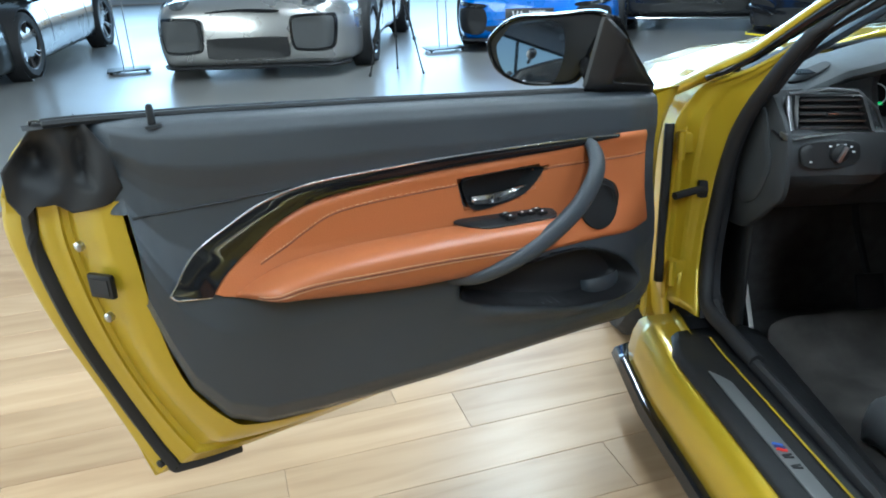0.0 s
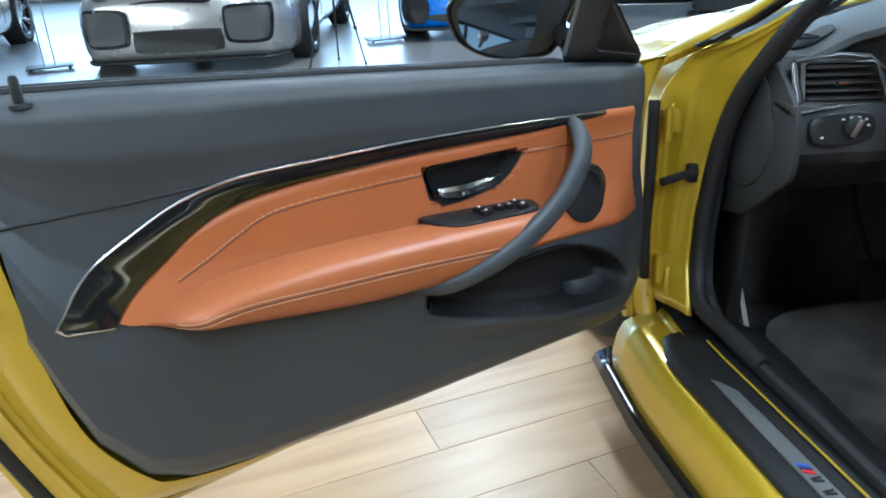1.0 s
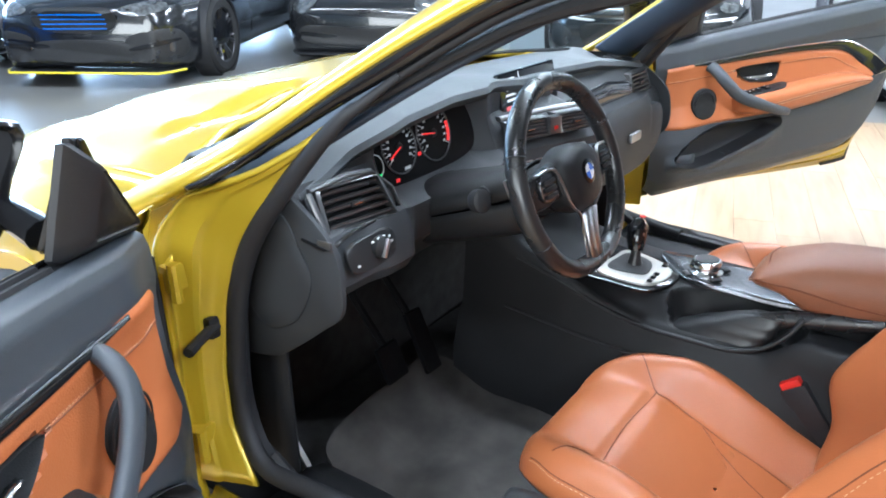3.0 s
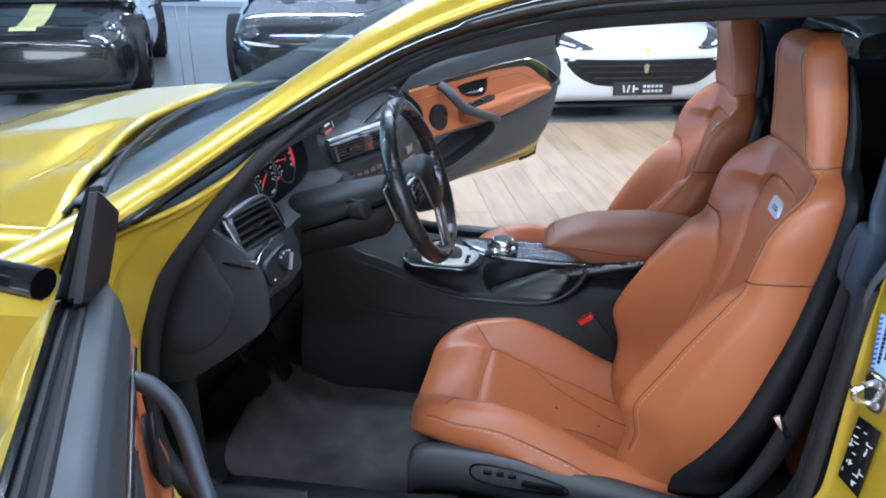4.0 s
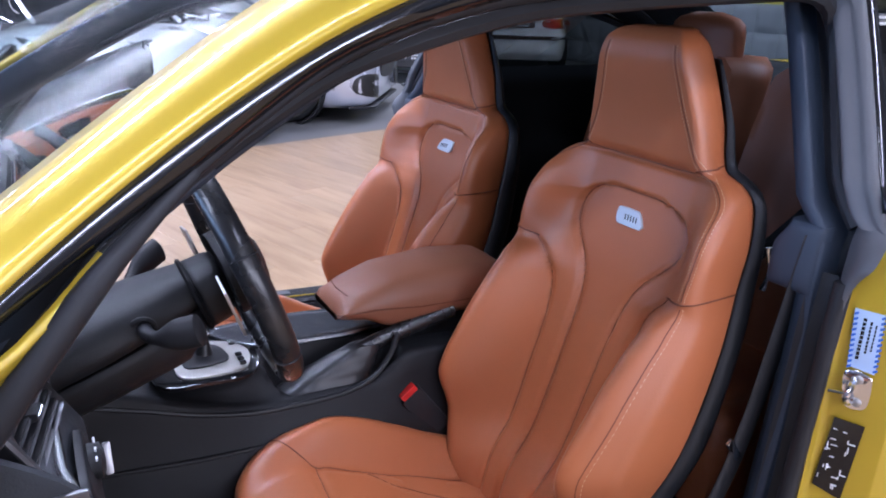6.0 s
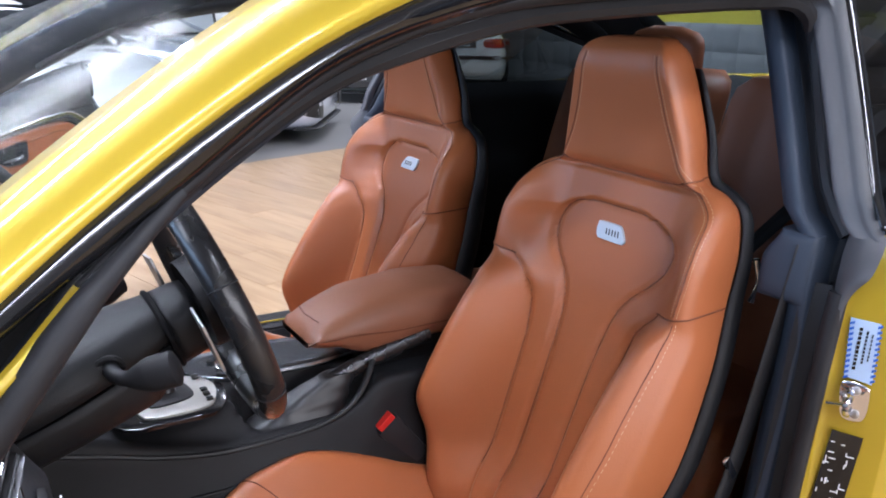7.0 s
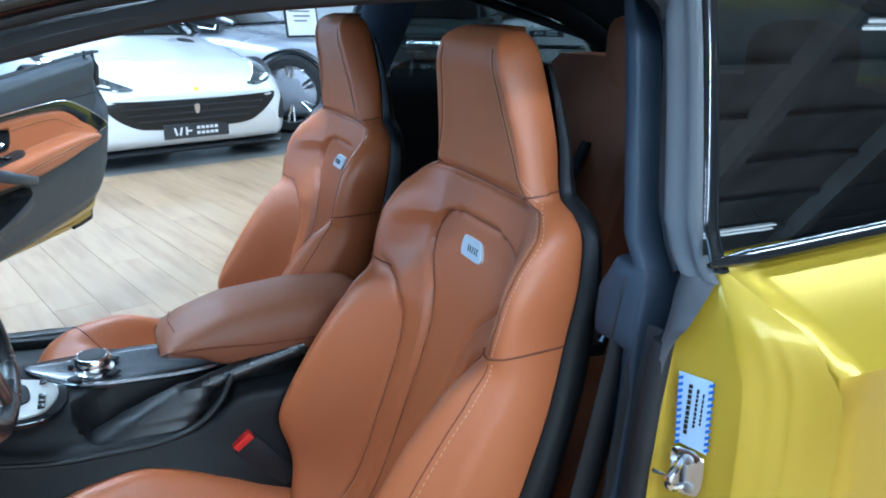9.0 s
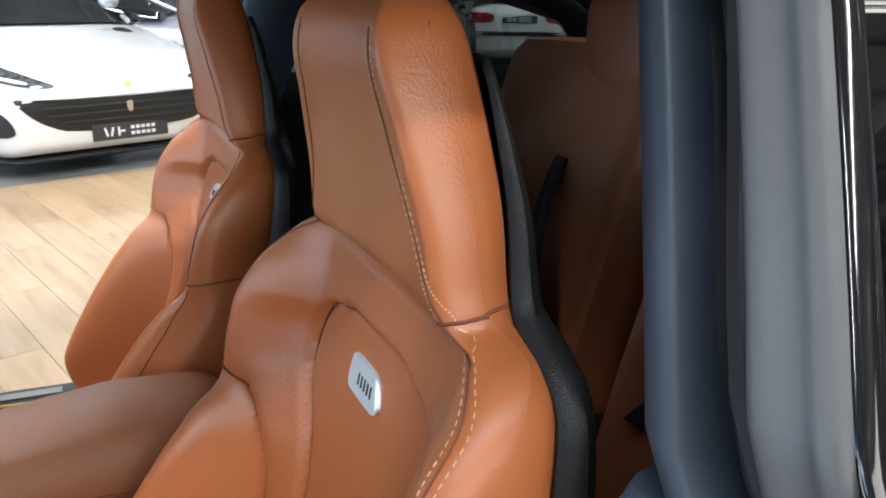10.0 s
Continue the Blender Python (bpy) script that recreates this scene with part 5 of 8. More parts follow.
def dashboard():
    db = new("dashboard")
    db.parent = coupe
    db["label"] = "black dashboard with a slate grey soft upper pad"
    top = lambda x: interp(x, (-0.75, -0.69, -0.61, -0.476, -0.33, -0.16, 0.0, 0.25, 0.45, 0.62, 0.75), (0.893, 0.908, 0.943, 0.978, 0.990, 0.986, 0.968, 0.955, 0.945, 0.92, 0.895))
    lip = lambda x: interp(x, (-0.75, -0.6, -0.5, -0.2, -0.1, 0.1, 0.3, 0.75), (1.060, 1.055, 1.035, 1.030, 1.075, 1.10, 1.09, 1.06))
    # the centre stack is turned towards the driver
    swing = lambda x: 0.36 * max(0.0, min(x + 0.13, 0.25)) * smooth(0.18, 0.13, x)
    rows = []
    for x in np.linspace(-0.75, 0.75, 110):
        t, y = top(x), lip(x) - 0.55 * swing(x)
        bow = 0.10 * (1 - (x / 0.75) ** 2)
        rows.append([(x, y + 0.012, t - 0.030), (x, y, t - 0.016), (x, y + 0.006, t - 0.004), (x, y + 0.03, t), (x, y + 0.09, t + 0.002), (x, 1.20 + bow * 0.4, t - 0.006 + 0.006), (x, 1.28 + bow * 0.8, max(0.925, t - 0.03)), (x, 1.33 + bow, 0.925), (x, 1.36 + bow, 0.90)])
    Mesh().grid(rows).ob("upper_pad", DASH_TOP, db, "slate grey soft dashboard pad", thick=0.008)
    # side demister grilles
    for s in (-1, 1):
        g = Mesh().plate(loop([(s * 0.70, 1.13), (s * 0.66, 1.155), (s * 0.615, 1.15), (s * 0.62, 1.115), (s * 0.67, 1.10)], 20), lambda a, b, h: (a, b, top(a) + 0.004 + h), 2, 0.003).ob("demister_vent", RUBBER, db, "black demister grille")
        for k in range(5):
            Mesh().box((s * 0.658, 1.108 + 0.011 * k, top(s * 0.658) + 0.009), (0.075, 0.003, 0.004)).ob("slat", PLASTIC, g)
    # main face: from under the pad down to the knees
    rows = []
    for x in np.linspace(-0.755, 0.755, 120):
        t = top(x) - 0.028
        c = swing(x)
        y = lip(x) + 0.012 - 0.55 * c
        driver = smooth(-0.56, -0.50, x) * smooth(-0.17, -0.21, x)
        end = smooth(-0.60, -0.66, x) * 0.012 + smooth(0.60, 0.70, x) * 0.03
        low = 0.72 - 0.02 * smooth(-0.2, 0.2, x)
        rows.append([(x, y + 0.045 * driver, t), (x, y + 0.05 * driver, 0.905), (x, 1.045 + 0.045 * driver + end - c, 0.875), (x, 1.03 + 0.05 * driver + end - c, 0.84), (x, 0.992 + 0.01 * driver + end + 0.02 * (c > 0) - c, 0.825 - 0.01 * driver), (x, 0.972 + end + 0.03 * driver + 0.03 * (c > 0) - c * 0.9, 0.79), (x, 0.968 + end + 0.04 * driver - c * 0.5, low + 0.02), (x, 0.985 + end + 0.05 * driver - c * 0.4, low - 0.005), (x, 1.05 + 0.04 * driver - c * 0.3, low - 0.035), (x, 1.14, 0.62), (x, 1.22, 0.58)])
    Mesh().grid(rows).ob("dash_face", DASH_DARK, db, "black soft-touch dashboard face", angle=28)
    # end caps towards the doors
    DASH_END = material("dash_end_black", (0.032, 0.034, 0.037), 0.6, 0, 0, 0.15, 8, 0.4, 400, spec=0.2)
    for s in (-1, 1):
        o = loop([(1.30, 0.90), (1.12, 0.91), (1.055, 0.885), (0.985, 0.83), (0.965, 0.77), (0.97, 0.70), (1.02, 0.655), (1.09, 0.60), (1.16, 0.56), (1.28, 0.56), (1.34, 0.72)], 44)
        e = Mesh().plate(o, lambda a, b, h: (s * (0.752 + h), a, b), 3, 0.006, 0.006).ob("dash_end", DASH_END, db, "charcoal end panel of the dashboard")
        Mesh().plate(loop([(1.085, 0.862), (1.05, 0.812), (1.026, 0.757), (1.046, 0.70), (1.085, 0.655), (1.15, 0.63), (1.20, 0.68), (1.20, 0.80), (1.15, 0.86)], 44), lambda a, b, h: (s * (0.7615 + h), a, b), 3, 0.004, 0.003).ob("fuse_cover", DASH_END, e, "charcoal access cover")
        Mesh().box((s * 0.7625, 1.014, 0.823), (0.004, 0.052, 0.003), pose(0, 0, 0, 8, 0, 0)).ob("panel_gap", CLUSTER, e)
    # outer vents
    def vent(x0, x1, z0, z1, y, lean):
        v = new("air_vent")
        v.parent = db
        v["label"] = "black air vent with bright lower strip"
        fr = [(x0, z0), (x1, z0), (x1 - lean, z1), (x0, z1)]
        cx, cz = np.mean([p[0] for p in fr]), np.mean([p[1] for p in fr])
        ring = lambda k, yy: [(cx + (a - cx) * k, yy + (b - cz) * 0.35, cz + (b - cz) * k) for a, b in fr]
        def dense(r):
            out = []
            for i in range(4):
                p, q = np.array(r[i]), np.array(r[(i + 1) % 4])
                out += [p + (q - p) * (0.03 + 0.94 * j / 5) for j in range(6)]
            return out
        Mesh().grid([dense(ring(k, yy)) for k, yy in ((1.14, y + 0.01), (1.13, y - 0.006), (1.02, y - 0.010), (0.98, y + 0.02), (0.95, y + 0.045))], wrap=True).ob("vent_frame", SATIN, v)
        Mesh().grid([dense(ring(0.96, y + 0.042)), [(cx, y + 0.042, cz)] * 24], wrap=True).ob("vent_back", RUBBER, v)
        n = 5
        for k in range(n):
            f = (k + 0.5) / n
            zz = z0 + (z1 - z0) * f
            xa, xb = x0 + 0.003, x1 - lean * f - 0.003
            Mesh().box(((xa + xb) / 2, y + 0.004 + (zz - cz) * 0.35, zz), (xb - xa, 0.022, 0.0030), pose(0, 0, 0, -8, 0, 0), 0.001).ob("slat", SATIN_BLACK, v)
            Mesh().box(((xa + xb) / 2, y - 0.0075 + (zz - cz) * 0.35, zz - 0.001), (xb - xa, 0.002, 0.0022)).ob("slat_edge", SATIN, v)
        Mesh().box((cx, y - 0.008, cz), (0.024, 0.012, 0.010), None, 0.002).ob("vent_tab", PLASTIC, v)
        Mesh().box((cx, y - 0.015, cz + 0.001), (0.020, 0.002, 0.0025)).ob("vent_tab_trim", CHROME, v)
        return v

    pivot = Matrix.Translation((-0.60, 1.02, 0)) @ Matrix.Rotation(radians(-10), 4, "Z") @ Matrix.Translation((0.60, -1.02, 0))
    vent(-0.715, -0.572, 0.828, 0.896, 1.015, 0.022).matrix_basis = pivot
    vent(0.585, 0.705, 0.828, 0.885, 1.035, 0.0)
    turned = Matrix.Translation((-0.13, 1.03, 0)) @ Matrix.Rotation(radians(-20), 4, "Z") @ Matrix.Translation((0.13, -1.03, 0))
    for x0, x1 in ((-0.128, -0.022), (0.022, 0.115)):
        vent(x0, x1, 0.852, 0.890, 1.022, 0.0).matrix_basis = turned
    Mesh().box((0.0, 1.018, 0.871), (0.036, 0.02, 0.042), None, 0.004).ob("hazard_switch", SATIN, db).matrix_basis = turned
    Mesh().box((0.0, 1.007, 0.866), (0.010, 0.002, 0.008)).ob("hazard_mark", RED, db).matrix_basis = turned
    Mesh().tube([(-0.752, 0.985, 0.818), (-0.70, 0.998, 0.820), (-0.62, 1.002, 0.824), (-0.545, 1.010, 0.828)], 0.006, 8, 0.004).ob("bright_strip", CHROME, db, "bright strip under the air vent")
    Mesh().box((-0.758, 0.992, 0.826), (0.006, 0.03, 0.014), None, 0.002).ob("strip_end", SATIN, db)
    Mesh().tube([(-0.16, 1.022, 0.905), (0, 1.024, 0.908), (0.13, 1.03, 0.905)], 0.010, 8, 0.006).ob("centre_trim", ALU, db, "satin trim over the centre vents").matrix_basis = turned
    Mesh().tube([(-0.735, 1.008, 0.832), (-0.737, 1.022, 0.862), (-0.735, 1.042, 0.898)], 0.006, 8, 0.004).ob("vent_side_trim", SATIN, db, "satin bar beside the air vent")
    Mesh().tube([(-0.735, 1.042, 0.902), (-0.66, 1.028, 0.912), (-0.60, 1.026, 0.905), (-0.560, 1.014, 0.868), (-0.545, 1.010, 0.832)], 0.007, 8, 0.004).ob("vent_top_trim", SATIN, db)
    # light switch panel
    ls = new("light_switch")
    ls.parent = db
    Mesh().plate(loop([(-0.722, 0.806), (-0.68, 0.814), (-0.615, 0.812), (-0.602, 0.79), (-0.612, 0.767), (-0.66, 0.759), (-0.712, 0.762), (-0.725, 0.778)], 40), lambda a, b, h: (a, 0.975 - h - (b - 0.79) * -0.25, b), 3, 0.004).ob("switch_plate", SATIN_BLACK, ls, "black light switch panel")
    Mesh().lathe([(0.020, 0.0), (0.019, 0.012), (0.013, 0.016), (0.002, 0.017)], Matrix.Translation((-0.648, 0.974, 0.79)) @ pose(0, 0, 0, 90, 0, 0), 24).ob("rotary_knob", PLASTIC, ls)
    Mesh().box((-0.648, 0.955, 0.79), (0.008, 0.008, 0.034), pose(0, 0, 0, 0, 24, 0), 0.002).ob("knob_grip", ALU, ls)
    for x, z in ((-0.706, 0.774), (-0.670, 0.806), (-0.655, 0.808), (-0.640, 0.808), (-0.626, 0.803), (-0.620, 0.792)):
        Mesh().box((x, 0.966, z), (0.005, 0.002, 0.003)).ob("switch_mark", GAUGE_PRINT, ls)
    # instrument cluster
    ic = new("instrument_cluster")
    ic.parent = db
    ic["label"] = "instrument cluster with two round gauges and red needles"
    P = lambda x, z, d=0.0: Vector((x, 1.083 + (z - 0.90) * 0.25 - d, z))
    Mesh().plate(loop([(-0.555, 0.905), (-0.53, 0.945), (-0.45, 0.968), (-0.33, 0.972), (-0.22, 0.965), (-0.195, 0.93), (-0.20, 0.86), (-0.26, 0.838), (-0.40, 0.832), (-0.52, 0.84), (-0.555, 0.86)], 50), lambda a, b, h: P(a, b, h), 4, 0.004).ob("cluster_face", CLUSTER, ic, "black cluster face")
    for gx, gz, r, a0, needle in ((-0.452, 0.905, 0.051, 215, 205), (-0.338, 0.908, 0.055, 215, 172)):
        Mesh().tube([P(gx + r * math.cos(t), gz + r * math.sin(t), 0.006) for t in np.linspace(0, 2 * math.pi, 41)[:-1]], 0.0018, 6, closed=True).ob("gauge_ring", SATIN, ic)
        m = Mesh()
        for k in range(25):
            t = radians(a0 - 250 * k / 24)
            ln = 0.010 if k % 2 == 0 else 0.005
            a, b = r * 0.93, r * 0.93 - ln
            m.tube([P(gx + a * math.cos(t), gz + a * math.sin(t), 0.006), P(gx + b * math.cos(t), gz + b * math.sin(t), 0.006)], 0.0008, 4)
        m.ob("gauge_scale", GAUGE_PRINT, ic)
        for k in range(13):
            t = radians(a0 - 250 * k / 12)
            Mesh().box(P(gx + r * 0.66 * math.cos(t), gz + r * 0.66 * math.sin(t), 0.006), (0.006, 0.001, 0.0045)).ob("gauge_number", GAUGE_PRINT, ic)
        t = radians(needle)
        Mesh().tube([P(gx, gz, 0.009), P(gx + r * 0.75 * math.cos(t), gz + r * 0.75 * math.sin(t), 0.009)], 0.0016, 5).ob("needle", RED_GLOW, ic)
        Mesh().lathe([(0.009, 0), (0.008, 0.004), (0.001, 0.005)], Matrix.Translation(P(gx, gz, 0.005)) @ pose(0, 0, 0, 90, 0, 0), 16).ob("gauge_hub", PLASTIC, ic)
    for gx, gz in ((-0.53, 0.885),):
        Mesh().tube([P(gx + 0.022 * math.cos(t), gz + 0.022 * math.sin(t), 0.006) for t in np.linspace(0, 2 * math.pi, 25)[:-1]], 0.0012, 5, closed=True).ob("small_gauge_ring", GAUGE_PRINT, ic)
    Mesh().tube([P(-0.338 + 0.048 * math.cos(t), 0.908 + 0.048 * math.sin(t), 0.0065) for t in np.linspace(radians(18), radians(-30), 10)], 0.0032, 5).ob("red_band", RED_GLOW, ic)
    for x, z, mat in ((-0.477, 0.846, RED_GLOW), (-0.396, 0.879, RED_GLOW), (-0.523, 0.866, GREEN_GLOW)):
        Mesh().box(P(x, z, 0.006), (0.010, 0.001, 0.007)).ob("tell_tale", mat, ic)
    Mesh().box(P(-0.44, 0.862, 0.006), (0.018, 0.001, 0.006)).ob("odometer", GAUGE_PRINT, ic)
    # centre screen
    sc = new("centre_display")
    sc.parent = db
    sc["label"] = "wide free-standing centre display showing a list"
    q = pose(0.055, 1.085, 0.935, -12, 0, 0)
    b = Mesh().box((0, 0, 0), (0.27, 0.016, 0.098), None, 0.007)
    b.v = [tuple(q @ Vector(v)) for v in b.v]
    b.ob("display_housing", SCREEN, sc)
    def lit(x, z, w, h, mat, nm):
        b = Mesh().box((x, -0.0088, z), (w, 0.001, h))
        b.v = [tuple(q @ Vector(v)) for v in b.v]
        b.ob(nm, mat, sc)
    for k in range(5):
        lit(-0.090, 0.032 - 0.012 * k, 0.045 - 0.006 * (k % 3), 0.005, SCREEN_TEXT, "text_bar")
    lit(-0.090, -0.034, 0.055, 0.010, SCREEN_RED, "marked_row")
    lit(-0.045, 0.0, 0.0012, 0.085, SCREEN_TEXT, "divider")
    for k in range(3):
        lit(0.06 + 0.012 * k, 0.015 - 0.01 * k, 0.012, 0.003, SCREEN_TEXT, "text_bar")
    # centre stack below the vents
    Mesh().box((0.0, 1.03, 0.79), (0.24, 0.03, 0.05), pose(0, 0, 0, -10, 0, 0), 0.006).ob("radio_panel", GLOSS_BLACK, db, "gloss black audio panel").matrix_basis = turned
    for k in range(6):
        Mesh().box((-0.08 + 0.032 * k, 1.010, 0.795), (0.024, 0.006, 0.012), None, 0.002).ob("radio_key", ALU, db).matrix_basis = turned
    Mesh().box((0.0, 1.03, 0.715), (0.24, 0.05, 0.07), pose(0, 0, 0, -14, 0, 0), 0.01).ob("climate_panel", PLASTIC, db).matrix_basis = turned
    # passenger side: glossy trim and glovebox
    rows = [[(x, 1.035 - 0.010 * math.sin(math.pi * f) + 0.02 * smooth(0.6, 0.75, x), interp(x, (0.16, 0.4, 0.74), (0.885, 0.895, 0.84)) * (1 - f) + interp(x, (0.16, 0.4, 0.74), (0.82, 0.815, 0.80)) * f) for x in np.linspace(0.16, 0.57, 20)] for f in np.linspace(0, 1, 7)]
    Mesh().grid(rows).ob("passenger_trim", CARBON, db, "glossy carbon trim on the passenger side", thick=0.006)
    Mesh().plate(loop([(0.22, 0.79), (0.45, 0.795), (0.70, 0.79), (0.71, 0.70), (0.60, 0.64), (0.40, 0.63), (0.22, 0.66)], 36), lambda a, b, h: (a, 0.985 - h + (0.72 - b) * -0.1, b), 3, 0.012, 0.006).ob("glovebox_lid", DASH_DARK, db, "charcoal glovebox lid")
    Mesh().box((0.47, 0.962, 0.735), (0.07, 0.012, 0.026), None, 0.004).ob("glovebox_handle", ALU, db, "silver glovebox handle")


dashboard()


def steering():
    c, n = Vector((-0.371, 0.750, 0.882)), Vector((0, -0.942, 0.336)).normalized()
    ex, ey = Vector((1, 0, 0)), n.cross(Vector((1, 0, 0))).normalized()
    if ey.z < 0:
        ey = -ey
    T = lambda a, b, d=0.0: c + ex * a + ey * b + n * d
    sw = new("steering_wheel")
    sw.parent = coupe
    sw["label"] = "thick black leather steering wheel with satin chrome lower spoke"
    R = 0.172
    rim = []
    for k in range(72):
        t = 2 * math.pi * k / 72
        r = R * (1 - 0.045 * math.exp(-((t - 1.5 * math.pi) / 0.35) ** 2))
        rim.append(T(r * math.cos(t), r * math.sin(t), 0.0))
    Mesh().tube(rim, 0.0165, 14, 0.0185, up=tuple(n), closed=True).ob("rim", LEATHER_BLACK, sw, "black leather rim")
    for t in (0.42, math.pi - 0.42, -0.5, math.pi + 0.5):
        Mesh().tube([T(R * math.cos(t) + 0.0168 * math.cos(p) * math.cos(t), R * math.sin(t) + 0.0168 * math.cos(p) * math.sin(t), 0.019 * math.sin(p)) for p in np.linspace(0, 2 * math.pi, 17)[:-1]], 0.0012, 4, closed=True).ob("rim_seam", RUBBER, sw)
    hub = loop([(-0.062, 0.038), (0.0, 0.056), (0.062, 0.038), (0.072, 0.0), (0.052, -0.046), (0.0, -0.066), (-0.052, -0.046), (-0.072, 0.0)], 40)
    rows = [[T(p[0] * f, p[1] * f, d) for p in hub] for f, d in ((1.0, -0.02), (1.03, 0.005), (1.0, 0.018), (0.85, 0.030), (0.5, 0.037), (0.02, 0.039))]
    Mesh().grid(rows, wrap=True).ob("airbag_cover", PLASTIC, sw, "black padded airbag cover")
    em = Mesh().lathe([(0.022, 0.0), (0.022, 0.003), (0.020, 0.004), (0.001, 0.004)], Matrix.Translation(T(0, 0.002, 0.036)) @ n.to_track_quat("Z", "Y").to_matrix().to_4x4(), 28).ob("emblem", GLOSS_BLACK, sw, "round emblem in blue and white quarters")
    for k in range(4):
        pts = [(0, 0)] + [(0.0145 * math.cos(a), 0.0145 * math.sin(a)) for a in np.linspace(k * math.pi / 2, (k + 1) * math.pi / 2, 9)]
        m = Mesh()
        m.v = [tuple(T(p[0], p[1] + 0.002, 0.0408)) for p in pts]
        m.f = [tuple(range(len(pts)))]
        m.ob("emblem_quarter", WHITE if k % 2 else BLUE, em)
    for s in (-1, 1):
        Mesh().grid([[T(s * a, b, d) for a, b, d in row] for row in (((0.06, 0.040, 0.0), (0.11, 0.034, -0.004), (0.165, 0.028, 0.0)), ((0.06, 0.036, 0.016), (0.11, 0.030, 0.010), (0.165, 0.024, 0.006)), ((0.06, -0.020, 0.016), (0.11, -0.026, 0.010), (0.165, -0.02, 0.006)), ((0.06, -0.026, 0.0), (0.11, -0.032, -0.004), (0.165, -0.026, 0.0)))]).ob("side_spoke", LEATHER_BLACK, sw, thick=0.006)
        Mesh().plate(ellipse(s * 0.105, 0.004, 0.030, 0.024, 24, 0, 3), lambda a, b, h: T(a, b, 0.013 + h), 2, 0.004).ob("switch_pod", GLOSS_BLACK, sw, "gloss black switch pod")
        for b in (0.014, 0.002, -0.010):
            Mesh().box(T(s * 0.105, b, 0.020), (0.034, 0.004, 0.007), pose(0, 0, 0, -20, 0, 0), 0.001).ob("wheel_button", SATIN_BLACK, sw)
        Mesh().tube([T(s * a, b, d) for a, b, d in cr([(0.135, 0.030, 0.010), (0.085, 0.030, 0.020), (0.072, 0.0, 0.023), (0.058, -0.042, 0.022), (0.028, -0.070, 0.016), (0.020, -0.11, 0.008), (0.024, -0.158, 0.006)], 36)], 0.003, 8, 0.0025).ob("chrome_bow", ALU, sw, "satin chrome bow")
        Mesh().grid([[T(s * a, b, d) for a, b, d in row] for row in (((0.0008, -0.062, 0.020), (0.0008, -0.12, 0.011), (0.0008, -0.160, 0.009)), ((0.014, -0.064, 0.020), (0.011, -0.12, 0.012), (0.012, -0.160, 0.009)), ((0.027, -0.066, 0.016), (0.019, -0.12, 0.009), (0.021, -0.160, 0.007)))]).ob("lower_spoke", ALU, sw, "satin metal lower spoke", thick=0.006)
        # shift paddles and stalks
        Mesh().box(T(s * 0.124, 0.004, -0.036), (0.050, 0.004, 0.072), pose(0, 0, 0, -20, s * 8, 0), 0.002).ob("shift_paddle", ALU, sw)
        stalk = Mesh().tube([T(s * 0.06, 0.004, -0.145), T(s * 0.098, 0.006, -0.142), T(s * 0.122, 0.008, -0.132)], lambda t: 0.011 - 0.003 * t, 10).ob("column_stalk", PLASTIC, sw, "black column stalk")
        Mesh().tube([T(s * a, b, d) for a, b, d in cr([(0.112, 0.007, -0.137), (0.130, 0.009, -0.126), (0.146, 0.011, -0.108), (0.160, 0.012, -0.088), (0.164, 0.012, -0.080)], 16)], lambda t: 0.009 + 0.008 * smooth(0.1, 0.55, t) - 0.007 * smooth(0.88, 1.0, t), 14, lambda t: 0.009 + 0.012 * smooth(0.1, 0.55, t) - 0.008 * smooth(0.88, 1.0, t)).ob("stalk_grip", RUBBER, stalk)
        Mesh().tube([T(s * (0.072 + 0.016 * math.cos(t) * 0.2), 0.005 + 0.015 * math.sin(t), -0.145 + 0.015 * math.cos(t)) for t in np.linspace(0, 2 * math.pi, 17)[:-1]], 0.004, 6, closed=True).ob("stalk_boot", RUBBER, stalk)
    # column shroud: collar behind the wheel, upper and lower shells with a joint between them
    def shell(d0, d1, w0, w1, up, down, t0, t1, name, label, n=14, caps=False):
        rows = []
        for f in np.linspace(0, 1, n):
            nose = 1 - 0.35 * (1 - smooth(0.0, 0.22, f)) ** 2
            w = (w0 + (w1 - w0) * smooth(0, 0.6, f)) * (0.5 + 0.5 * nose)
            row = []
            for t in np.linspace(t0, t1, 21):
                cx, cz = math.cos(t), math.sin(t)
                h = (up[0] + (up[1] - up[0]) * f) if cz > 0 else (down[0] + (down[1] - down[0]) * f) * nose
                row.append(T(w * math.copysign(abs(cx) ** 0.75, cx), -0.006 + h * math.copysign(abs(cz) ** 0.75, cz), d0 + (d1 - d0) * f))
            rows.append(row)
        Mesh().grid(rows, caps=caps).ob(name, PLASTIC, sw, label, thick=0.004)

    shell(-0.022, -0.066, 0.056, 0.058, (0.036, 0.038), (0.052, 0.056), 0.0, 2 * math.pi, "column_collar", "black collar behind the wheel", 5)
    shell(-0.070, -0.33, 0.064, 0.088, (0.040, 0.062), (0.07, 0.07), radians(-2), radians(182), "upper_shroud", "black upper steering column shell", caps=True)
    shell(-0.072, -0.33, 0.062, 0.084, (0.04, 0.04), (0.088, 0.078), radians(184), radians(356), "lower_shroud", "black lower steering column shell", caps=True)
    Mesh().tube([T(0.066 * math.cos(t), -0.006 + (0.042 if math.sin(t) > 0 else 0.058) * math.sin(t), -0.068) for t in np.linspace(0, 2 * math.pi, 33)[:-1]], 0.004, 6, closed=True).ob("shroud_joint", CLUSTER, sw)


steering()


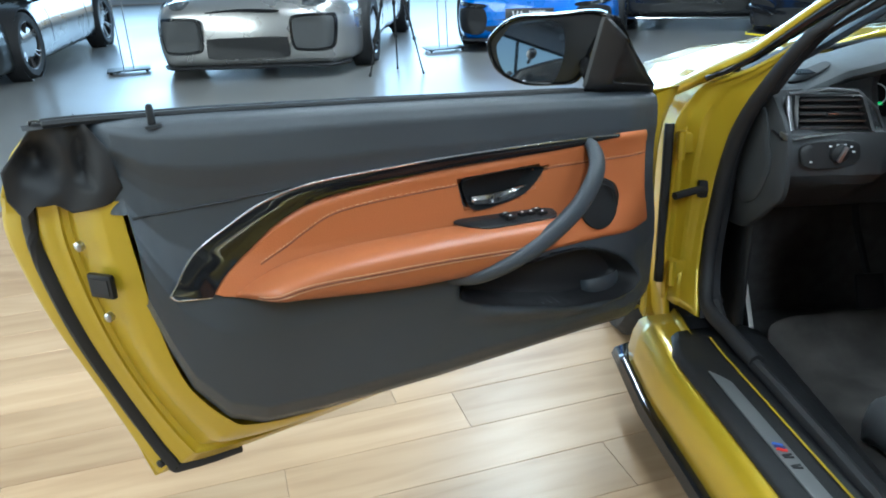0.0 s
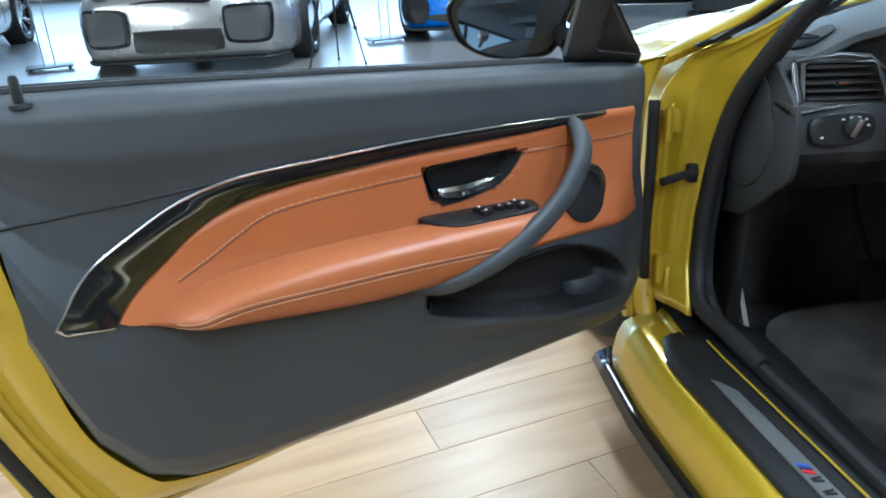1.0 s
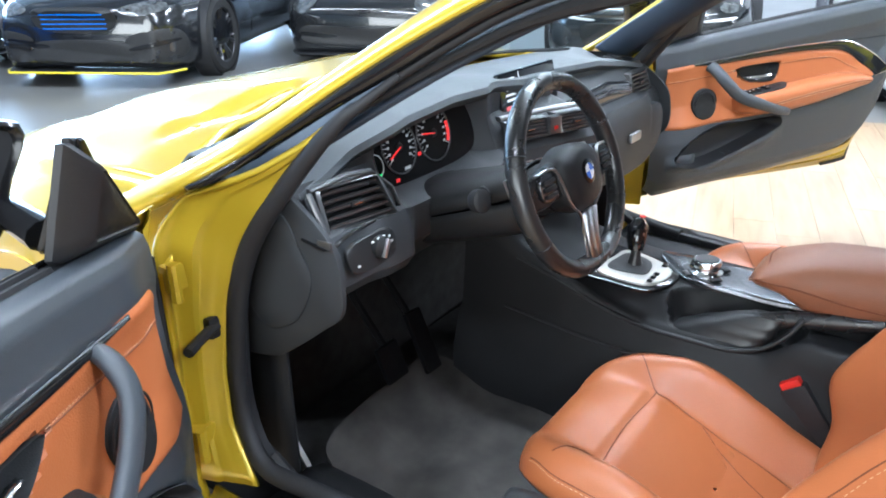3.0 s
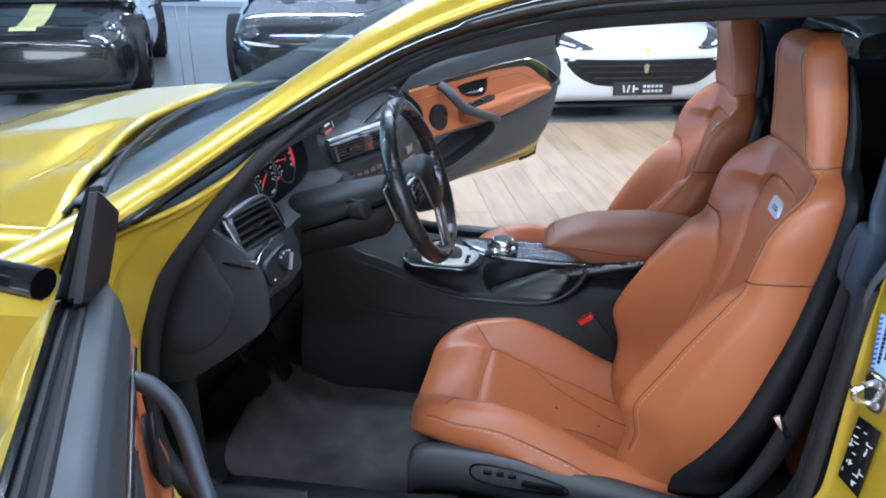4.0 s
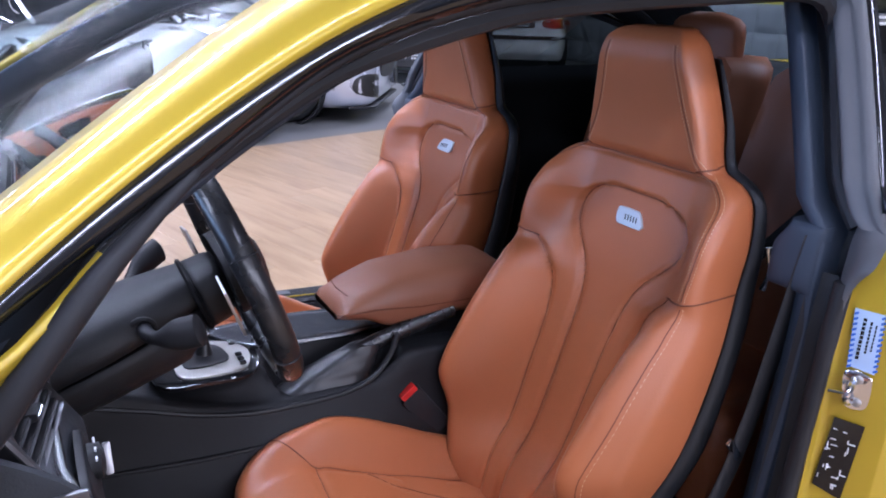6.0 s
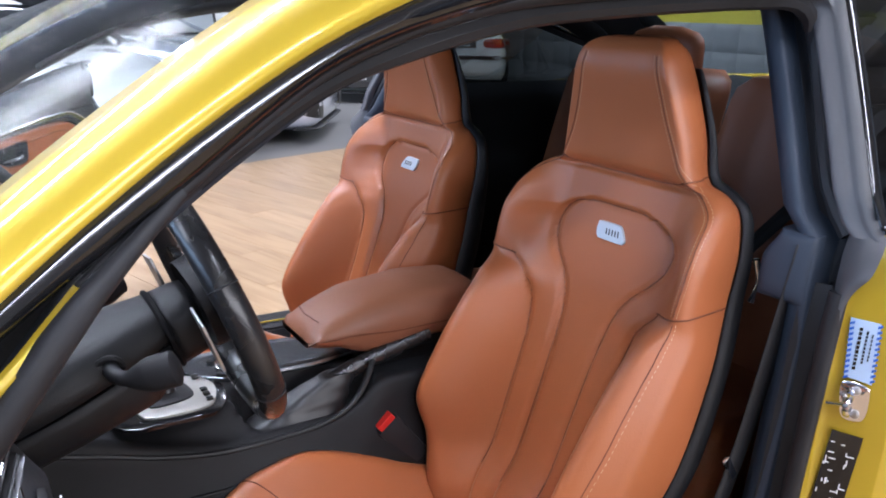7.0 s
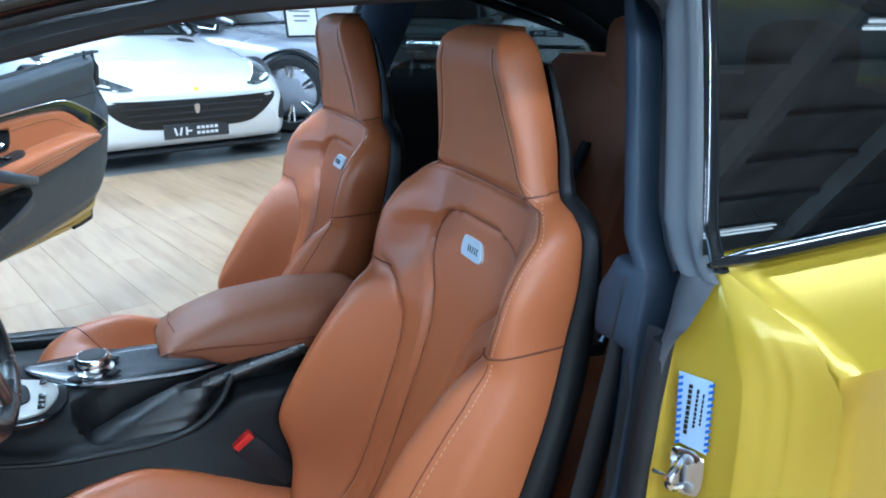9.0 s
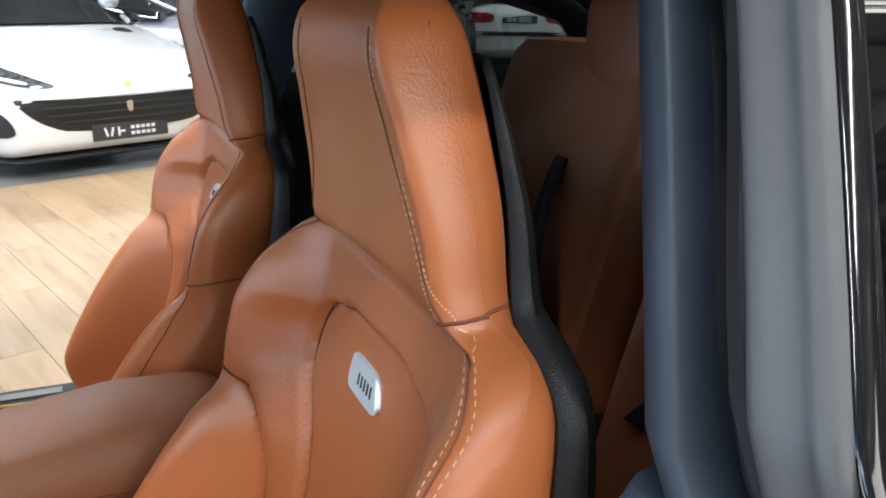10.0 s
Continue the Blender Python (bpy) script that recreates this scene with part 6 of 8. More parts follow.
def console():
    cs = new("centre_console")
    cs.parent = coupe
    cs["label"] = "black centre console with gear selector and padded armrest"
    # body with a deep hollow round the parking brake on the driver's side
    hollow = lambda x, y: 0.066 * smooth(1.15, 0.80, math.hypot((x + 0.082) / 0.060, 0 if 0.44 < y < 0.56 else (y - (0.44 if y < 0.5 else 0.56)) / 0.075))
    rows = []
    for y in np.concatenate([np.linspace(-0.1, 0.34, 12), np.linspace(0.355, 0.66, 34), np.linspace(0.68, 1.12, 16)]):
        z = interp(y, (-0.1, 0.1, 0.30, 0.42, 0.50, 0.66, 0.82, 0.95, 1.05, 1.12), (0.50, 0.53, 0.545, 0.548, 0.552, 0.556, 0.566, 0.60, 0.655, 0.70))
        w = interp(y, (-0.1, 0.3, 0.6, 0.8, 1.12), (0.115, 0.128, 0.140, 0.142, 0.15))
        bulge = 0.05 * smooth(0.1, 0.6, y)
        # the driver's edge dips beside the hollow
        dip = 0.052 * smooth(0.34, 0.44, y) * smooth(0.92, 0.66, y)
        left = [(-w - 0.02 - bulge, 0.20), (-w - 0.018 - bulge, 0.33), (-w - 0.014 - bulge * 0.6, 0.415), (-w - 0.010 - bulge * 0.3, 0.44), (-w - 0.008, z - 0.046 - dip * 0.6), (-w - 0.002, z - 0.012 - dip), (-w + 0.004, z - 0.003 - dip), (-w + 0.010, z - dip)]
        top = [(x, z - max(hollow(x, y), dip * smooth(-0.075, -w + 0.01, x)) + 0.002 * (1 - (x / w) ** 2)) for x in np.linspace(-w + 0.014, w - 0.014, 44)]
        right = [(w, z - 0.012), (w + 0.006, z - 0.05), (w + 0.012 + bulge * 0.5, 0.44), (w + 0.018 + bulge, 0.34), (w + 0.02 + bulge, 0.20)]
        rows.append([(x, y, zz) for x, zz in left + top + right])
    Mesh().grid(rows).ob("console_body", CONSOLE, cs, "black console body", angle=50)
    Mesh().tube([(-0.172, y, interp(y, (0.40, 0.55, 0.8, 1.0), (0.425, 0.43, 0.44, 0.46))) for y in np.linspace(0.60, 1.0, 14)], 0.004, 6).ob("console_crease", RUBBER, cs)
    rim = cr([(-0.150, 0.98, 0.585), (-0.146, 0.88, 0.552), (-0.143, 0.78, 0.516), (-0.142, 0.68, 0.494), (-0.141, 0.58, 0.490), (-0.138, 0.49, 0.492), (-0.132, 0.43, 0.510), (-0.122, 0.39, 0.545), (-0.108, 0.365, 0.585)], 50)
    Mesh().tube(rim, 0.006, 8, 0.005).ob("tray_rim", SATIN_BLACK, cs, "black moulded rim round the brake tray")
    # selector plate, gaiter, lever
    Z = lambda y: interp(y, (0.42, 0.50, 0.66, 0.82, 0.95), (0.547, 0.554, 0.558, 0.568, 0.602))
    Mesh().plate(loop([(-0.118, 0.85), (0.045, 0.84), (0.062, 0.79), (0.04, 0.68), (0.0, 0.645), (-0.07, 0.65), (-0.118, 0.68), (-0.128, 0.74)], 40), lambda a, b, h: (a, b, Z(b) + 0.004 + h), 3, 0.004).ob("selector_surround", GLOSS_BLACK, cs)
    Mesh().plate(loop([(-0.105, 0.80), (-0.01, 0.80), (0.045, 0.785), (0.030, 0.70), (-0.01, 0.662), (-0.07, 0.668), (-0.106, 0.70)], 40), lambda a, b, h: (a, b, Z(b) + 0.010 + h), 3, 0.003).ob("selector_plate", SELECTOR, cs, "satin silver selector plate")
    Mesh().plate(loop([(-0.078, 0.785), (-0.02, 0.788), (0.022, 0.775), (0.012, 0.722), (-0.025, 0.705), (-0.065, 0.712)], 30), lambda a, b, h: (a, b, Z(b) + 0.0145 + h), 3, 0.002).ob("selector_well", RUBBER, cs)
    for x in (-0.085, -0.065, -0.045):
        Mesh().box((x, 0.684, Z(0.684) + 0.0155), (0.012, 0.012, 0.004), None, 0.001).ob("console_button", GLOSS_BLACK, cs)
    Mesh().box((0.012, 0.685, Z(0.684) + 0.0155), (0.018, 0.012, 0.004), None, 0.001).ob("console_button", GLOSS_BLACK, cs)
    Mesh().tube([(-0.025, 0.745, 0.565), (-0.022, 0.745, 0.60), (-0.018, 0.748, 0.625)], lambda t: 0.020 - 0.009 * smooth(0, 0.6, t), 12).ob("lever_gaiter", GAITER, cs)
    Mesh().tube([(-0.020, 0.746, 0.610), (-0.014, 0.750, 0.635), (-0.004, 0.752, 0.655), (0.004, 0.748, 0.668), (0.008, 0.742, 0.674)], lambda t: 0.013 + 0.011 * math.sin(math.pi * min(1, t * 0.9 + 0.1)), 16).ob("selector_lever", GLOSS_BLACK, cs, "gloss black gear selector with chrome edge")
    Mesh().tube([(-0.030, 0.738, 0.620), (-0.018, 0.735, 0.648), (-0.004, 0.734, 0.668)], 0.004, 6).ob("lever_chrome", CHROME, cs)
    Mesh().lathe([(0.007, 0), (0.006, 0.003), (0.001, 0.003)], Matrix.Translation((0.004, 0.746, 0.684)), 12).ob("lever_mark", RED, cs)
    # rotary controller and glossy side trim
    Mesh().plate(loop([(0.098, 0.72), (0.125, 0.62), (0.128, 0.50), (0.120, 0.36), (0.06, 0.345), (0.0, 0.36), (-0.018, 0.46), (-0.022, 0.56), (-0.012, 0.625), (0.03, 0.68)], 60), lambda a, b, h: (a, b, Z(b) + 0.006 + h), 3, 0.005).ob("controller_trim", TRIM_GREY, cs, "satin dark grey controller surround")
    Mesh().tube([(-0.012, 0.625, 0.566), (-0.024, 0.56, 0.565), (-0.021, 0.46, 0.560), (-0.006, 0.36, 0.556)], 0.004, 6).ob("controller_edge", CHROME, cs, "bright edge of the surround")
    KX, KY = 0.038, 0.600
    k = Mesh().lathe([(0.037, 0.0), (0.037, 0.006), (0.030, 0.009), (0.028, 0.012), (0.0315, 0.015), (0.032, 0.029), (0.029, 0.033), (0.025, 0.0335), (0.001, 0.033)], Matrix.Translation((KX, KY, 0.568)), 36)
    k.ob("rotary_controller", CHROME, cs, "bright ribbed rotary controller")
    Mesh().lathe([(0.026, 0.0), (0.026, 0.001), (0.001, 0.0015)], Matrix.Translation((KX, KY, 0.6015)), 30).ob("controller_cap", SATIN_BLACK, cs)
    for a in range(4):
        Mesh().box((KX + 0.047 * math.cos(a * 1.57 + 0.8), KY + 0.047 * math.sin(a * 1.57 + 0.8), 0.572), (0.024, 0.014, 0.005), pose(0, 0, 0, 0, 0, 90 + math.degrees(a * 1.57 + 0.8)), 0.002).ob("controller_key", PLASTIC, cs)
    # parking brake: a creased gaiter in the hollow and the lever running back under the armrest
    rows = []
    for f in np.linspace(0, 1, 14):
        yc, z = 0.525 - 0.095 * f, 0.486 + 0.078 * f ** 0.8
        a, b = 0.044 * (1 - 0.62 * f), 0.100 * (1 - 0.66 * f)
        fold = 1 + 0.025 * math.sin(f * 20)
        rows.append([(-0.084 + a * fold * math.copysign(abs(math.cos(t)) ** 0.6, math.cos(t)), yc + b * fold * math.copysign(abs(math.sin(t)) ** 0.6, math.sin(t)), z) for t in np.linspace(0, 2 * math.pi, 33)[:-1]])
    Mesh().grid(rows, wrap=True, caps=True).ob("brake_gaiter", GAITER, cs, "creased black leather gaiter", angle=60)
    Mesh().tube([(-0.084, 0.455, 0.545), (-0.082, 0.39, 0.565), (-0.080, 0.30, 0.585), (-0.078, 0.22, 0.60)], 0.016, 12, 0.018).ob("brake_lever", LEATHER_BLACK, cs, "black leather parking brake lever")
    # armrest
    rows = []
    for y in np.linspace(0.05, 0.485, 30):
        t = interp(y, (0.05, 0.10, 0.22, 0.36, 0.44, 0.475, 0.485), (0.66, 0.695, 0.706, 0.694, 0.668, 0.650, 0.632))
        lo = interp(y, (0.05, 0.30, 0.37, 0.42, 0.485), (0.595, 0.592, 0.588, 0.610, 0.618))
        w = interp(y, (0.05, 0.12, 0.40, 0.47, 0.485), (0.078, 0.088, 0.086, 0.078, 0.066))
        prof = [(-w + 0.012, lo), (-w, lo + 0.012), (-w - 0.002, (t + lo) / 2), (-w + 0.006, t - 0.016), (-w + 0.026, t - 0.003), (0, t), (w - 0.026, t - 0.003), (w - 0.006, t - 0.016), (w + 0.002, (t + lo) / 2), (w, lo + 0.012), (w - 0.012, lo)]
        rows.append([(x, y, z) for x, z in prof])
    Mesh().grid(rows, wrap=True, caps=True).ob("armrest_lid", LEATHER_ARM, cs, "tan leather armrest lid", angle=70)
    Mesh().tube([(-0.0885 + 0.008 * smooth(0.42, 0.48, y), y, interp(y, (0.07, 0.30, 0.40, 0.47), (0.622, 0.625, 0.635, 0.632))) for y in np.linspace(0.07, 0.47, 20)], 0.0016, 5).ob("armrest_seam", SEAM, cs)
    Mesh().tube([(-0.05, 0.455, 0.662), (0.0, 0.462, 0.664), (0.05, 0.455, 0.662)], 0.0014, 5).ob("armrest_seam", SEAM, cs)
    Mesh().box((0.012, 0.20, 0.565), (0.150, 0.32, 0.07), None, 0.012).ob("armrest_box", PLASTIC, cs)


console()


def cabin_details():
    # belts, buckles, pedals, mats, rear seats and trim
    for s in (-1, 1):
        b = Mesh().box((s * 0.145, 0.318, 0.408), (0.028, 0.052, 0.13), pose(0, 0, 0, -37, 0, 0), 0.006).ob("belt_buckle", RUBBER, coupe, "black seat belt buckle with red button")
        Mesh().box((s * 0.145, 0.360, 0.464), (0.026, 0.040, 0.016), pose(0, 0, 0, -37, 0, 0), 0.003).ob("release_button", RED, b, "red release button")
        # shoulder belt hanging along the pillar
        path = cr([(s * 0.712, -0.055, 0.93), (s * 0.70, -0.045, 0.80), (s * 0.69, -0.02, 0.62), (s * 0.685, 0.01, 0.50), (s * 0.68, 0.05, 0.40), (s * 0.68, 0.10, 0.34)], 24)
        Mesh().grid([[p + np.array((0, d, 0)) for p in path] for d in (-0.022, 0.022)]).ob("seat_belt", RUBBER, coupe, "black seat belt webbing", thick=0.002)
        Mesh().box((s * 0.688, 0.012, 0.548), (0.008, 0.014, 0.05), pose(0, 0, 0, -35, 0, 0), 0.003).ob("belt_tongue", CHROME, coupe, "steel belt tongue")
        # trim beside the rear seats
        rows = [[(s * x, y, z) for y, z in ((-0.06, 0.30), (-0.09, 0.7), (-0.13, 0.97), (-0.35, 1.0), (-0.7, 1.01), (-1.05, 1.04), (-1.2, 1.04))] for x in (0.755,)]
        Mesh().grid([[(s * interp(z, (0.2, 0.7, 0.97), (0.66, 0.70, 0.76)), y, z) for y in np.linspace(-0.09, -1.25, 12)] for z in np.linspace(0.2, 1.03, 9)]).ob("rear_side_trim", HEADLINER, coupe, "dark rear side trim", thick=0.01)
        a, b2 = cr(RAIL_LOW[8:], 20), cr([(-0.185, 1.315), (-0.339, 1.312), (-0.546, 1.280), (-0.773, 1.222), (-0.95, 1.14), (-1.03, 1.075)], 20)
        Mesh().grid([[(s * (side_x(*p) - 0.02 - 0.06 * f), p[0], p[1] + 0.02 * f - 0.012) for p in b2] for f in (0, 0.5, 1, 1.6)]).ob("rear_lining", HEADLINER, coupe, thick=0.008)
        rows = [[(s * x, y + dy, z) for y, z in ((-0.95, 1.20), (-1.08, 1.10), (-1.2, 1.0))] for x, dy in ((0.69, 0.0), (0.62, -0.06), (0.56, -0.10))]
        Mesh().grid(rows).ob("rear_pillar_trim", HEADLINER, coupe, "dark rear pillar trim", thick=0.01)
        # yellow rear pillar outside
        rows = [[on_side(s, -1.0 - 0.42 * f, z0 + (interp(-1.0 - 0.42 * f, (-1.42, -1.25, -1.0), (1.05, 1.12, 1.22)) - z0) * g, 0.002 - 0.05 * g * g) for g in np.linspace(0, 1, 8)] for f in np.linspace(0, 1, 10) for z0 in (0.975,)]
        Mesh().grid(rows).ob("rear_pillar", YELLOW, coupe, "yellow rear roof pillar", thick=0.008)
        Mesh().grid([[tuple(np.array(q) + np.array((-s * 0.028, 0.0, -0.012))) for q in r] for r in rows]).ob("rear_pillar_lining", HEADLINER, coupe, thick=0.006)
        a, b3 = cr(RAIL_TOP[6:], 30), cr(RAIL_LOW[5:], 30)
        Mesh().grid([[(s * (side_x(*q) - 0.030 - 0.07 * f), *(q * (1 - f) + p * f - np.array((0, 0.022)))) for p, q in zip(a, b3)] for f in (0, 0.5, 1.0, 1.5, 2.0)]).ob("roof_side_lining", HEADLINER, coupe, thick=0.006)
        # rear seat, its leather colour darkened for the shade back there
        rs = new("rear_seat")
        rs.parent = coupe
        rs["label"] = "cognac leather rear seat with shade darkened into its colour"
        cx = s * 0.315
        rows = []
        for z in np.linspace(0.40, 1.11, 26):
            y = -0.56 - 0.30 * (z - 0.40)
            w = interp(z, (0.40, 0.60, 0.95, 1.07, 1.10, 1.11), (0.30, 0.308, 0.308, 0.30, 0.28, 0.25))
            rows.append([(cx + w * a, y + 0.05 * smooth(0.45, 0.85, abs(a)) - 0.09 * smooth(0.85, 1.0, abs(a)), z) for a in np.linspace(-1, 1, 25)] + [(cx + w * a, y - 0.13, z) for a in (0.8, 0, -0.8)])
        Mesh().grid(rows, wrap=True, caps=True).ob("rear_backrest", LEATHER_REAR_SHADED, rs, angle=70)
        rows = []
        for z in np.linspace(1.02, 1.228, 14):
            f = (z - 1.02) / 0.208
            w = 0.135 * math.sqrt(max(0.05, 1 - (max(0.0, f - 0.55) / 0.462) ** 5)) * (0.9 + 0.1 * smooth(0, 0.3, f))
            rows.append([(cx - s * 0.06 + w * math.cos(t), -0.80 + 0.055 * math.sin(t) * (w / 0.135), z) for t in np.linspace(0, 2 * math.pi, 25)[:-1]])
        Mesh().grid(rows, wrap=True, caps=True).ob("rear_headrest", LEATHER_REAR_SHADED, rs, angle=70)
        rows = []
        for y in np.linspace(-0.62, -0.10, 18):
            z = interp(y, (-0.62, -0.3, -0.16, -0.11, -0.10), (0.42, 0.45, 0.46, 0.44, 0.40))
            rows.append([(cx + 0.25 * a, y, z + 0.03 * smooth(0.5, 0.85, abs(a)) - 0.05 * smooth(0.86, 1, abs(a))) for a in np.linspace(-1, 1, 21)] + [(cx + 0.24, y, 0.28), (cx - 0.24, y, 0.28)])
        Mesh().grid(rows, wrap=True, caps=True).ob("rear_cushion", LEATHER_REAR_SHADED, rs, angle=70)
        path = cr([(s * 0.40, -0.90, 1.06), (s * 0.37, -0.80, 0.98), (s * 0.30, -0.64, 0.80), (s * 0.16, -0.52, 0.56)], 16)
        Mesh().grid([[p + np.array((d, 0, 0)) for p in path] for d in (-0.022, 0.022)]).ob("rear_belt", RUBBER, coupe, "black rear seat belt", thick=0.002)
    Mesh().box((0, -0.38, 0.40), (0.10, 0.5, 0.12), None, 0.02).ob("rear_tray", PLASTIC, coupe)
    Mesh().grid([[(x, y, 0.955 + 0.10 * smooth(-0.9, -1.44, y)) for x in np.linspace(-0.68, 0.68, 8)] for y in np.linspace(-0.80, -1.46, 6)]).ob("parcel_shelf", HEADLINER, coupe, "dark parcel shelf", thick=0.02)
    Mesh().box((0, -0.80, 0.62), (1.38, 0.03, 0.72), pose(0, 0, 0, 16, 0, 0)).ob("rear_bulkhead", HEADLINER, coupe)
    # floor mats with a stitched edge
    for s in (-1, 1):
        o = loop([(s * 0.62, 1.16), (s * 0.40, 1.18), (s * 0.22, 1.16), (s * 0.195, 0.95), (s * 0.195, 0.66), (s * 0.40, 0.62), (s * 0.62, 0.63), (s * 0.675, 0.70), (s * 0.685, 0.95), (s * 0.675, 1.10)], 90)
        Mesh().plate(o, lambda a, b, h: (a, b, 0.226 + 0.09 * smooth(1.0, 1.25, b) + 0.007 * noise.noise((a * 9, b * 9, 0)) + 0.004 * abs(noise.noise((a * 26, b * 22, 3))) + h), 26, 0.005).ob("floor_mat", material("grey_black_mat", (0.048, 0.044, 0.041), 0.85, 0, 0, 0.55, 9, 1.0, 500, spec=0.25) if s < 0 else CARPET, coupe, "worn black velour floor mat")
    # dead pedal and pedals
    Mesh().plate([(1.165, 0.252), (1.215, 0.216), (1.28, 0.285), (1.28, 0.385), (1.25, 0.375)], lambda a, b, h: (-0.690 + h, a - 0.005, b), 2, 0.006).ob("foot_rest", material("pale_foot_rest", (0.45, 0.44, 0.42), 0.45, 0.5), coupe, "bright metal foot rest")
    for x, w in ((-0.40, 0.07), (-0.28, 0.055)):
        Mesh().box((x, 1.17, 0.36), (w, 0.015, 0.09 if w > 0.06 else 0.16), pose(0, 0, 0, -25, 0, 0), 0.005).ob("pedal", CLUSTER, coupe, "black foot pedal")
        Mesh().tube([(x, 1.18, 0.38), (x, 1.28, 0.50), (x, 1.33, 0.62)], 0.010, 6).ob("pedal_arm", CLUSTER, coupe)
    # kick panel beside the foot well, hinge side trim
    for s in (-1, 1):
        Mesh().grid([[(s * x, y, z) for y, x in ((1.145, 0.735), (1.20, 0.732), (1.30, 0.722), (1.40, 0.70))] for z in np.linspace(0.22, 0.72, 8)]).ob("kick_panel", CONSOLE, coupe, "black kick panel", thick=0.008)
        # rubber seal down the hinge pillar and along the sill
        path = cr([(0.716, 0.855, 1.105), (0.738, 0.905, 1.065), (0.760, 0.952, 1.025), (0.782, 1.045, 0.92), (0.792, 1.132, 0.81), (0.798, 1.182, 0.69), (0.806, 1.202, 0.54), (0.815, 1.188, 0.43), (0.826, 1.13, 0.360), (0.812, 1.02, 0.346), (0.795, 0.90, 0.336)], 44)
        Mesh().tube([(s * x, y, z) for x, y, z in path], lambda t: 0.007 + 0.011 * smooth(0.0, 0.45, t), 10, lambda t: 0.007 + 0.013 * smooth(0.0, 0.45, t)).ob("hinge_seal", RUBBER, coupe, "thick black rubber seal on the hinge pillar")
        Mesh().grid([[(s * (x - d), y + e, z + h) for x, y, z in path[6:36]] for d, e, h in ((0.010, 0.008, 0), (0.02, 0.014, 0), (0.032, 0.016, 0), (0.04, 0.04, 0))]).ob("hinge_trim", RUBBER, coupe, thick=0.01)
        # inner trim of the windscreen pillar
        o = cr([(1.16, 0.90), (1.0, 1.0), (0.8, 1.125), (0.6, 1.225), (0.45, 1.265)], 24)
        Mesh().grid([[(s * (side_x(y, z) - 0.055 - d), y + e, z + h) for y, z in o] for d, e, h in ((0, 0.0, -0.008), (0.03, 0.015, 0.0), (0.07, 0.07, 0.035))]).ob("windscreen_pillar_trim", PILLAR_TRIM, coupe, "dark blue-grey pillar trim", thick=0.01)
    # labels and striker on the flat of the door jamb
    J = lambda u, z, h=0.0: Vector((-0.796 - 0.85 * u - 0.525 * h, -0.065 - 0.525 * u + 0.85 * h, z))
    jm = Vector((-0.525, 0.85, 0)).to_track_quat("Z", "Y").to_matrix().to_4x4()

    def quad(pts, h, mat, name, parent, label=""):
        return Mesh().plate(pts, lambda a, b, k: J(a, b, h + k), 1, 0.0006).ob(name, mat, parent, label)

    st = quad([(-0.003, 0.839), (0.037, 0.836), (0.041, 0.739), (0.003, 0.746)], 0.004, PAPER, "service_label", coupe, "pale blue service label with a striped border")
    for k in range(11):
        z = 0.832 - 0.0086 * k
        for u in (0.0 + 0.0005 * k, 0.0365 + 0.0004 * k):
            quad([(u - 0.003, z), (u + 0.003, z + 0.003), (u + 0.003, z - 0.001), (u - 0.003, z - 0.004)], 0.0052, BLUE, "label_stripe", st)
    rnd = random.Random(5)
    for u, z0, z1, w in ((0.013, 0.826, 0.764, 0.0045), (0.022, 0.822, 0.770, 0.0028), (0.029, 0.818, 0.775, 0.002)):
        z = z0
        while z > z1:
            n = rnd.uniform(0.003, 0.006)
            quad([(u - w / 2, z), (u + w / 2, z), (u + w / 2, z - n), (u - w / 2, z - n)], 0.0052, GLOSS_BLACK, "print_bar", st)
            z -= n + 0.0018
    t = quad([(0.002, 0.655), (0.045, 0.651), (0.035, 0.513), (-0.009, 0.528)], 0.004, GLOSS_BLACK, "type_label", coupe, "black data label with small white print")
    for k in range(24):
        z = rnd.uniform(0.535, 0.642)
        u = rnd.uniform(0.002, 0.034) - 0.08 * (0.655 - z)
        a, b = (rnd.uniform(0.004, 0.010), 0.0014) if k % 2 else (0.0016, rnd.uniform(0.005, 0.012))
        quad([(u, z), (u + a, z), (u + a, z - b), (u, z - b)], 0.0052, WHITE, "print_bar", t)
    sk = Mesh().plate(loop([(0.002, 0.738), (0.036, 0.736), (0.042, 0.715), (0.040, 0.684), (0.026, 0.677), (0.010, 0.681), (0.004, 0.70)], 30), lambda a, b, h: J(a, b, 0.006 + h), 2, 0.0025).ob("striker_plate", CHROME, coupe, "bright steel door striker")
    Mesh().tube([J(*q) for q in cr([(0.016, 0.728, 0.006), (0.014, 0.724, 0.030), (0.010, 0.714, 0.040), (0.012, 0.700, 0.036), (0.020, 0.690, 0.008)], 16)], 0.005, 8).ob("striker_loop", CHROME, sk)
    Mesh().tube([J(0.012, 0.712, 0.030), J(-0.014, 0.706, 0.020)], 0.005, 8, 0.003).ob("striker_tab", CHROME, sk)
    for u, z in ((0.022, 0.728), (0.026, 0.690)):
        Mesh().lathe([(0.007, 0), (0.007, 0.004), (0.004, 0.006)], Matrix.Translation(J(u, z, 0.007)) @ jm, 12).ob("screw", ALU, sk)


cabin_details()

# ---- front seats ----
SEAT_COVER = material("grey_seat_plastic", (0.055, 0.057, 0.062), 0.42, 0, 0, 0.08, 9, 0.3, 700, grain=1)


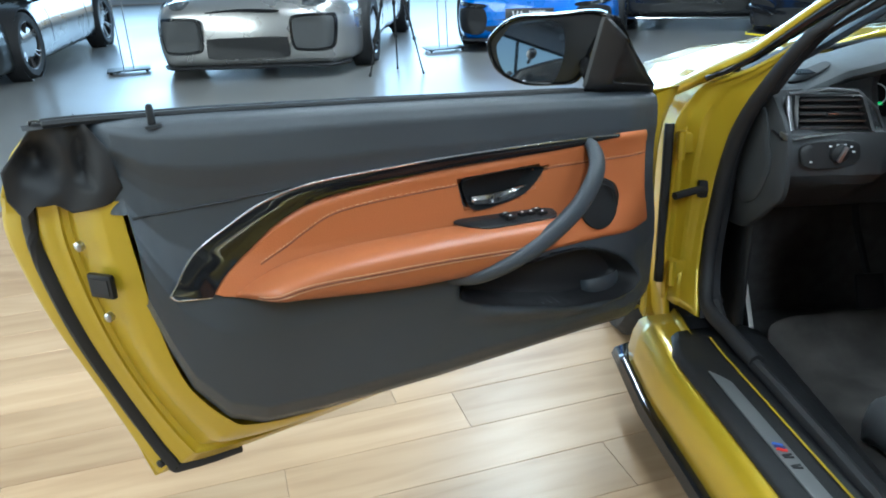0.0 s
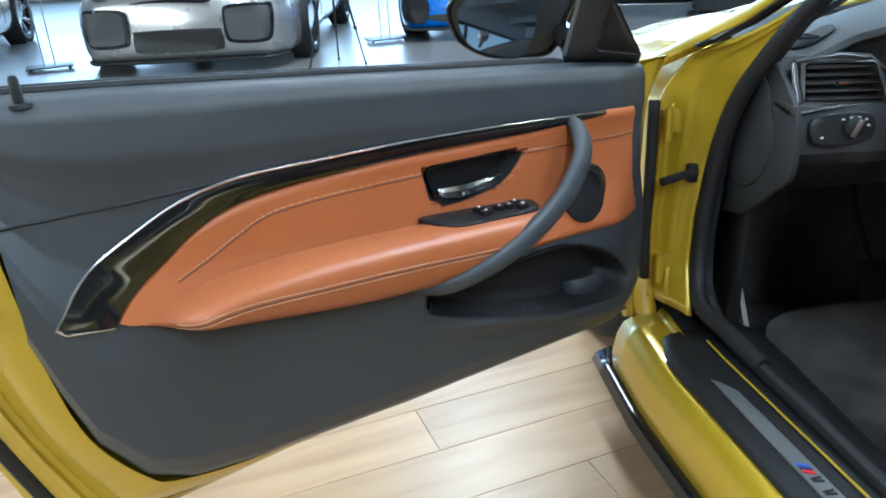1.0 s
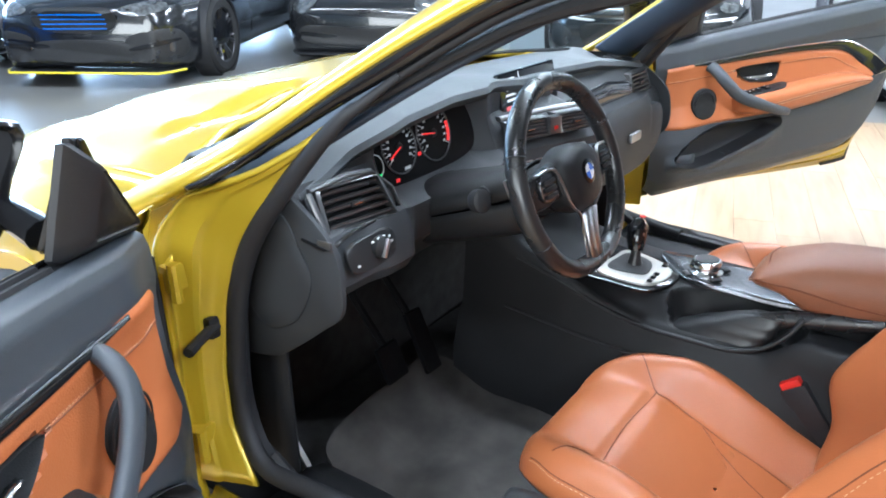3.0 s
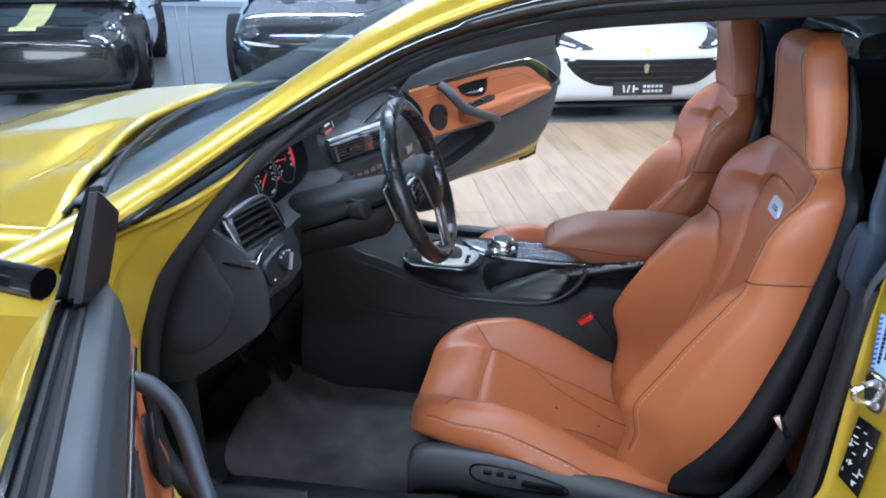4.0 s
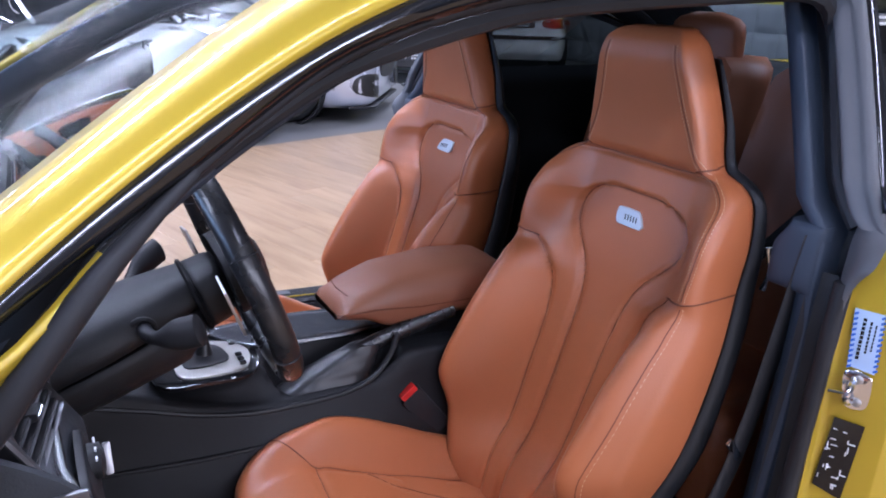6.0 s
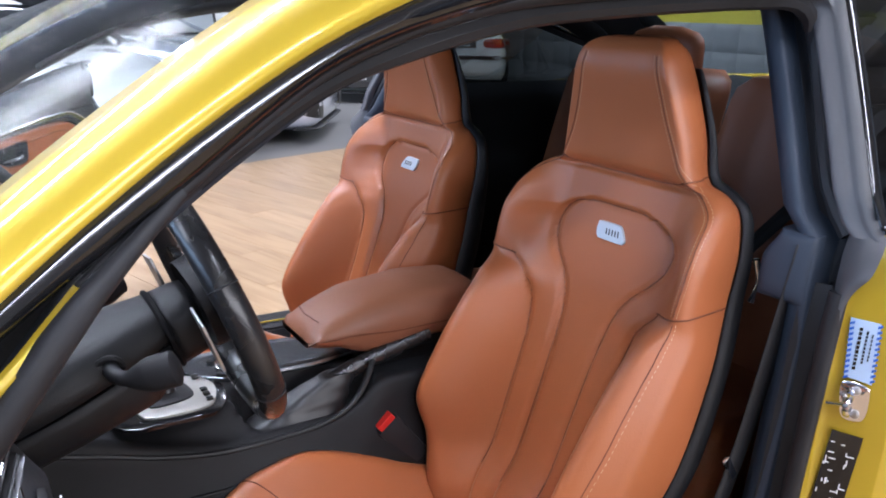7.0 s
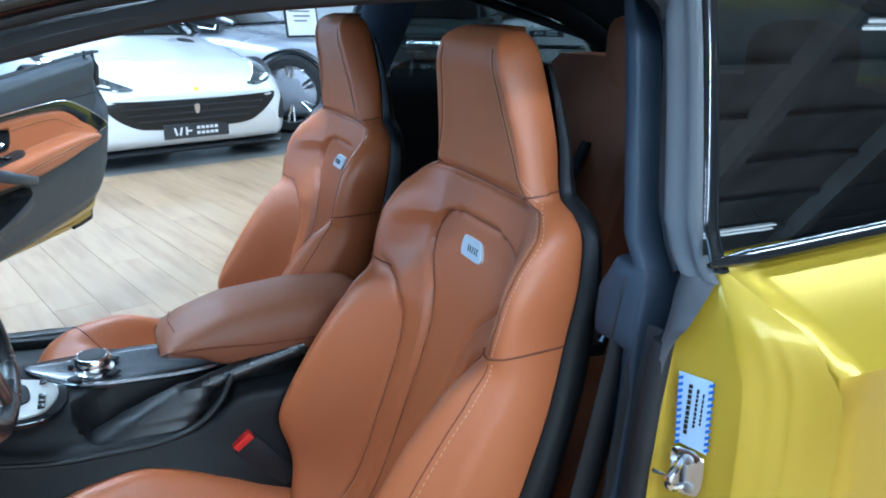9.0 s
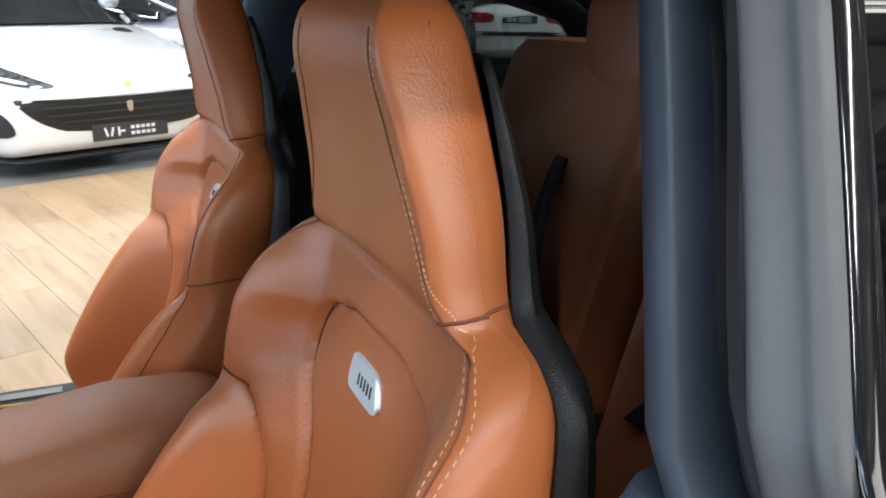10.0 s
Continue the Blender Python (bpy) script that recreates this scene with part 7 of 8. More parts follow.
def seat(cx, mir):
    st = new("front_seat")
    st.parent = coupe
    st["label"] = "cognac leather bucket seat with integrated headrest"
    X = lambda x: cx + mir * x      # x runs outboard-positive on the driver's seat when mir is -1

    # front face along the centre, half width, bolster depth and rear face, by height
    Z = (0.20, 0.33, 0.42, 0.52, 0.62, 0.70, 0.76, 0.81, 0.87, 0.92, 0.950, 0.972, 0.985, 1.00, 1.05, 1.12, 1.17, 1.195, 1.208, 1.216, 1.219)
    FRONT = (0.250, 0.225, 0.165, 0.125, 0.090, 0.060, 0.040, 0.022, 0.000, -0.012, -0.020, -0.024, -0.010, 0.000, 0.006, 0.018, 0.026, 0.022, 0.012, -0.002, -0.016)
    HALF = (0.185, 0.215, 0.245, 0.262, 0.266, 0.262, 0.256, 0.251, 0.250, 0.243, 0.232, 0.206, 0.166, 0.155, 0.145, 0.126, 0.111, 0.101, 0.088, 0.068, 0.036)
    BOL = (0.02, 0.05, 0.100, 0.155, 0.135, 0.108, 0.072, 0.060, 0.074, 0.066, 0.052, 0.040, 0.022, 0.010, 0.006, 0.004, 0.0, 0.0, 0.0, 0.0, 0.0)
    REAR = (0.17, 0.13, 0.09, 0.05, 0.022, -0.005, -0.022, -0.034, -0.044, -0.050, -0.054, -0.056, -0.058, -0.060, -0.060, -0.054, -0.046, -0.040, -0.034, -0.028, -0.022)

    # inner edges: the raised panel round the emblem runs down into a narrow flute, the bolsters start outside it
    L2 = lambda z: pchip(z, (0.33, 0.50, 0.62, 0.70, 0.74, 0.775, 0.80, 0.83, 0.86, 0.885, 0.902, 0.915), (0.047, 0.050, 0.053, 0.060, 0.070, 0.092, 0.118, 0.140, 0.145, 0.134, 0.112, 0.075))
    L1 = lambda z: pchip(z, (0.33, 0.38, 0.52, 0.64, 0.72, 0.75, 0.775, 0.80), (0.100, 0.108, 0.118, 0.122, 0.138, 0.158, 0.182, 0.205))
    dent = lambda d, w: math.exp(-(d / w) ** 2)

    def ring(z):
        fy, w, b, ry = (pchip(z, Z, q) for q in (FRONT, HALF, BOL, REAR))
        up = smooth(0.745, 0.80, z)              # upper part: stitched wings; below: soft bolsters
        l1, l2 = L1(min(z, 0.80)), L2(min(z, 0.915))
        pts = []
        head = smooth(0.965, 0.985, z)
        for a in np.linspace(-0.965, 0.965, 85):
            e, x = abs(a), abs(a * w)
            # raised surround outside the panel or flute, with a groove at its edge
            y = fy
            if z < 0.93:
                y += 0.008 * max(smooth(l2 - 0.004, l2 + 0.010, x), smooth(0.902, 0.922, z)) - 0.007 * dent(x - l2, 0.006) * (1 if z < 0.912 else 0)
                y += 0.005 * math.sin(math.pi * min(1.0, x / l2 * 0.5 + 0.5)) * smooth(0.74, 0.66, z)
            else:
                y += 0.008 * (1 - head)
            y -= 0.007 * dent(z - 0.914, 0.006) * smooth(0.085, 0.06, x)
            # wings above, bolsters below
            wing = pchip(z, (0.60, 0.70, 0.76, 0.80, 0.87, 0.92, 0.95, 0.972, 0.985, 1.0, 1.12), (0.006, 0.014, 0.036, 0.062, 0.072, 0.054, 0.030, 0.014, 0.008, 0.004, 0.002))
            reach = w * 0.96 * up + (l1 + 0.015) * (1 - up)
            y += wing * smooth(max(l2, 0.128 * smooth(0.80, 0.88, z)) * (1 - 0.5 * head), reach, x) * (1 - 0.15 * smooth(0.9, 1.0, e) * (1 - up))
            low = 1 - up
            if low > 0:
                crest = l1 + 0.62 * (w - l1)
                y += low * (max(0.0, b - wing * 0.6) * smooth(l1 - 0.004, crest, x) - (0.030 + b * 0.34) * smooth(crest, w, x) ** 1.4)
                y -= 0.009 * dent(x - l1, 0.007) * low
            y -= 0.006 * smooth(0.93, 0.965, e) * up
            # crease under the headrest
            y -= 0.006 * dent(z - 0.976, 0.006) * smooth(1.0, 0.7, e)
            pts.append((a * w, y))
        ym = pts[-1][1]
        side = [(w * 0.992, ym - 0.010), (w, ym - 0.03), (w * 1.0, (ym + ry) / 2), (w * 0.995, ry + 0.022), (w * 0.975, ry + 0.006)]
        pts += side
        pts += [(x, ry - 0.012 * (1 - (x / w) ** 2)) for x in np.linspace(w * 0.86, -w * 0.86, 9)]
        pts += [(-x, y) for x, y in reversed(side)]
        return [(X(x), y, z) for x, y in pts]

    zs = np.concatenate([np.linspace(0.20, 0.32, 10), np.linspace(0.33, 0.76, 46), np.linspace(0.766, 0.808, 12), np.linspace(0.814, 0.94, 34), np.linspace(0.944, 1.02, 24), np.linspace(1.03, 1.16, 12), np.linspace(1.168, 1.204, 8), np.linspace(1.207, 1.219, 8)])
    back = Mesh().grid([ring(z) for z in zs], wrap=True, caps=True)
    bvh = back.tree()
    back.ob("backrest", LEATHER, st, "cognac leather backrest with deep bolsters", angle=75)

    def front(x, z, h=0.0):
        hit = bvh.ray_cast(Vector((X(x), 1.0, z)), Vector((0, -1, 0)))
        p = hit[0] if hit[0] else Vector((X(x), interp(z, Z, FRONT), z))
        return p + Vector((0, h, 0))

    # black shell behind and beside the backrest
    rows = []
    for z in np.linspace(0.29, 1.17, 64):
        zz = max(z, 0.33)
        w, ry = pchip(zz, Z, HALF) + 0.0025, pchip(zz, Z, REAR)
        dep = interp(z, (0.29, 0.5, 0.8, 0.95, 1.05, 1.17), (0.10, 0.085, 0.060, 0.042, 0.032, 0.016))
        lip = interp(z, (0.29, 0.45, 0.6, 0.8, 1.0, 1.17), (0.05, 0.03, 0.018, 0.018, 0.006, 0.0))
        rows.append([(X(x), y, z) for x, y in ((-w, ry + lip), (-w - 0.003, ry - dep * 0.25), (-w * 0.96, ry - dep * 0.6), (-w * 0.75, ry - dep * 0.95), (0, ry - dep * 1.1), (w * 0.75, ry - dep * 0.95), (w * 0.96, ry - dep * 0.6), (w + 0.003, ry - dep * 0.25), (w, ry + lip))])
    Mesh().grid(rows, caps=False).ob("back_shell", PLASTIC, st, "black plastic rear shell", thick=0.006)
    # bright release catch on the shell's shoulder
    Mesh().tube([(X(0.252), -0.075, 0.80), (X(0.256), -0.085, 0.84), (X(0.250), -0.075, 0.875)], 0.006, 8).ob("fold_handle", CHROME, st, "bright seat fold handle")
    # emblem plate
    em = Mesh().plate(loop([(-0.037, 0.878), (-0.033, 0.882), (0.0, 0.883), (0.016, 0.882), (0.024, 0.877), (0.036, 0.860), (0.035, 0.854), (0.028, 0.852), (-0.02, 0.852), (-0.030, 0.854), (-0.036, 0.864)], 55), lambda a, b, h: (X(a), -0.002 + (0.866 - b) * 0.36 + 0.006 + h, b), 3, 0.003).ob("emblem_plate", EMBLEM, st, "small bright metal emblem plate")
    for k in range(5):
        Mesh().tube([(X(-0.012 + 0.0075 * k), 0.0047, 0.872), (X(-0.009 + 0.0075 * k), 0.0085, 0.862)], 0.0013, 5).ob("emblem_bar", PLASTIC, em)

    def seam(pts, n=40, stitch=(), mat=SEAM, r=0.0011):
        c = cr(pts, n)
        Mesh().tube([front(x, z, 0.0002) for x, z in c], r, 5).ob("seam", mat, st)
        for off in stitch:
            m = Mesh()
            fine = cr(pts, n * 3)
            for i in range(0, len(fine) - 1, 2):
                a, b = fine[i], fine[i + 1]
                d = (b - a) / max(1e-6, np.linalg.norm(b - a))
                nx = np.array((-d[1], d[0])) * off
                b2 = a + (b - a) * 1.1
                m.tube([front(*(a + nx), 0.0005), front(*(b2 + nx), 0.0005)], 0.0006, 4)
            m.ob("stitching", THREAD, st)

    for k in (-1, 1):
        e = lambda z, f=0.945: k * f * interp(z, Z, HALF)
        seam([(e(1.19, 0.80), 1.19), (e(1.14, 0.78), 1.14), (e(1.08, 0.80), 1.08), (e(1.02, 0.88), 1.02), (e(0.99, 0.93), 0.990)], 30, (0.005, -0.005) if k > 0 else (0.005,))
        seam([(e(0.985, 0.90), 0.987), (e(0.95, 0.93), 0.95), (e(0.90, 0.95), 0.90), (e(0.85, 0.945), 0.85), (e(0.80, 0.93), 0.80)], 26, (0.005, -0.005) if k > 0 else ())
        seam([(e(0.782, 0.93), 0.788), (e(0.70, 0.91), 0.70), (e(0.58, 0.90), 0.58), (e(0.46, 0.89), 0.46), (e(0.38, 0.88), 0.38)], 34, (0.004,) if k > 0 else ())
        seam([(0, 0.914), (k * 0.05, 0.914)] + [(k * L2(z), z) for z in (0.908, 0.90, 0.885, 0.86, 0.83, 0.80, 0.775, 0.74, 0.70, 0.62, 0.50, 0.37)], 70)
        seam([(k * L1(z), z) for z in (0.79, 0.775, 0.75, 0.72, 0.64, 0.52, 0.38)], 40)
        seam([(k * 0.0, 0.976), (k * 0.09, 0.976), (k * 0.146, 0.986)], 20)
        for za, zb, first in ((0.986, 0.996, 79), (0.786, 0.802, 74)):
            turned_round = [ring(za + (zb - za) * (i - first) / (89 - first))[i] for i in range(first, 90)]
            if k < 0:
                turned_round = [(2 * cx - x, y, z) for x, y, z in turned_round]
            Mesh().tube([(cx + (x - cx) * 1.003, y + 0.001, z) for x, y, z in turned_round], 0.0016, 5).ob("seam", SEAM, st)
    # cushion
    Y = (0.13, 0.22, 0.32, 0.42, 0.52, 0.60, 0.66, 0.70, 0.73, 0.748, 0.752)
    TOP = (0.238, 0.258, 0.290, 0.330, 0.374, 0.404, 0.412, 0.408, 0.394, 0.374, 0.355)
    CB = (0.05, 0.062, 0.074, 0.088, 0.080, 0.050, 0.032, 0.020, 0.012, 0.005, 0.0)
    CW = (0.235, 0.255, 0.262, 0.264, 0.262, 0.253, 0.238, 0.218, 0.190, 0.145, 0.10)
    LOW = (0.200, 0.240, 0.290, 0.330, 0.354, 0.362, 0.362, 0.358, 0.350, 0.345, 0.340)

    flute = lambda y: pchip(y, (0.13, 0.30, 0.38, 0.44, 0.50), (0.050, 0.055, 0.068, 0.098, 0.136))

    def cring(y):
        t, b, w, lo = (pchip(y, Y, q) for q in (TOP, CB, CW, LOW))
        pts = []
        for a in np.linspace(-0.97, 0.97, 61):
            e = abs(a)
            z = t + b * smooth(0.48, 0.78, e) - (0.016 + b * 0.50) * smooth(0.78, 1.02, e) ** 1.4
            z -= 0.006 * math.exp(-((e * w - 0.136) / 0.007) ** 2) * smooth(0.64, 0.58, y)
            z -= 0.006 * math.exp(-((y - 0.598) / 0.008) ** 2) * smooth(0.15, 0.12, e * w)
            # the flute of the backrest runs on into the rear of the pan
            z -= 0.006 * math.exp(-((e * w - flute(y)) / 0.006) ** 2) * smooth(0.50, 0.42, y)
            pts.append((a * w, z))
        zz = pts[-1][1]
        side = [(w * 0.993, zz - 0.010), (w, zz - 0.026), (w * 1.002, (zz + lo) / 2 - 0.004), (w * 0.985, lo + 0.012), (w * 0.95, lo)]
        pts += side + [(0.0, lo)] + [(-x, z) for x, z in reversed(side)]
        return [(X(x), y, z) for x, z in pts]

    ys = np.concatenate([np.linspace(0.13, 0.64, 52), np.linspace(0.655, 0.752, 14)])
    cu = Mesh().grid([cring(y) for y in ys], wrap=True, caps=True)
    cb = cu.tree()
    cu.ob("cushion", LEATHER, st, "cognac leather seat cushion", angle=75)

    def top(x, y, h=0.0):
        hit = cb.ray_cast(Vector((X(x), y, 0.8)), Vector((0, 0, -1)))
        p = hit[0] if hit[0] else Vector((X(x), y, interp(y, Y, TOP)))
        return p + Vector((0, 0, h))

    def cseam(pts, n=30, stitch=0.0):
        c = cr(pts, n)
        Mesh().tube([top(x, y, 0.0005) for x, y in c], 0.0012, 5).ob("cushion_seam", SEAM, st)
        if stitch:
            m = Mesh()
            fine = cr(pts, n * 3)
            for i in range(0, len(fine) - 1, 2):
                m.tube([top(fine[i][0] + stitch, fine[i][1], 0.0008), top(fine[i + 1][0] + stitch, fine[i + 1][1], 0.0008)], 0.0008, 4)
            m.ob("stitching", THREAD, st)

    for k in (-1, 1):
        cseam([(k * 0.135, 0.20), (k * 0.135, 0.40), (k * 0.136, 0.56), (k * 0.136, 0.594), (k * 0.165, 0.63), (k * 0.20, 0.66)], 40)
        cseam([(k * 0.246, 0.20), (k * 0.250, 0.45), (k * 0.239, 0.62), (k * 0.205, 0.70)], 30, 0.004 * k if k > 0 else 0)
    cseam([(-0.136, 0.594), (0, 0.602), (0.136, 0.594)], 24)
    for k in (-1, 1):
        cseam([(k * flute(y), y) for y in (0.16, 0.24, 0.32, 0.38, 0.42, 0.46, 0.49)], 30)
    # base, side cover with switches and rail
    edge = cr([(0.05, 0.30), (0.16, 0.292), (0.30, 0.320), (0.42, 0.345), (0.55, 0.362), (0.66, 0.364), (0.715, 0.352), (0.73, 0.33)], 24)
    Mesh().grid([[(X(x), y, max(0.235, z + dz)) for y, z in edge] for x, dz in ((0.240, 0.010), (0.258, 0.006), (0.268, -0.006), (0.272, -0.040), (0.268, -0.085), (0.250, -0.11))]).ob("side_cover", SEAT_COVER, st, "black seat side cover", thick=0.005)
    for y in (0.556, 0.530, 0.504):
        Mesh().box((X(0.273), y, 0.334 + (y - 0.53) * 0.08), (0.006, 0.017, 0.013), None, 0.002).ob("memory_button", CHROME, st)
    Mesh().box((X(0.273), 0.44, 0.312), (0.012, 0.09, 0.014), pose(0, 0, 0, 6, 0, 0), 0.004).ob("seat_switch", GLOSS_BLACK, st)
    Mesh().tube([(X(0.2735), y, z) for y, z in loop([(0.585, 0.350), (0.50, 0.346), (0.405, 0.322), (0.392, 0.300), (0.48, 0.298), (0.58, 0.312)], 30)], 0.0022, 5, closed=True).ob("switch_surround", GLOSS_BLACK, st)
    Mesh().box((X(0.0), 0.45, 0.232), (0.42, 0.42, 0.03), None, 0.01).ob("seat_base", RUBBER, st)
    for k in (-0.19, 0.19):
        Mesh().box((X(k), 0.38, 0.235), (0.04, 0.70, 0.04), None, 0.005).ob("seat_rail", ALU, st)
    return st


seat(-0.37, -1)
seat(0.37, 1)

# ---- other cars in the hall ----
DARK_GLASS = material("dark_car_glass", (0.012, 0.014, 0.016), 0.04, 0, 1.0, 0.2, 3)


def paint(name, c, metal=0.4, rough=0.28):
    return material(name, c, rough, metal, 1.0, 0.03, 2)


class Body:
    """A car body lofted from the nose (s = 0) to the tail (s = 1), in its own axes: +y ahead."""

    def __init__(self, L, W, H, bonnet=0.78, cowl=0.33, tail=0.86, deck=0.92, nose_z=0.55, lowz=0.15, tail_z=0.95, round_nose=0.16):
        self.L, self.W, self.H = L, W, H
        self.ws = ((0, .015, .05, .12, .22, .5, .78, .93, .985, 1), (.74, .84, .93, .985, 1, .97, 1, .95, .86, .76))
        self.ts = ((0, .012, .04, .10, .20, cowl, .5, .7, tail, .96, 1), (nose_z - .06, nose_z, nose_z + .06, bonnet - .06, bonnet, bonnet + .10, deck, deck + .02, tail_z, tail_z - .02, tail_z - .14))
        self.bs = ((0, .012, .05, .95, 1), (lowz + .06, lowz, lowz - .02, lowz + .04, lowz + .16))
        self.cowl, self.tail, self.rn = cowl, tail, round_nose
        self.deck = deck

    def y(self, s):
        return self.L / 2 - s * self.L

    def sec(self, s):
        w, t, b = interp(s, *self.ws) * self.W / 2, interp(s, *self.ts), interp(s, *self.bs)
        half = [(.90, 0), (.97, .10), (1.0, .30), (.995, .55), (.965, .74), (.90, .88), (.78, .955), (.55, .99), (.28, 1.0), (0, 1.002)]
        half = cr(half, 20)
        return w, t, b, [(fx * w, b + (t - b) * fz) for fx, fz in half]

    def mesh(self):
        rows = []
        for s in np.concatenate([np.linspace(0, .06, 8), np.linspace(.08, .92, 34), np.linspace(.94, 1, 6)]):
            w, t, b, half = self.sec(s)
            pts = [(x, z) for x, z in half] + [(-x, z) for x, z in reversed(half[:-1])]
            rows.append([(x, self.y(s) - self.rn * (x / (self.W / 2)) ** 2 * smooth(.35, 0, s) + .12 * (x / (self.W / 2)) ** 2 * smooth(.7, 1, s), z) for x, z in pts])
        return Mesh().grid(rows, wrap=True, caps=True)

    def cabin(self, inset=0.0):
        rows = []
        a, b = self.cowl, self.tail
        for s in np.linspace(a, b, 26):
            f = (s - a) / (b - a)
            roof = interp(f, (0, .06, .22, .40, .55, .72, .88, 1), (0.02, .16, .62, .95, 1.0, .90, .45, .03))
            w, t, _, _ = self.sec(s)
            h = (self.H - t) * roof
            half = cr([(.93, -.06), (.88, .30), (.78, .72), (.70, .92), (.55, .99), (.25, 1.01), (0, 1.015)], 14)
            pts = [(fx * w * (1 - .06 * f), t + (h * fz if fz > 0 else fz)) for fx, fz in half]
            pts = pts + [(-x, z) for x, z in reversed(pts[:-1])]
            rows.append([(x, self.y(s) + .10 * (1 - (x / w) ** 2) * (1 if f < .3 else -1 if f > .8 else 0), z + inset) for x, z in pts])
        return rows


def build_car(label, at, facing, body, colour, spec):
    """A car with wheels, glass and the front or tail that the hall shows. Built facing +y, then turned."""
    ang = math.atan2(-facing[0], facing[1])
    m = Matrix.Translation((at[0], at[1], 0.0)) @ Matrix.Rotation(ang, 4, "Z") @ Matrix.Translation((0, -body.L / 2, 0))
    if spec.get("tail_first"):
        m = Matrix.Translation((at[0], at[1], 0.0)) @ Matrix.Rotation(ang, 4, "Z") @ Matrix.Translation((0, body.L / 2, 0))
    car = empty("parked_car", label, "car", "cars in the hall")
    bm = body.mesh()
    tree = bm.tree()
    bm.ob("body", colour, car, angle=50)
    rows = body.cabin()
    Mesh().grid(rows, caps=True).ob("glasshouse", DARK_GLASS, car, "dark glazed cabin", angle=50)
    n = len(rows[0])
    if not spec.get("open"):
        Mesh().grid([[Vector(r[j]) + Vector((0, 0, .006)) for j in range(8, n - 8)] for r in rows[8:20]]).ob("roof", spec.get("roof", colour), car, thick=0.01)
        for s in (-1, 1):
            j = 7 if s > 0 else n - 8
            Mesh().tube([Vector(r[j]) + Vector((0, 0, .004)) for r in rows[0:24]], 0.022, 6).ob("pillar", spec.get("roof", colour), car)
    # wheels and arches
    r = spec.get("r", .34)
    yf, yr = body.L / 2 - spec.get("front", .92), -body.L / 2 + spec.get("rear", .95)
    for s in (-1, 1):
        for y in (yf, yr):
            w = interp((body.L / 2 - y) / body.L, *body.ws) * body.W / 2
            mm = Matrix.Translation((s * (w - .16), y, r)) @ pose(0, 0, 0, 0, 90 * s, 0)
            Mesh().lathe([(r * 1.13, -.02), (r * 1.13, .155), (r * 1.10, .172), (r * 1.06, .165), (r * 1.05, .02)], mm, 36).ob("wheel_arch", RUBBER, car)
            wheel_at(car, s * (w - .10), y, r, .24, s, spec.get("rim", RIM), spec.get("spokes", 5), spec.get("calliper"))

    def fr(x, z, h=0.0):
        hit = tree.ray_cast(Vector((x, body.L, z)), Vector((0, -1, 0)))
        p = hit[0] if hit[0] else Vector((x, body.L / 2 - .3, z))
        return p + Vector((0, h, 0))

    def rr(x, z, h=0.0):
        hit = tree.ray_cast(Vector((x, -body.L, z)), Vector((0, 1, 0)))
        p = hit[0] if hit[0] else Vector((x, -body.L / 2 + .3, z))
        return p + Vector((0, -h, 0))

    def up(x, y, h=0.0):
        hit = tree.ray_cast(Vector((x, y, 3)), Vector((0, 0, -1)))
        p = hit[0] if hit[0] else Vector((x, y, .8))
        return p + Vector((0, 0, h))

    for name, mat, pts, both_sides, lift in spec.get("front_parts", ()):
        for s in ((-1, 1) if both_sides else (1,)):
            p = Mesh().plate(loop([(s * x, z) for x, z in pts], 36), lambda a, b, h: fr(a, b, h), 4, lift).ob(name, mat, car)
    for name, mat, pts, both_sides, lift in spec.get("rear_parts", ()):
        for s in ((-1, 1) if both_sides else (1,)):
            Mesh().plate(loop([(s * x, z) for x, z in pts], 36), lambda a, b, h: rr(a, b, h), 4, lift).ob(name, mat, car)
    for x0, x1, z in spec.get("slats", ()):
        Mesh().tube([fr(x, z, .022) for x in np.linspace(x0, x1, 9)], .006, 5).ob("grille_slat", spec.get("slat_mat", ALU), car)
    if spec.get("lattice"):
        x0, x1, z0, z1 = spec["lattice"]
        g = Mesh()
        k = int((x1 - x0 + z1 - z0) / .035)
        for i in range(k):
            for d in (-1, 1):
                pts = []
                for f in np.linspace(0, 1, 12):
                    z = z0 + (z1 - z0) * f
                    x = (x0 - (z1 - z0) + .035 * i + (z1 - z0) * f) if d > 0 else (x1 + (z1 - z0) - .035 * i - (z1 - z0) * f)
                    if x0 <= x <= x1:
                        pts.append(fr(x, z, .020))
                if len(pts) > 1:
                    g.tube(pts, .0045, 4)
        g.ob("grille_lattice", CHROME, car, "bright diamond mesh")
    if "plate" in spec:
        x, z, back = spec["plate"]
        f = rr if back else fr
        p = f(x, z, 0.012)
        y = p.y
        pl = Mesh().box((x, y, z), (.52, .012, .112), None, .004).ob("number_plate", PLATE_GREY, car, "dark grey dealer plate with white marks")
        d = -.0075 if back else .0075
        sgn = -1 if not back else 1
        for k, (cx, w, tilt) in enumerate(((-.17, .022, 14), (-.13, .022, -14), (-.085, .022, 0), (-.06, .05, 0))):
            Mesh().box((x + sgn * cx, y + d, z), (w * .7, .002, .062 if k < 3 else .014), pose(0, 0, 0, 0, tilt, 0)).ob("plate_mark", WHITE, pl)
        for row in (.020, -.020):
            for k in range(5):
                Mesh().box((x + sgn * (.01 + .036 * k), y + d, z + row), (.026, .002, .022)).ob("plate_bar", WHITE, pl)
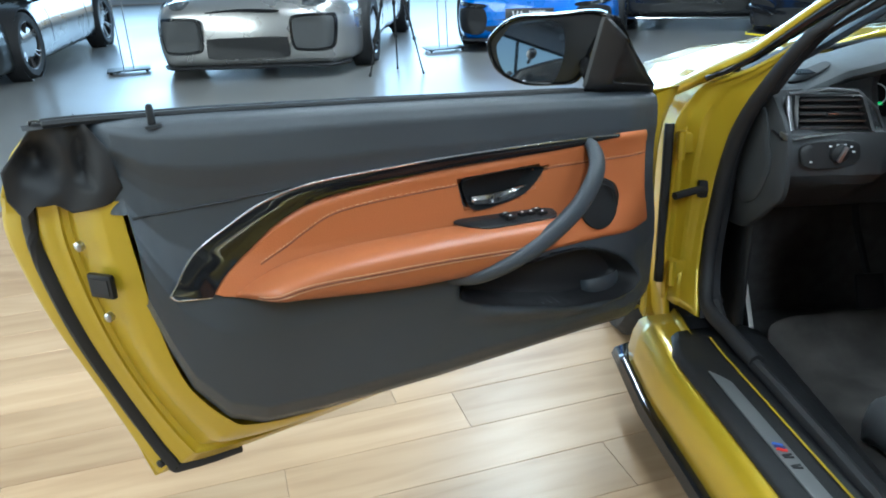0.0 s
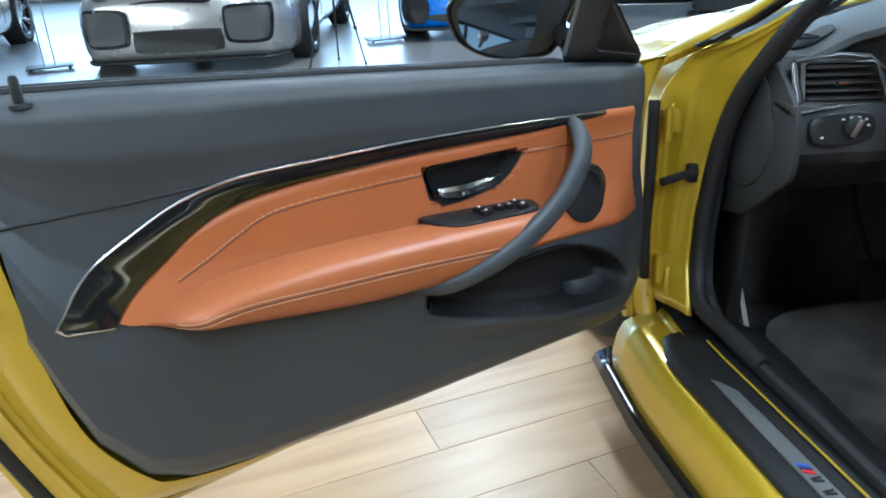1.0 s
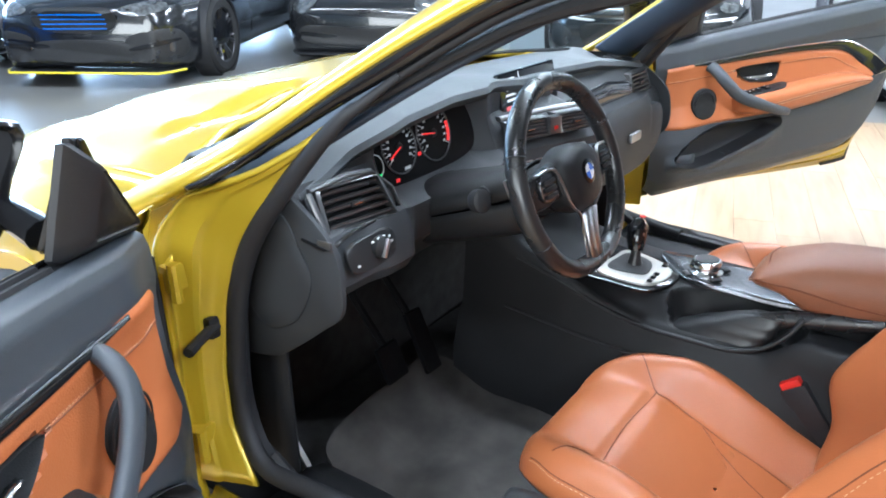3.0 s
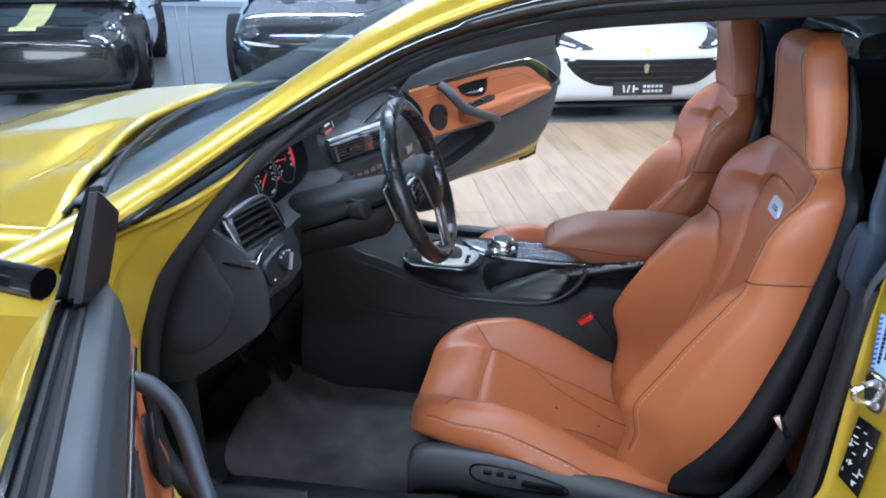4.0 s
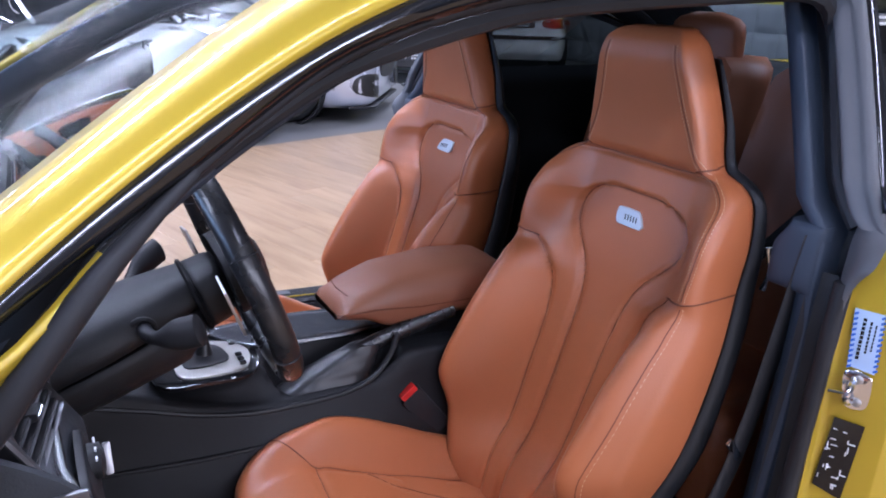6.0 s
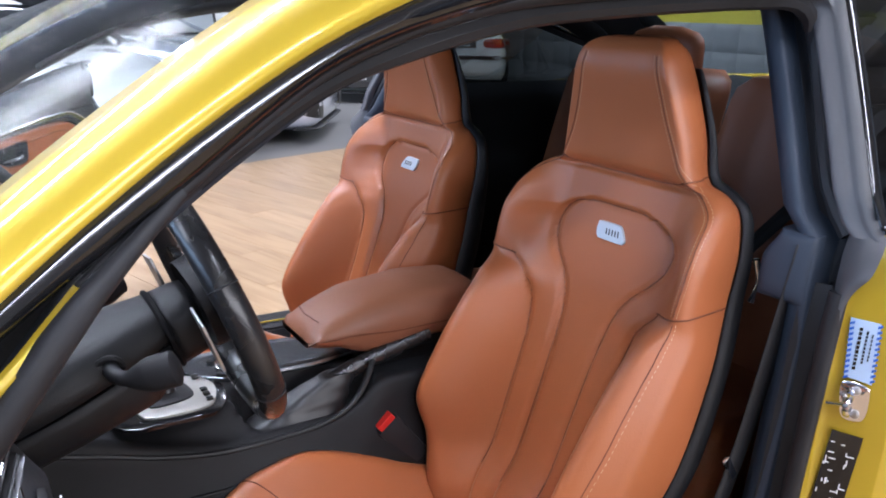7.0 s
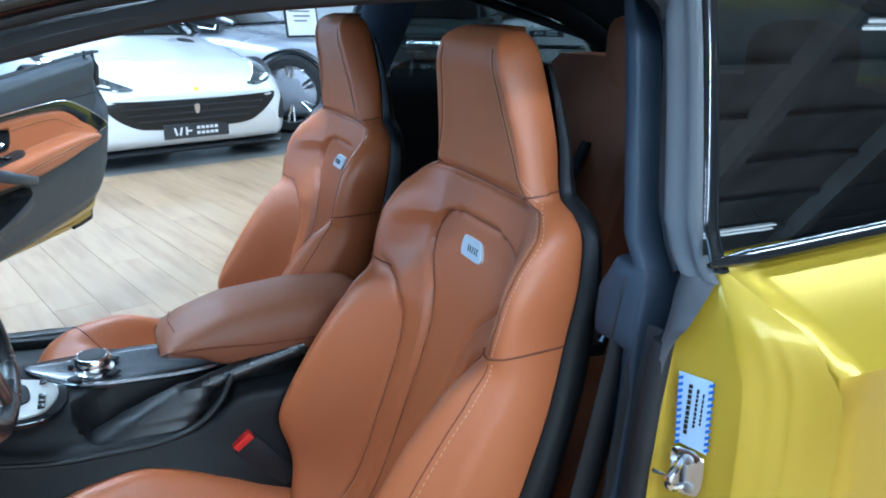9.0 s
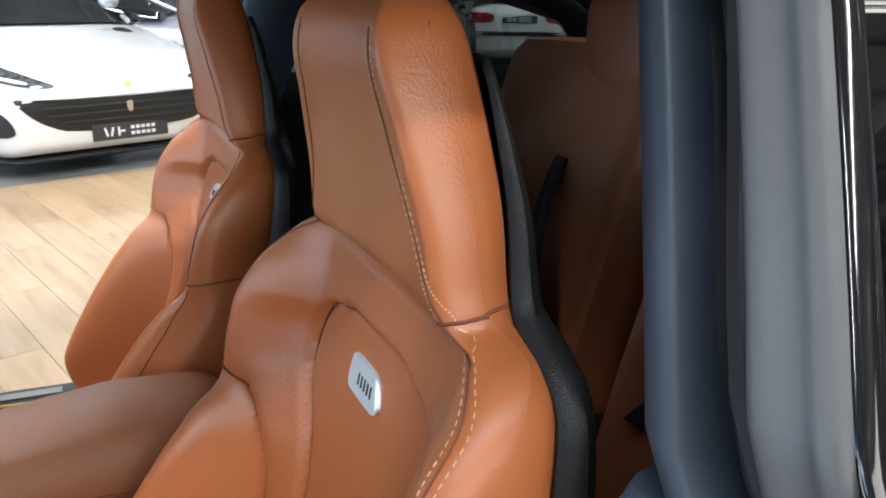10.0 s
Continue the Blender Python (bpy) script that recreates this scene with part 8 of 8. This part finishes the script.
    if "lip" in spec:
        mat, z, out = spec["lip"]
        pts = [fr(x, z + .05, 0) for x in np.linspace(-body.W * .44, body.W * .44, 25)]
        Mesh().grid([[p + Vector((0, d, h - .05)) for p in pts] for d, h in ((-.12, .02), (out, .018), (out + .012, .008), (out, -.004), (-.12, -.006))], wrap=False).ob("front_lip", spec.get("lip_body", RUBBER), car)
        if mat:
            Mesh().tube([p + Vector((0, out + .012, -.042)) for p in pts], .010, 6).ob("lip_edge", mat, car, "yellow splitter edge")
    if spec.get("stripe"):
        ys = np.linspace(body.L / 2 - .12, body.L / 2 - body.cowl * body.L + .05, 26)
        Mesh().grid([[up(x, y, .004) for y in ys] for x in np.linspace(-.11, .11, 5)]).ob("bonnet_stripe", spec["stripe"], car, "yellow bonnet stripe")
    for pts, mat in spec.get("bonnet_parts", ()):
        for s in (-1, 1):
            Mesh().plate(loop([(s * a, body.L / 2 - b) for a, b in pts], 24), lambda a, b, h: up(a, b, h), 2, .003).ob("bonnet_vent_or_shade", mat, car)
    # door mirrors
    ym = body.L / 2 - body.cowl * body.L - .35
    for s in (-1, 1):
        w = body.W / 2
        hz = body.deck + .10
        Mesh().tube([(s * (w - .16), ym, hz - .08), (s * (w + .0), ym, hz - .03)], .022, 8, .012).ob("mirror_arm", RUBBER, car)
        rows = []
        for f in np.linspace(-1, 1, 9):
            k = math.sqrt(max(.05, 1 - f ** 4))
            rows.append([(s * (w + .07 + .11 * f), ym + .06 * k * math.cos(t), hz + .065 * k * math.sin(t)) for t in np.linspace(0, 2 * math.pi, 17)[:-1]])
        Mesh().grid(rows, wrap=True, caps=True).ob("mirror_housing", spec.get("mirror", colour), car)
    # door shut lines and handles
    for s in (-1, 1):
        for yy in (ym + .02, ym - 1.25):
            pts = []
            for z in np.linspace(.30, body.deck - .03, 10):
                h = tree.ray_cast(Vector((s * 3, yy, z)), Vector((-s, 0, 0)))
                if h[0]:
                    pts.append(h[0] + Vector((s * .0005, 0, 0)))
            if len(pts) > 2:
                Mesh().tube(pts, .004, 4).ob("shut_line", RUBBER, car)
        h = tree.ray_cast(Vector((s * 3, ym - 1.05, body.deck - .16)), Vector((-s, 0, 0)))
        if h[0]:
            Mesh().box(h[0] + Vector((s * .008, 0, 0)), (.02, .18, .03), None, .008).ob("door_handle", colour, car)
    car.matrix_world = m
    return car


GUNMETAL = material("gunmetal_alloy", (0.16, 0.15, 0.145), 0.35, 0.9)
SILVER = paint("silver_paint", (0.40, 0.395, 0.39), 0.7)
GREY = paint("slate_grey_paint", (0.045, 0.050, 0.052), 0.5)
BLUE_PAINT = paint("bright_blue_paint", (0.006, 0.16, 0.68), 0.2)
DARK_GREY = paint("dark_grey_paint", (0.06, 0.063, 0.068), 0.5)
BLACK_PAINT = paint("black_paint", (0.010, 0.011, 0.014), 0.2, 0.2)
GT_BLACK = paint("graphite_black_paint", (0.012, 0.013, 0.015), 0.1, 0.25)
WHITE_PAINT = paint("white_paint", (0.78, 0.78, 0.78), 0.0, 0.3)
PALE_SILVER = paint("pale_silver_paint", (0.52, 0.54, 0.62), 0.5)
GREEN_GREY = paint("green_grey_paint", (0.20, 0.23, 0.23), 0.5)
YEL = material("splitter_yellow", (0.75, 0.62, 0.02), 0.4)

sport = dict(bonnet=.72, nose_z=.62, cowl=.30, deck=.84, tail_z=.88, lowz=.13)
build_car("silver rear-engined sports coupe with large black front intakes", (-3.26, 6.85), (-0.10, -0.99), Body(4.55, 2.16, 1.32, **{**sport, "nose_z": .70, "bonnet": .82, "deck": .90}), SILVER, dict(
    rim=RIM_DARK, calliper=YEL, roof=CARBON, front_parts=(
        ("intake_frame", GLOSS_BLACK, [(.43, .50), (.445, .565), (.50, .592), (.66, .60), (.83, .595), (.872, .56), (.875, .45), (.855, .31), (.81, .262), (.66, .25), (.49, .262), (.445, .30), (.43, .40)], True, .020),
        ("side_intake", material("grey_intake_mesh", (0.055, 0.057, 0.06), 0.6, 0, 0, 0.12, 8), [(.458, .50), (.47, .545), (.51, .566), (.66, .573), (.81, .568), (.845, .54), (.848, .45), (.83, .325), (.79, .288), (.66, .276), (.505, .288), (.472, .32), (.458, .40)], True, .032),
        ("centre_intake", MESH_DARK, [(-.40, .37), (-.36, .395), (0, .40), (.36, .395), (.40, .37), (.41, .25), (.36, .205), (0, .20), (-.36, .205), (-.41, .25)], False, .020),
        ("headlamp", LAMP, [(.56, .77), (.66, .80), (.76, .78), (.79, .71), (.70, .665), (.58, .68)], True, .012),
        ("bonnet_slot", GLOSS_BLACK, [(-.34, .645), (0, .665), (.34, .645), (.30, .62), (0, .632), (-.30, .62)], False, .006)),
    lip=(None, .11, .05), bonnet_parts=(([(.16, .75), (.30, .72), (.34, .95), (.24, 1.05)], GLOSS_BLACK),)))
build_car("slate grey sports coupe with multi-spoke wheels", (-6.55, 6.65), (0.10, -0.99), Body(4.55, 1.88, 1.28, **sport), GREY, dict(
    rim=GUNMETAL, spokes=6, calliper=GREY, front_parts=(
        ("headlamp", LAMP, [(.56, .66), (.66, .70), (.76, .66), (.76, .58), (.68, .55), (.58, .57)], True, .012),
        ("side_intake", MESH_DARK, [(.48, .42), (.76, .42), (.80, .30), (.74, .24), (.50, .26)], True, .004),
        ("centre_intake", MESH_DARK, [(-.38, .36), (.38, .36), (.38, .24), (-.38, .24)], False, .004)), lip=(None, .11, .04)))
build_car("bright blue sports coupe with black lower bumper", (-0.45, 7.75), (-0.30, -0.95), Body(4.55, 1.86, 1.30, **sport), BLUE_PAINT, dict(
    rim=RIM_DARK, spokes=10, plate=(0.0, .40, False), mirror=RUBBER, front_parts=(
        ("lower_grille", MESH_DARK, [(-.50, .33), (0, .34), (.50, .33), (.46, .22), (0, .19), (-.46, .22)], False, .004),
        ("side_intake", RUBBER, [(.50, .45), (.78, .46), (.84, .36), (.80, .22), (.52, .20)], True, .014),
        ("light_bar", GLOSS_BLACK, [(.50, .505), (.80, .525), (.80, .485), (.52, .465)], True, .018),
        ("headlamp", LAMP, [(.56, .66), (.66, .70), (.76, .66), (.76, .58), (.68, .55), (.58, .57)], True, .012)), lip=(None, .12, .06)))
saloon = dict(bonnet=.84, nose_z=.72, cowl=.30, deck=.95, tail_z=1.0, lowz=.17, tail=.90)
build_car("dark grey saloon with a chrome grille", (1.55, 8.75), (-0.38, -0.92), Body(4.95, 1.90, 1.46, **saloon), DARK_GREY, dict(
    rim=RIM, spokes=8, r=.36, plate=(0.0, .42, False), slats=((-.36, .36, .60), (-.36, .36, .65), (-.36, .36, .55)), front_parts=(
        ("grille", MESH_DARK, [(-.42, .70), (0, .71), (.42, .70), (.40, .52), (0, .49), (-.40, .52)], False, .010),
        ("headlamp", LAMP, [(.52, .72), (.80, .75), (.86, .68), (.62, .62), (.52, .64)], True, .012),
        ("side_intake", MESH_DARK, [(.44, .38), (.82, .42), (.84, .28), (.46, .24)], True, .004),
        ("lower_intake", MESH_DARK, [(-.40, .32), (.40, .32), (.40, .22), (-.40, .22)], False, .004)), lip=(CHROME, .15, .03)))
build_car("black sports saloon with a yellow-edged splitter and yellow callipers", (2.05, 6.75), (-0.88, -0.47), Body(4.70, 1.95, 1.45, **saloon), BLACK_PAINT, dict(
    rim=RIM_DARK, spokes=7, r=.36, calliper=YEL, slat_mat=BLUE_PAINT, slats=((-.30, .30, .56), (-.30, .30, .60), (-.30, .30, .64), (-.30, .30, .52)), front_parts=(
        ("grille", MESH_DARK, [(-.36, .68), (0, .70), (.36, .68), (.34, .52), (0, .48), (-.34, .52)], False, .012),
        ("headlamp", LAMP, [(.46, .70), (.80, .76), (.88, .70), (.66, .63), (.48, .64)], True, .012),
        ("side_intake", MESH_DARK, [(.46, .44), (.84, .50), (.86, .26), (.48, .24)], True, .004),
        ("intake_blade", GLOSS_BLACK, [(.50, .36), (.82, .42), (.83, .39), (.50, .33)], True, .020),
        ("lower_intake", MESH_DARK, [(-.42, .40), (.42, .40), (.40, .22), (-.40, .22)], False, .006)), lip=(YEL, .13, .09)))
build_car("black coupe with a yellow stripe over its bonnet", (4.15, 5.25), (-0.90, -0.43), Body(4.40, 1.90, 1.32, **sport), GT_BLACK, dict(
    rim=RIM_DARK, spokes=6, calliper=YEL, stripe=material("pale_yellow_stripe", (0.72, 0.68, 0.30), 0.35), front_parts=(
        ("headlamp", LAMP, [(.50, .66), (.62, .74), (.80, .72), (.80, .58), (.66, .52), (.54, .56)], True, .014),
        ("lower_grille", MESH_DARK, [(-.62, .40), (0, .38), (.62, .40), (.60, .24), (0, .21), (-.60, .24)], False, .006),
        ("badge", CHROME, [(-.05, .56), (.05, .56), (.05, .53), (-.05, .53)], False, .006)), lip=(None, .12, .04)))
gt = dict(bonnet=.80, nose_z=.60, cowl=.36, deck=.90, tail_z=.98, lowz=.14)
build_car("graphite black grand touring coupe with sweeping headlamps", (5.05, 2.75), (-0.95, -0.30), Body(4.60, 1.96, 1.32, **gt), GT_BLACK, dict(
    rim=RIM_DARK, mirror=GLOSS_BLACK, front_parts=(
        ("headlamp", LAMP, [(.62, .60), (.70, .72), (.80, .80), (.86, .74), (.84, .62), (.72, .56)], True, .012),
        ("light_bar", WHITE, [(.46, .50), (.74, .53), (.74, .51), (.48, .485)], True, .012),
        ("grille", MESH_DARK, [(-.52, .46), (0, .44), (.52, .46), (.50, .26), (0, .22), (-.50, .26)], False, .008),
        ("side_intake", MESH_DARK, [(.66, .40), (.84, .44), (.84, .28), (.70, .26)], True, .006)), lip=(None, .13, .05),
    bonnet_parts=(([(.30, 1.05), (.42, 1.0), (.46, 1.22), (.36, 1.24)], RUBBER),)))
build_car("white grand touring convertible with a wide black grille and dealer plate", (4.62, -0.17), (-0.96, -0.28), Body(4.59, 1.94, 1.30, **gt), WHITE_PAINT, dict(
    rim=RIM, plate=(0.0, .255, False), slats=((-.56, .56, .45), (-.52, .52, .40), (-.44, .44, .35)), slat_mat=PLATE_GREY, front_parts=(
        ("grille", MESH_DARK, [(-.70, .505), (-.62, .508), (-.30, .497), (0, .494), (.30, .497), (.62, .508), (.70, .505), (.64, .42), (.54, .34), (.40, .285), (0, .27), (-.40, .285), (-.54, .34), (-.64, .42)], False, .010),
        ("headlamp", LAMP, [(.45, .585), (.56, .575), (.70, .60), (.80, .645), (.86, .73), (.84, .80), (.78, .775), (.68, .70), (.55, .635)], True, .018),
        ("daytime_light", WHITE, [(.60, .612), (.72, .642), (.735, .63), (.61, .60)], True, .026),
        ("side_intake", MESH_DARK, [(.72, .30), (.75, .40), (.84, .475), (.875, .44), (.865, .33), (.80, .275)], True, .016),
        ("emblem", CHROME, [(-.022, .455), (0, .465), (.022, .45), (.014, .40), (0, .385), (-.018, .40)], False, .030),
        ("badge", YEL, [(-.018, .585), (.018, .585), (.014, .56), (-.014, .56)], False, .004)),
    lip=(None, .10, .05), lip_body=RUBBER, bonnet_parts=(([(.42, 1.30), (.54, 1.26), (.56, 1.42), (.46, 1.44)], RUBBER),)))
big = dict(bonnet=.88, nose_z=.70, cowl=.34, deck=.98, tail_z=1.02, lowz=.16)
build_car("pale silver grand coupe with round headlamps and red callipers", (6.05, -2.45), (-0.55, -0.83), Body(4.85, 1.97, 1.42, **big), PALE_SILVER, dict(
    rim=RIM, spokes=6, r=.37, calliper=RED, front_parts=(
        ("headlamp", LAMP, ellipse(.62, .72, .11, .10, 14), True, .014), ("headlamp", LAMP, ellipse(.82, .70, .07, .07, 12), True, .014),
        ("side_intake", MESH_DARK, [(.52, .42), (.82, .46), (.84, .28), (.54, .24)], True, .006),
        ("grille", MESH_DARK, [(-.42, .72), (0, .74), (.42, .72), (.38, .42), (-.38, .42)], False, .010)), lip=(None, .14, .03)))
build_car("green-grey grand coupe with a bright mesh grille", (8.3, -3.75), (-0.90, 0.42), Body(4.85, 1.97, 1.42, **big), GREEN_GREY, dict(
    rim=RIM, r=.37, plate=(0.0, .36, False), lattice=(-.40, .40, .46, .74), front_parts=(
        ("grille", MESH_DARK, [(-.44, .76), (0, .78), (.44, .76), (.42, .44), (0, .42), (-.42, .44)], False, .010),
        ("headlamp", LAMP, ellipse(.62, .74, .11, .10, 14), True, .014), ("headlamp", LAMP, ellipse(.83, .72, .07, .07, 12), True, .014),
        ("lower_intake", MESH_DARK, [(-.70, .32), (.70, .32), (.66, .22), (-.66, .22)], False, .006)), lip=(None, .14, .03)))
build_car("white older saloon seen from its tail with red lamps", (8.9, -5.9), (0.86, -0.50), Body(4.45, 1.70, 1.40, **saloon), WHITE_PAINT, dict(
    rim=RIM, tail_first=True, plate=(0.0, .78, True), rear_parts=(
        ("tail_lamp", LAMP_RED, [(.42, .86), (.78, .86), (.80, .74), (.42, .74)], True, .010),
        ("bumper_strip", RUBBER, [(-.76, .60), (.76, .60), (.76, .55), (-.76, .55)], False, .014))))
MATT_BLACK = material("matt_black_paint", (0.012, 0.012, 0.014), 0.45, 0, 0, 0.2, 3)
build_car("tall black van parked behind the yellow car", (-5.8, -2.85), (-0.70, 0.71), Body(4.9, 1.95, 2.10, bonnet=1.5, cowl=.16, tail=.98, deck=1.80, nose_z=.9, tail_z=1.7), MATT_BLACK, dict(
    rim=RIM, front_parts=(("headlamp", LAMP, [(.62, .84), (.86, .88), (.86, .74), (.66, .74)], True, .012), ("grille", MESH_DARK, [(-.5, .80), (.5, .80), (.46, .60), (-.46, .60)], False, .008)), lip=(None, .14, .04)))

# ---- loose things on the hall floor ----
def info_stand(x, y, turn, lean=12):
    ob = empty("info_stand", "slim stand with dark base plate and white information sheet", "stand", "information stands", (x, y, 0))
    ob.rotation_euler = (0, 0, radians(turn))
    Mesh().box((0, 0, 0.030), (0.44, 0.30, 0.012), None, 0.003).ob("base_plate", SATIN_BLACK, ob, "dark base plate")
    for a in (-0.18, 0.18):
        for b in (-0.11, 0.11):
            Mesh().lathe([(0.014, 0), (0.014, 0.02), (0.010, 0.025)], Matrix.Translation((a, b, 0)), 10).ob("foot", RUBBER, ob)
    for a in (-0.05, 0.05):
        Mesh().tube([(a, 0.02, 0.03), (a, 0.05, 0.98)], 0.006, 6).ob("pole", ALU, ob)
    m = pose(0, 0.03, 1.10, -lean, 0, 0)
    for nm, mat, s, d in (("sign_frame", PLASTIC, (0.36, 0.016, 0.46), 0), ("sheet", WHITE, (0.32, 0.004, 0.42), -0.010)):
        b = Mesh().box((0, d, 0), s, None, 0.002)
        b.v = [tuple(m @ Vector(v)) for v in b.v]
        b.ob(nm, mat, ob)
    for k in range(6):
        b = Mesh().box((-0.02 * (k % 2), -0.0125, 0.15 - 0.045 * k), (0.22 - 0.04 * (k % 3), 0.001, 0.012))
        b.v = [tuple(m @ Vector(v)) for v in b.v]
        b.ob("text_bar", PLATE_GREY, ob)


info_stand(-4.77, 7.78, 20)
info_stand(-1.35, 8.25, 15)
info_stand(6.05, -1.36, -75)
info_stand(5.0, 4.15, -60)


def tripod(x, y):
    ob = empty("tripod", "black photo tripod standing open on the floor", "tripod", at=(x, y, 0))
    top = Vector((0, 0, 1.15))
    for a, b in ((-0.27, -0.06), (0.24, -0.05), (-0.02, 0.30)):
        foot = Vector((a, b, 0.0))
        leg = Mesh().tube([top + Vector((a * 0.12, b * 0.12, 0)), top.lerp(foot, 0.45)], 0.014, 8)
        leg.tube([top.lerp(foot, 0.42), top.lerp(foot, 0.72)], 0.011, 8)
        leg.tube([top.lerp(foot, 0.70), top.lerp(foot, 0.985)], 0.008, 8)
        l = leg.ob("leg", RUBBER, ob, "telescopic black leg")
        for f in (0.44, 0.71):
            Mesh().lathe([(0.018, -0.015), (0.019, 0), (0.018, 0.015)], Matrix.Translation(top.lerp(foot, f)), 10).ob("leg_clamp", PLASTIC, l)
        Mesh().lathe([(0.011, 0.0), (0.012, 0.015), (0.008, 0.03)], Matrix.Translation(foot), 10).ob("rubber_foot", RUBBER, l)
        Mesh().tube([Vector((0, 0, 0.78)), top.lerp(foot, 0.40)], 0.005, 6).ob("brace", RUBBER, ob)
    Mesh().tube([(0, 0, 0.72), (0, 0, 1.32)], 0.012, 8).ob("centre_column", RUBBER, ob)
    Mesh().box((0, 0, 1.34), (0.09, 0.09, 0.07), None, 0.012).ob("head", PLASTIC, ob)
    Mesh().tube([(0, 0, 1.33), (0.05, -0.24, 1.22)], 0.008, 6).ob("pan_handle", PLASTIC, ob)


tripod(-1.82, 6.82)
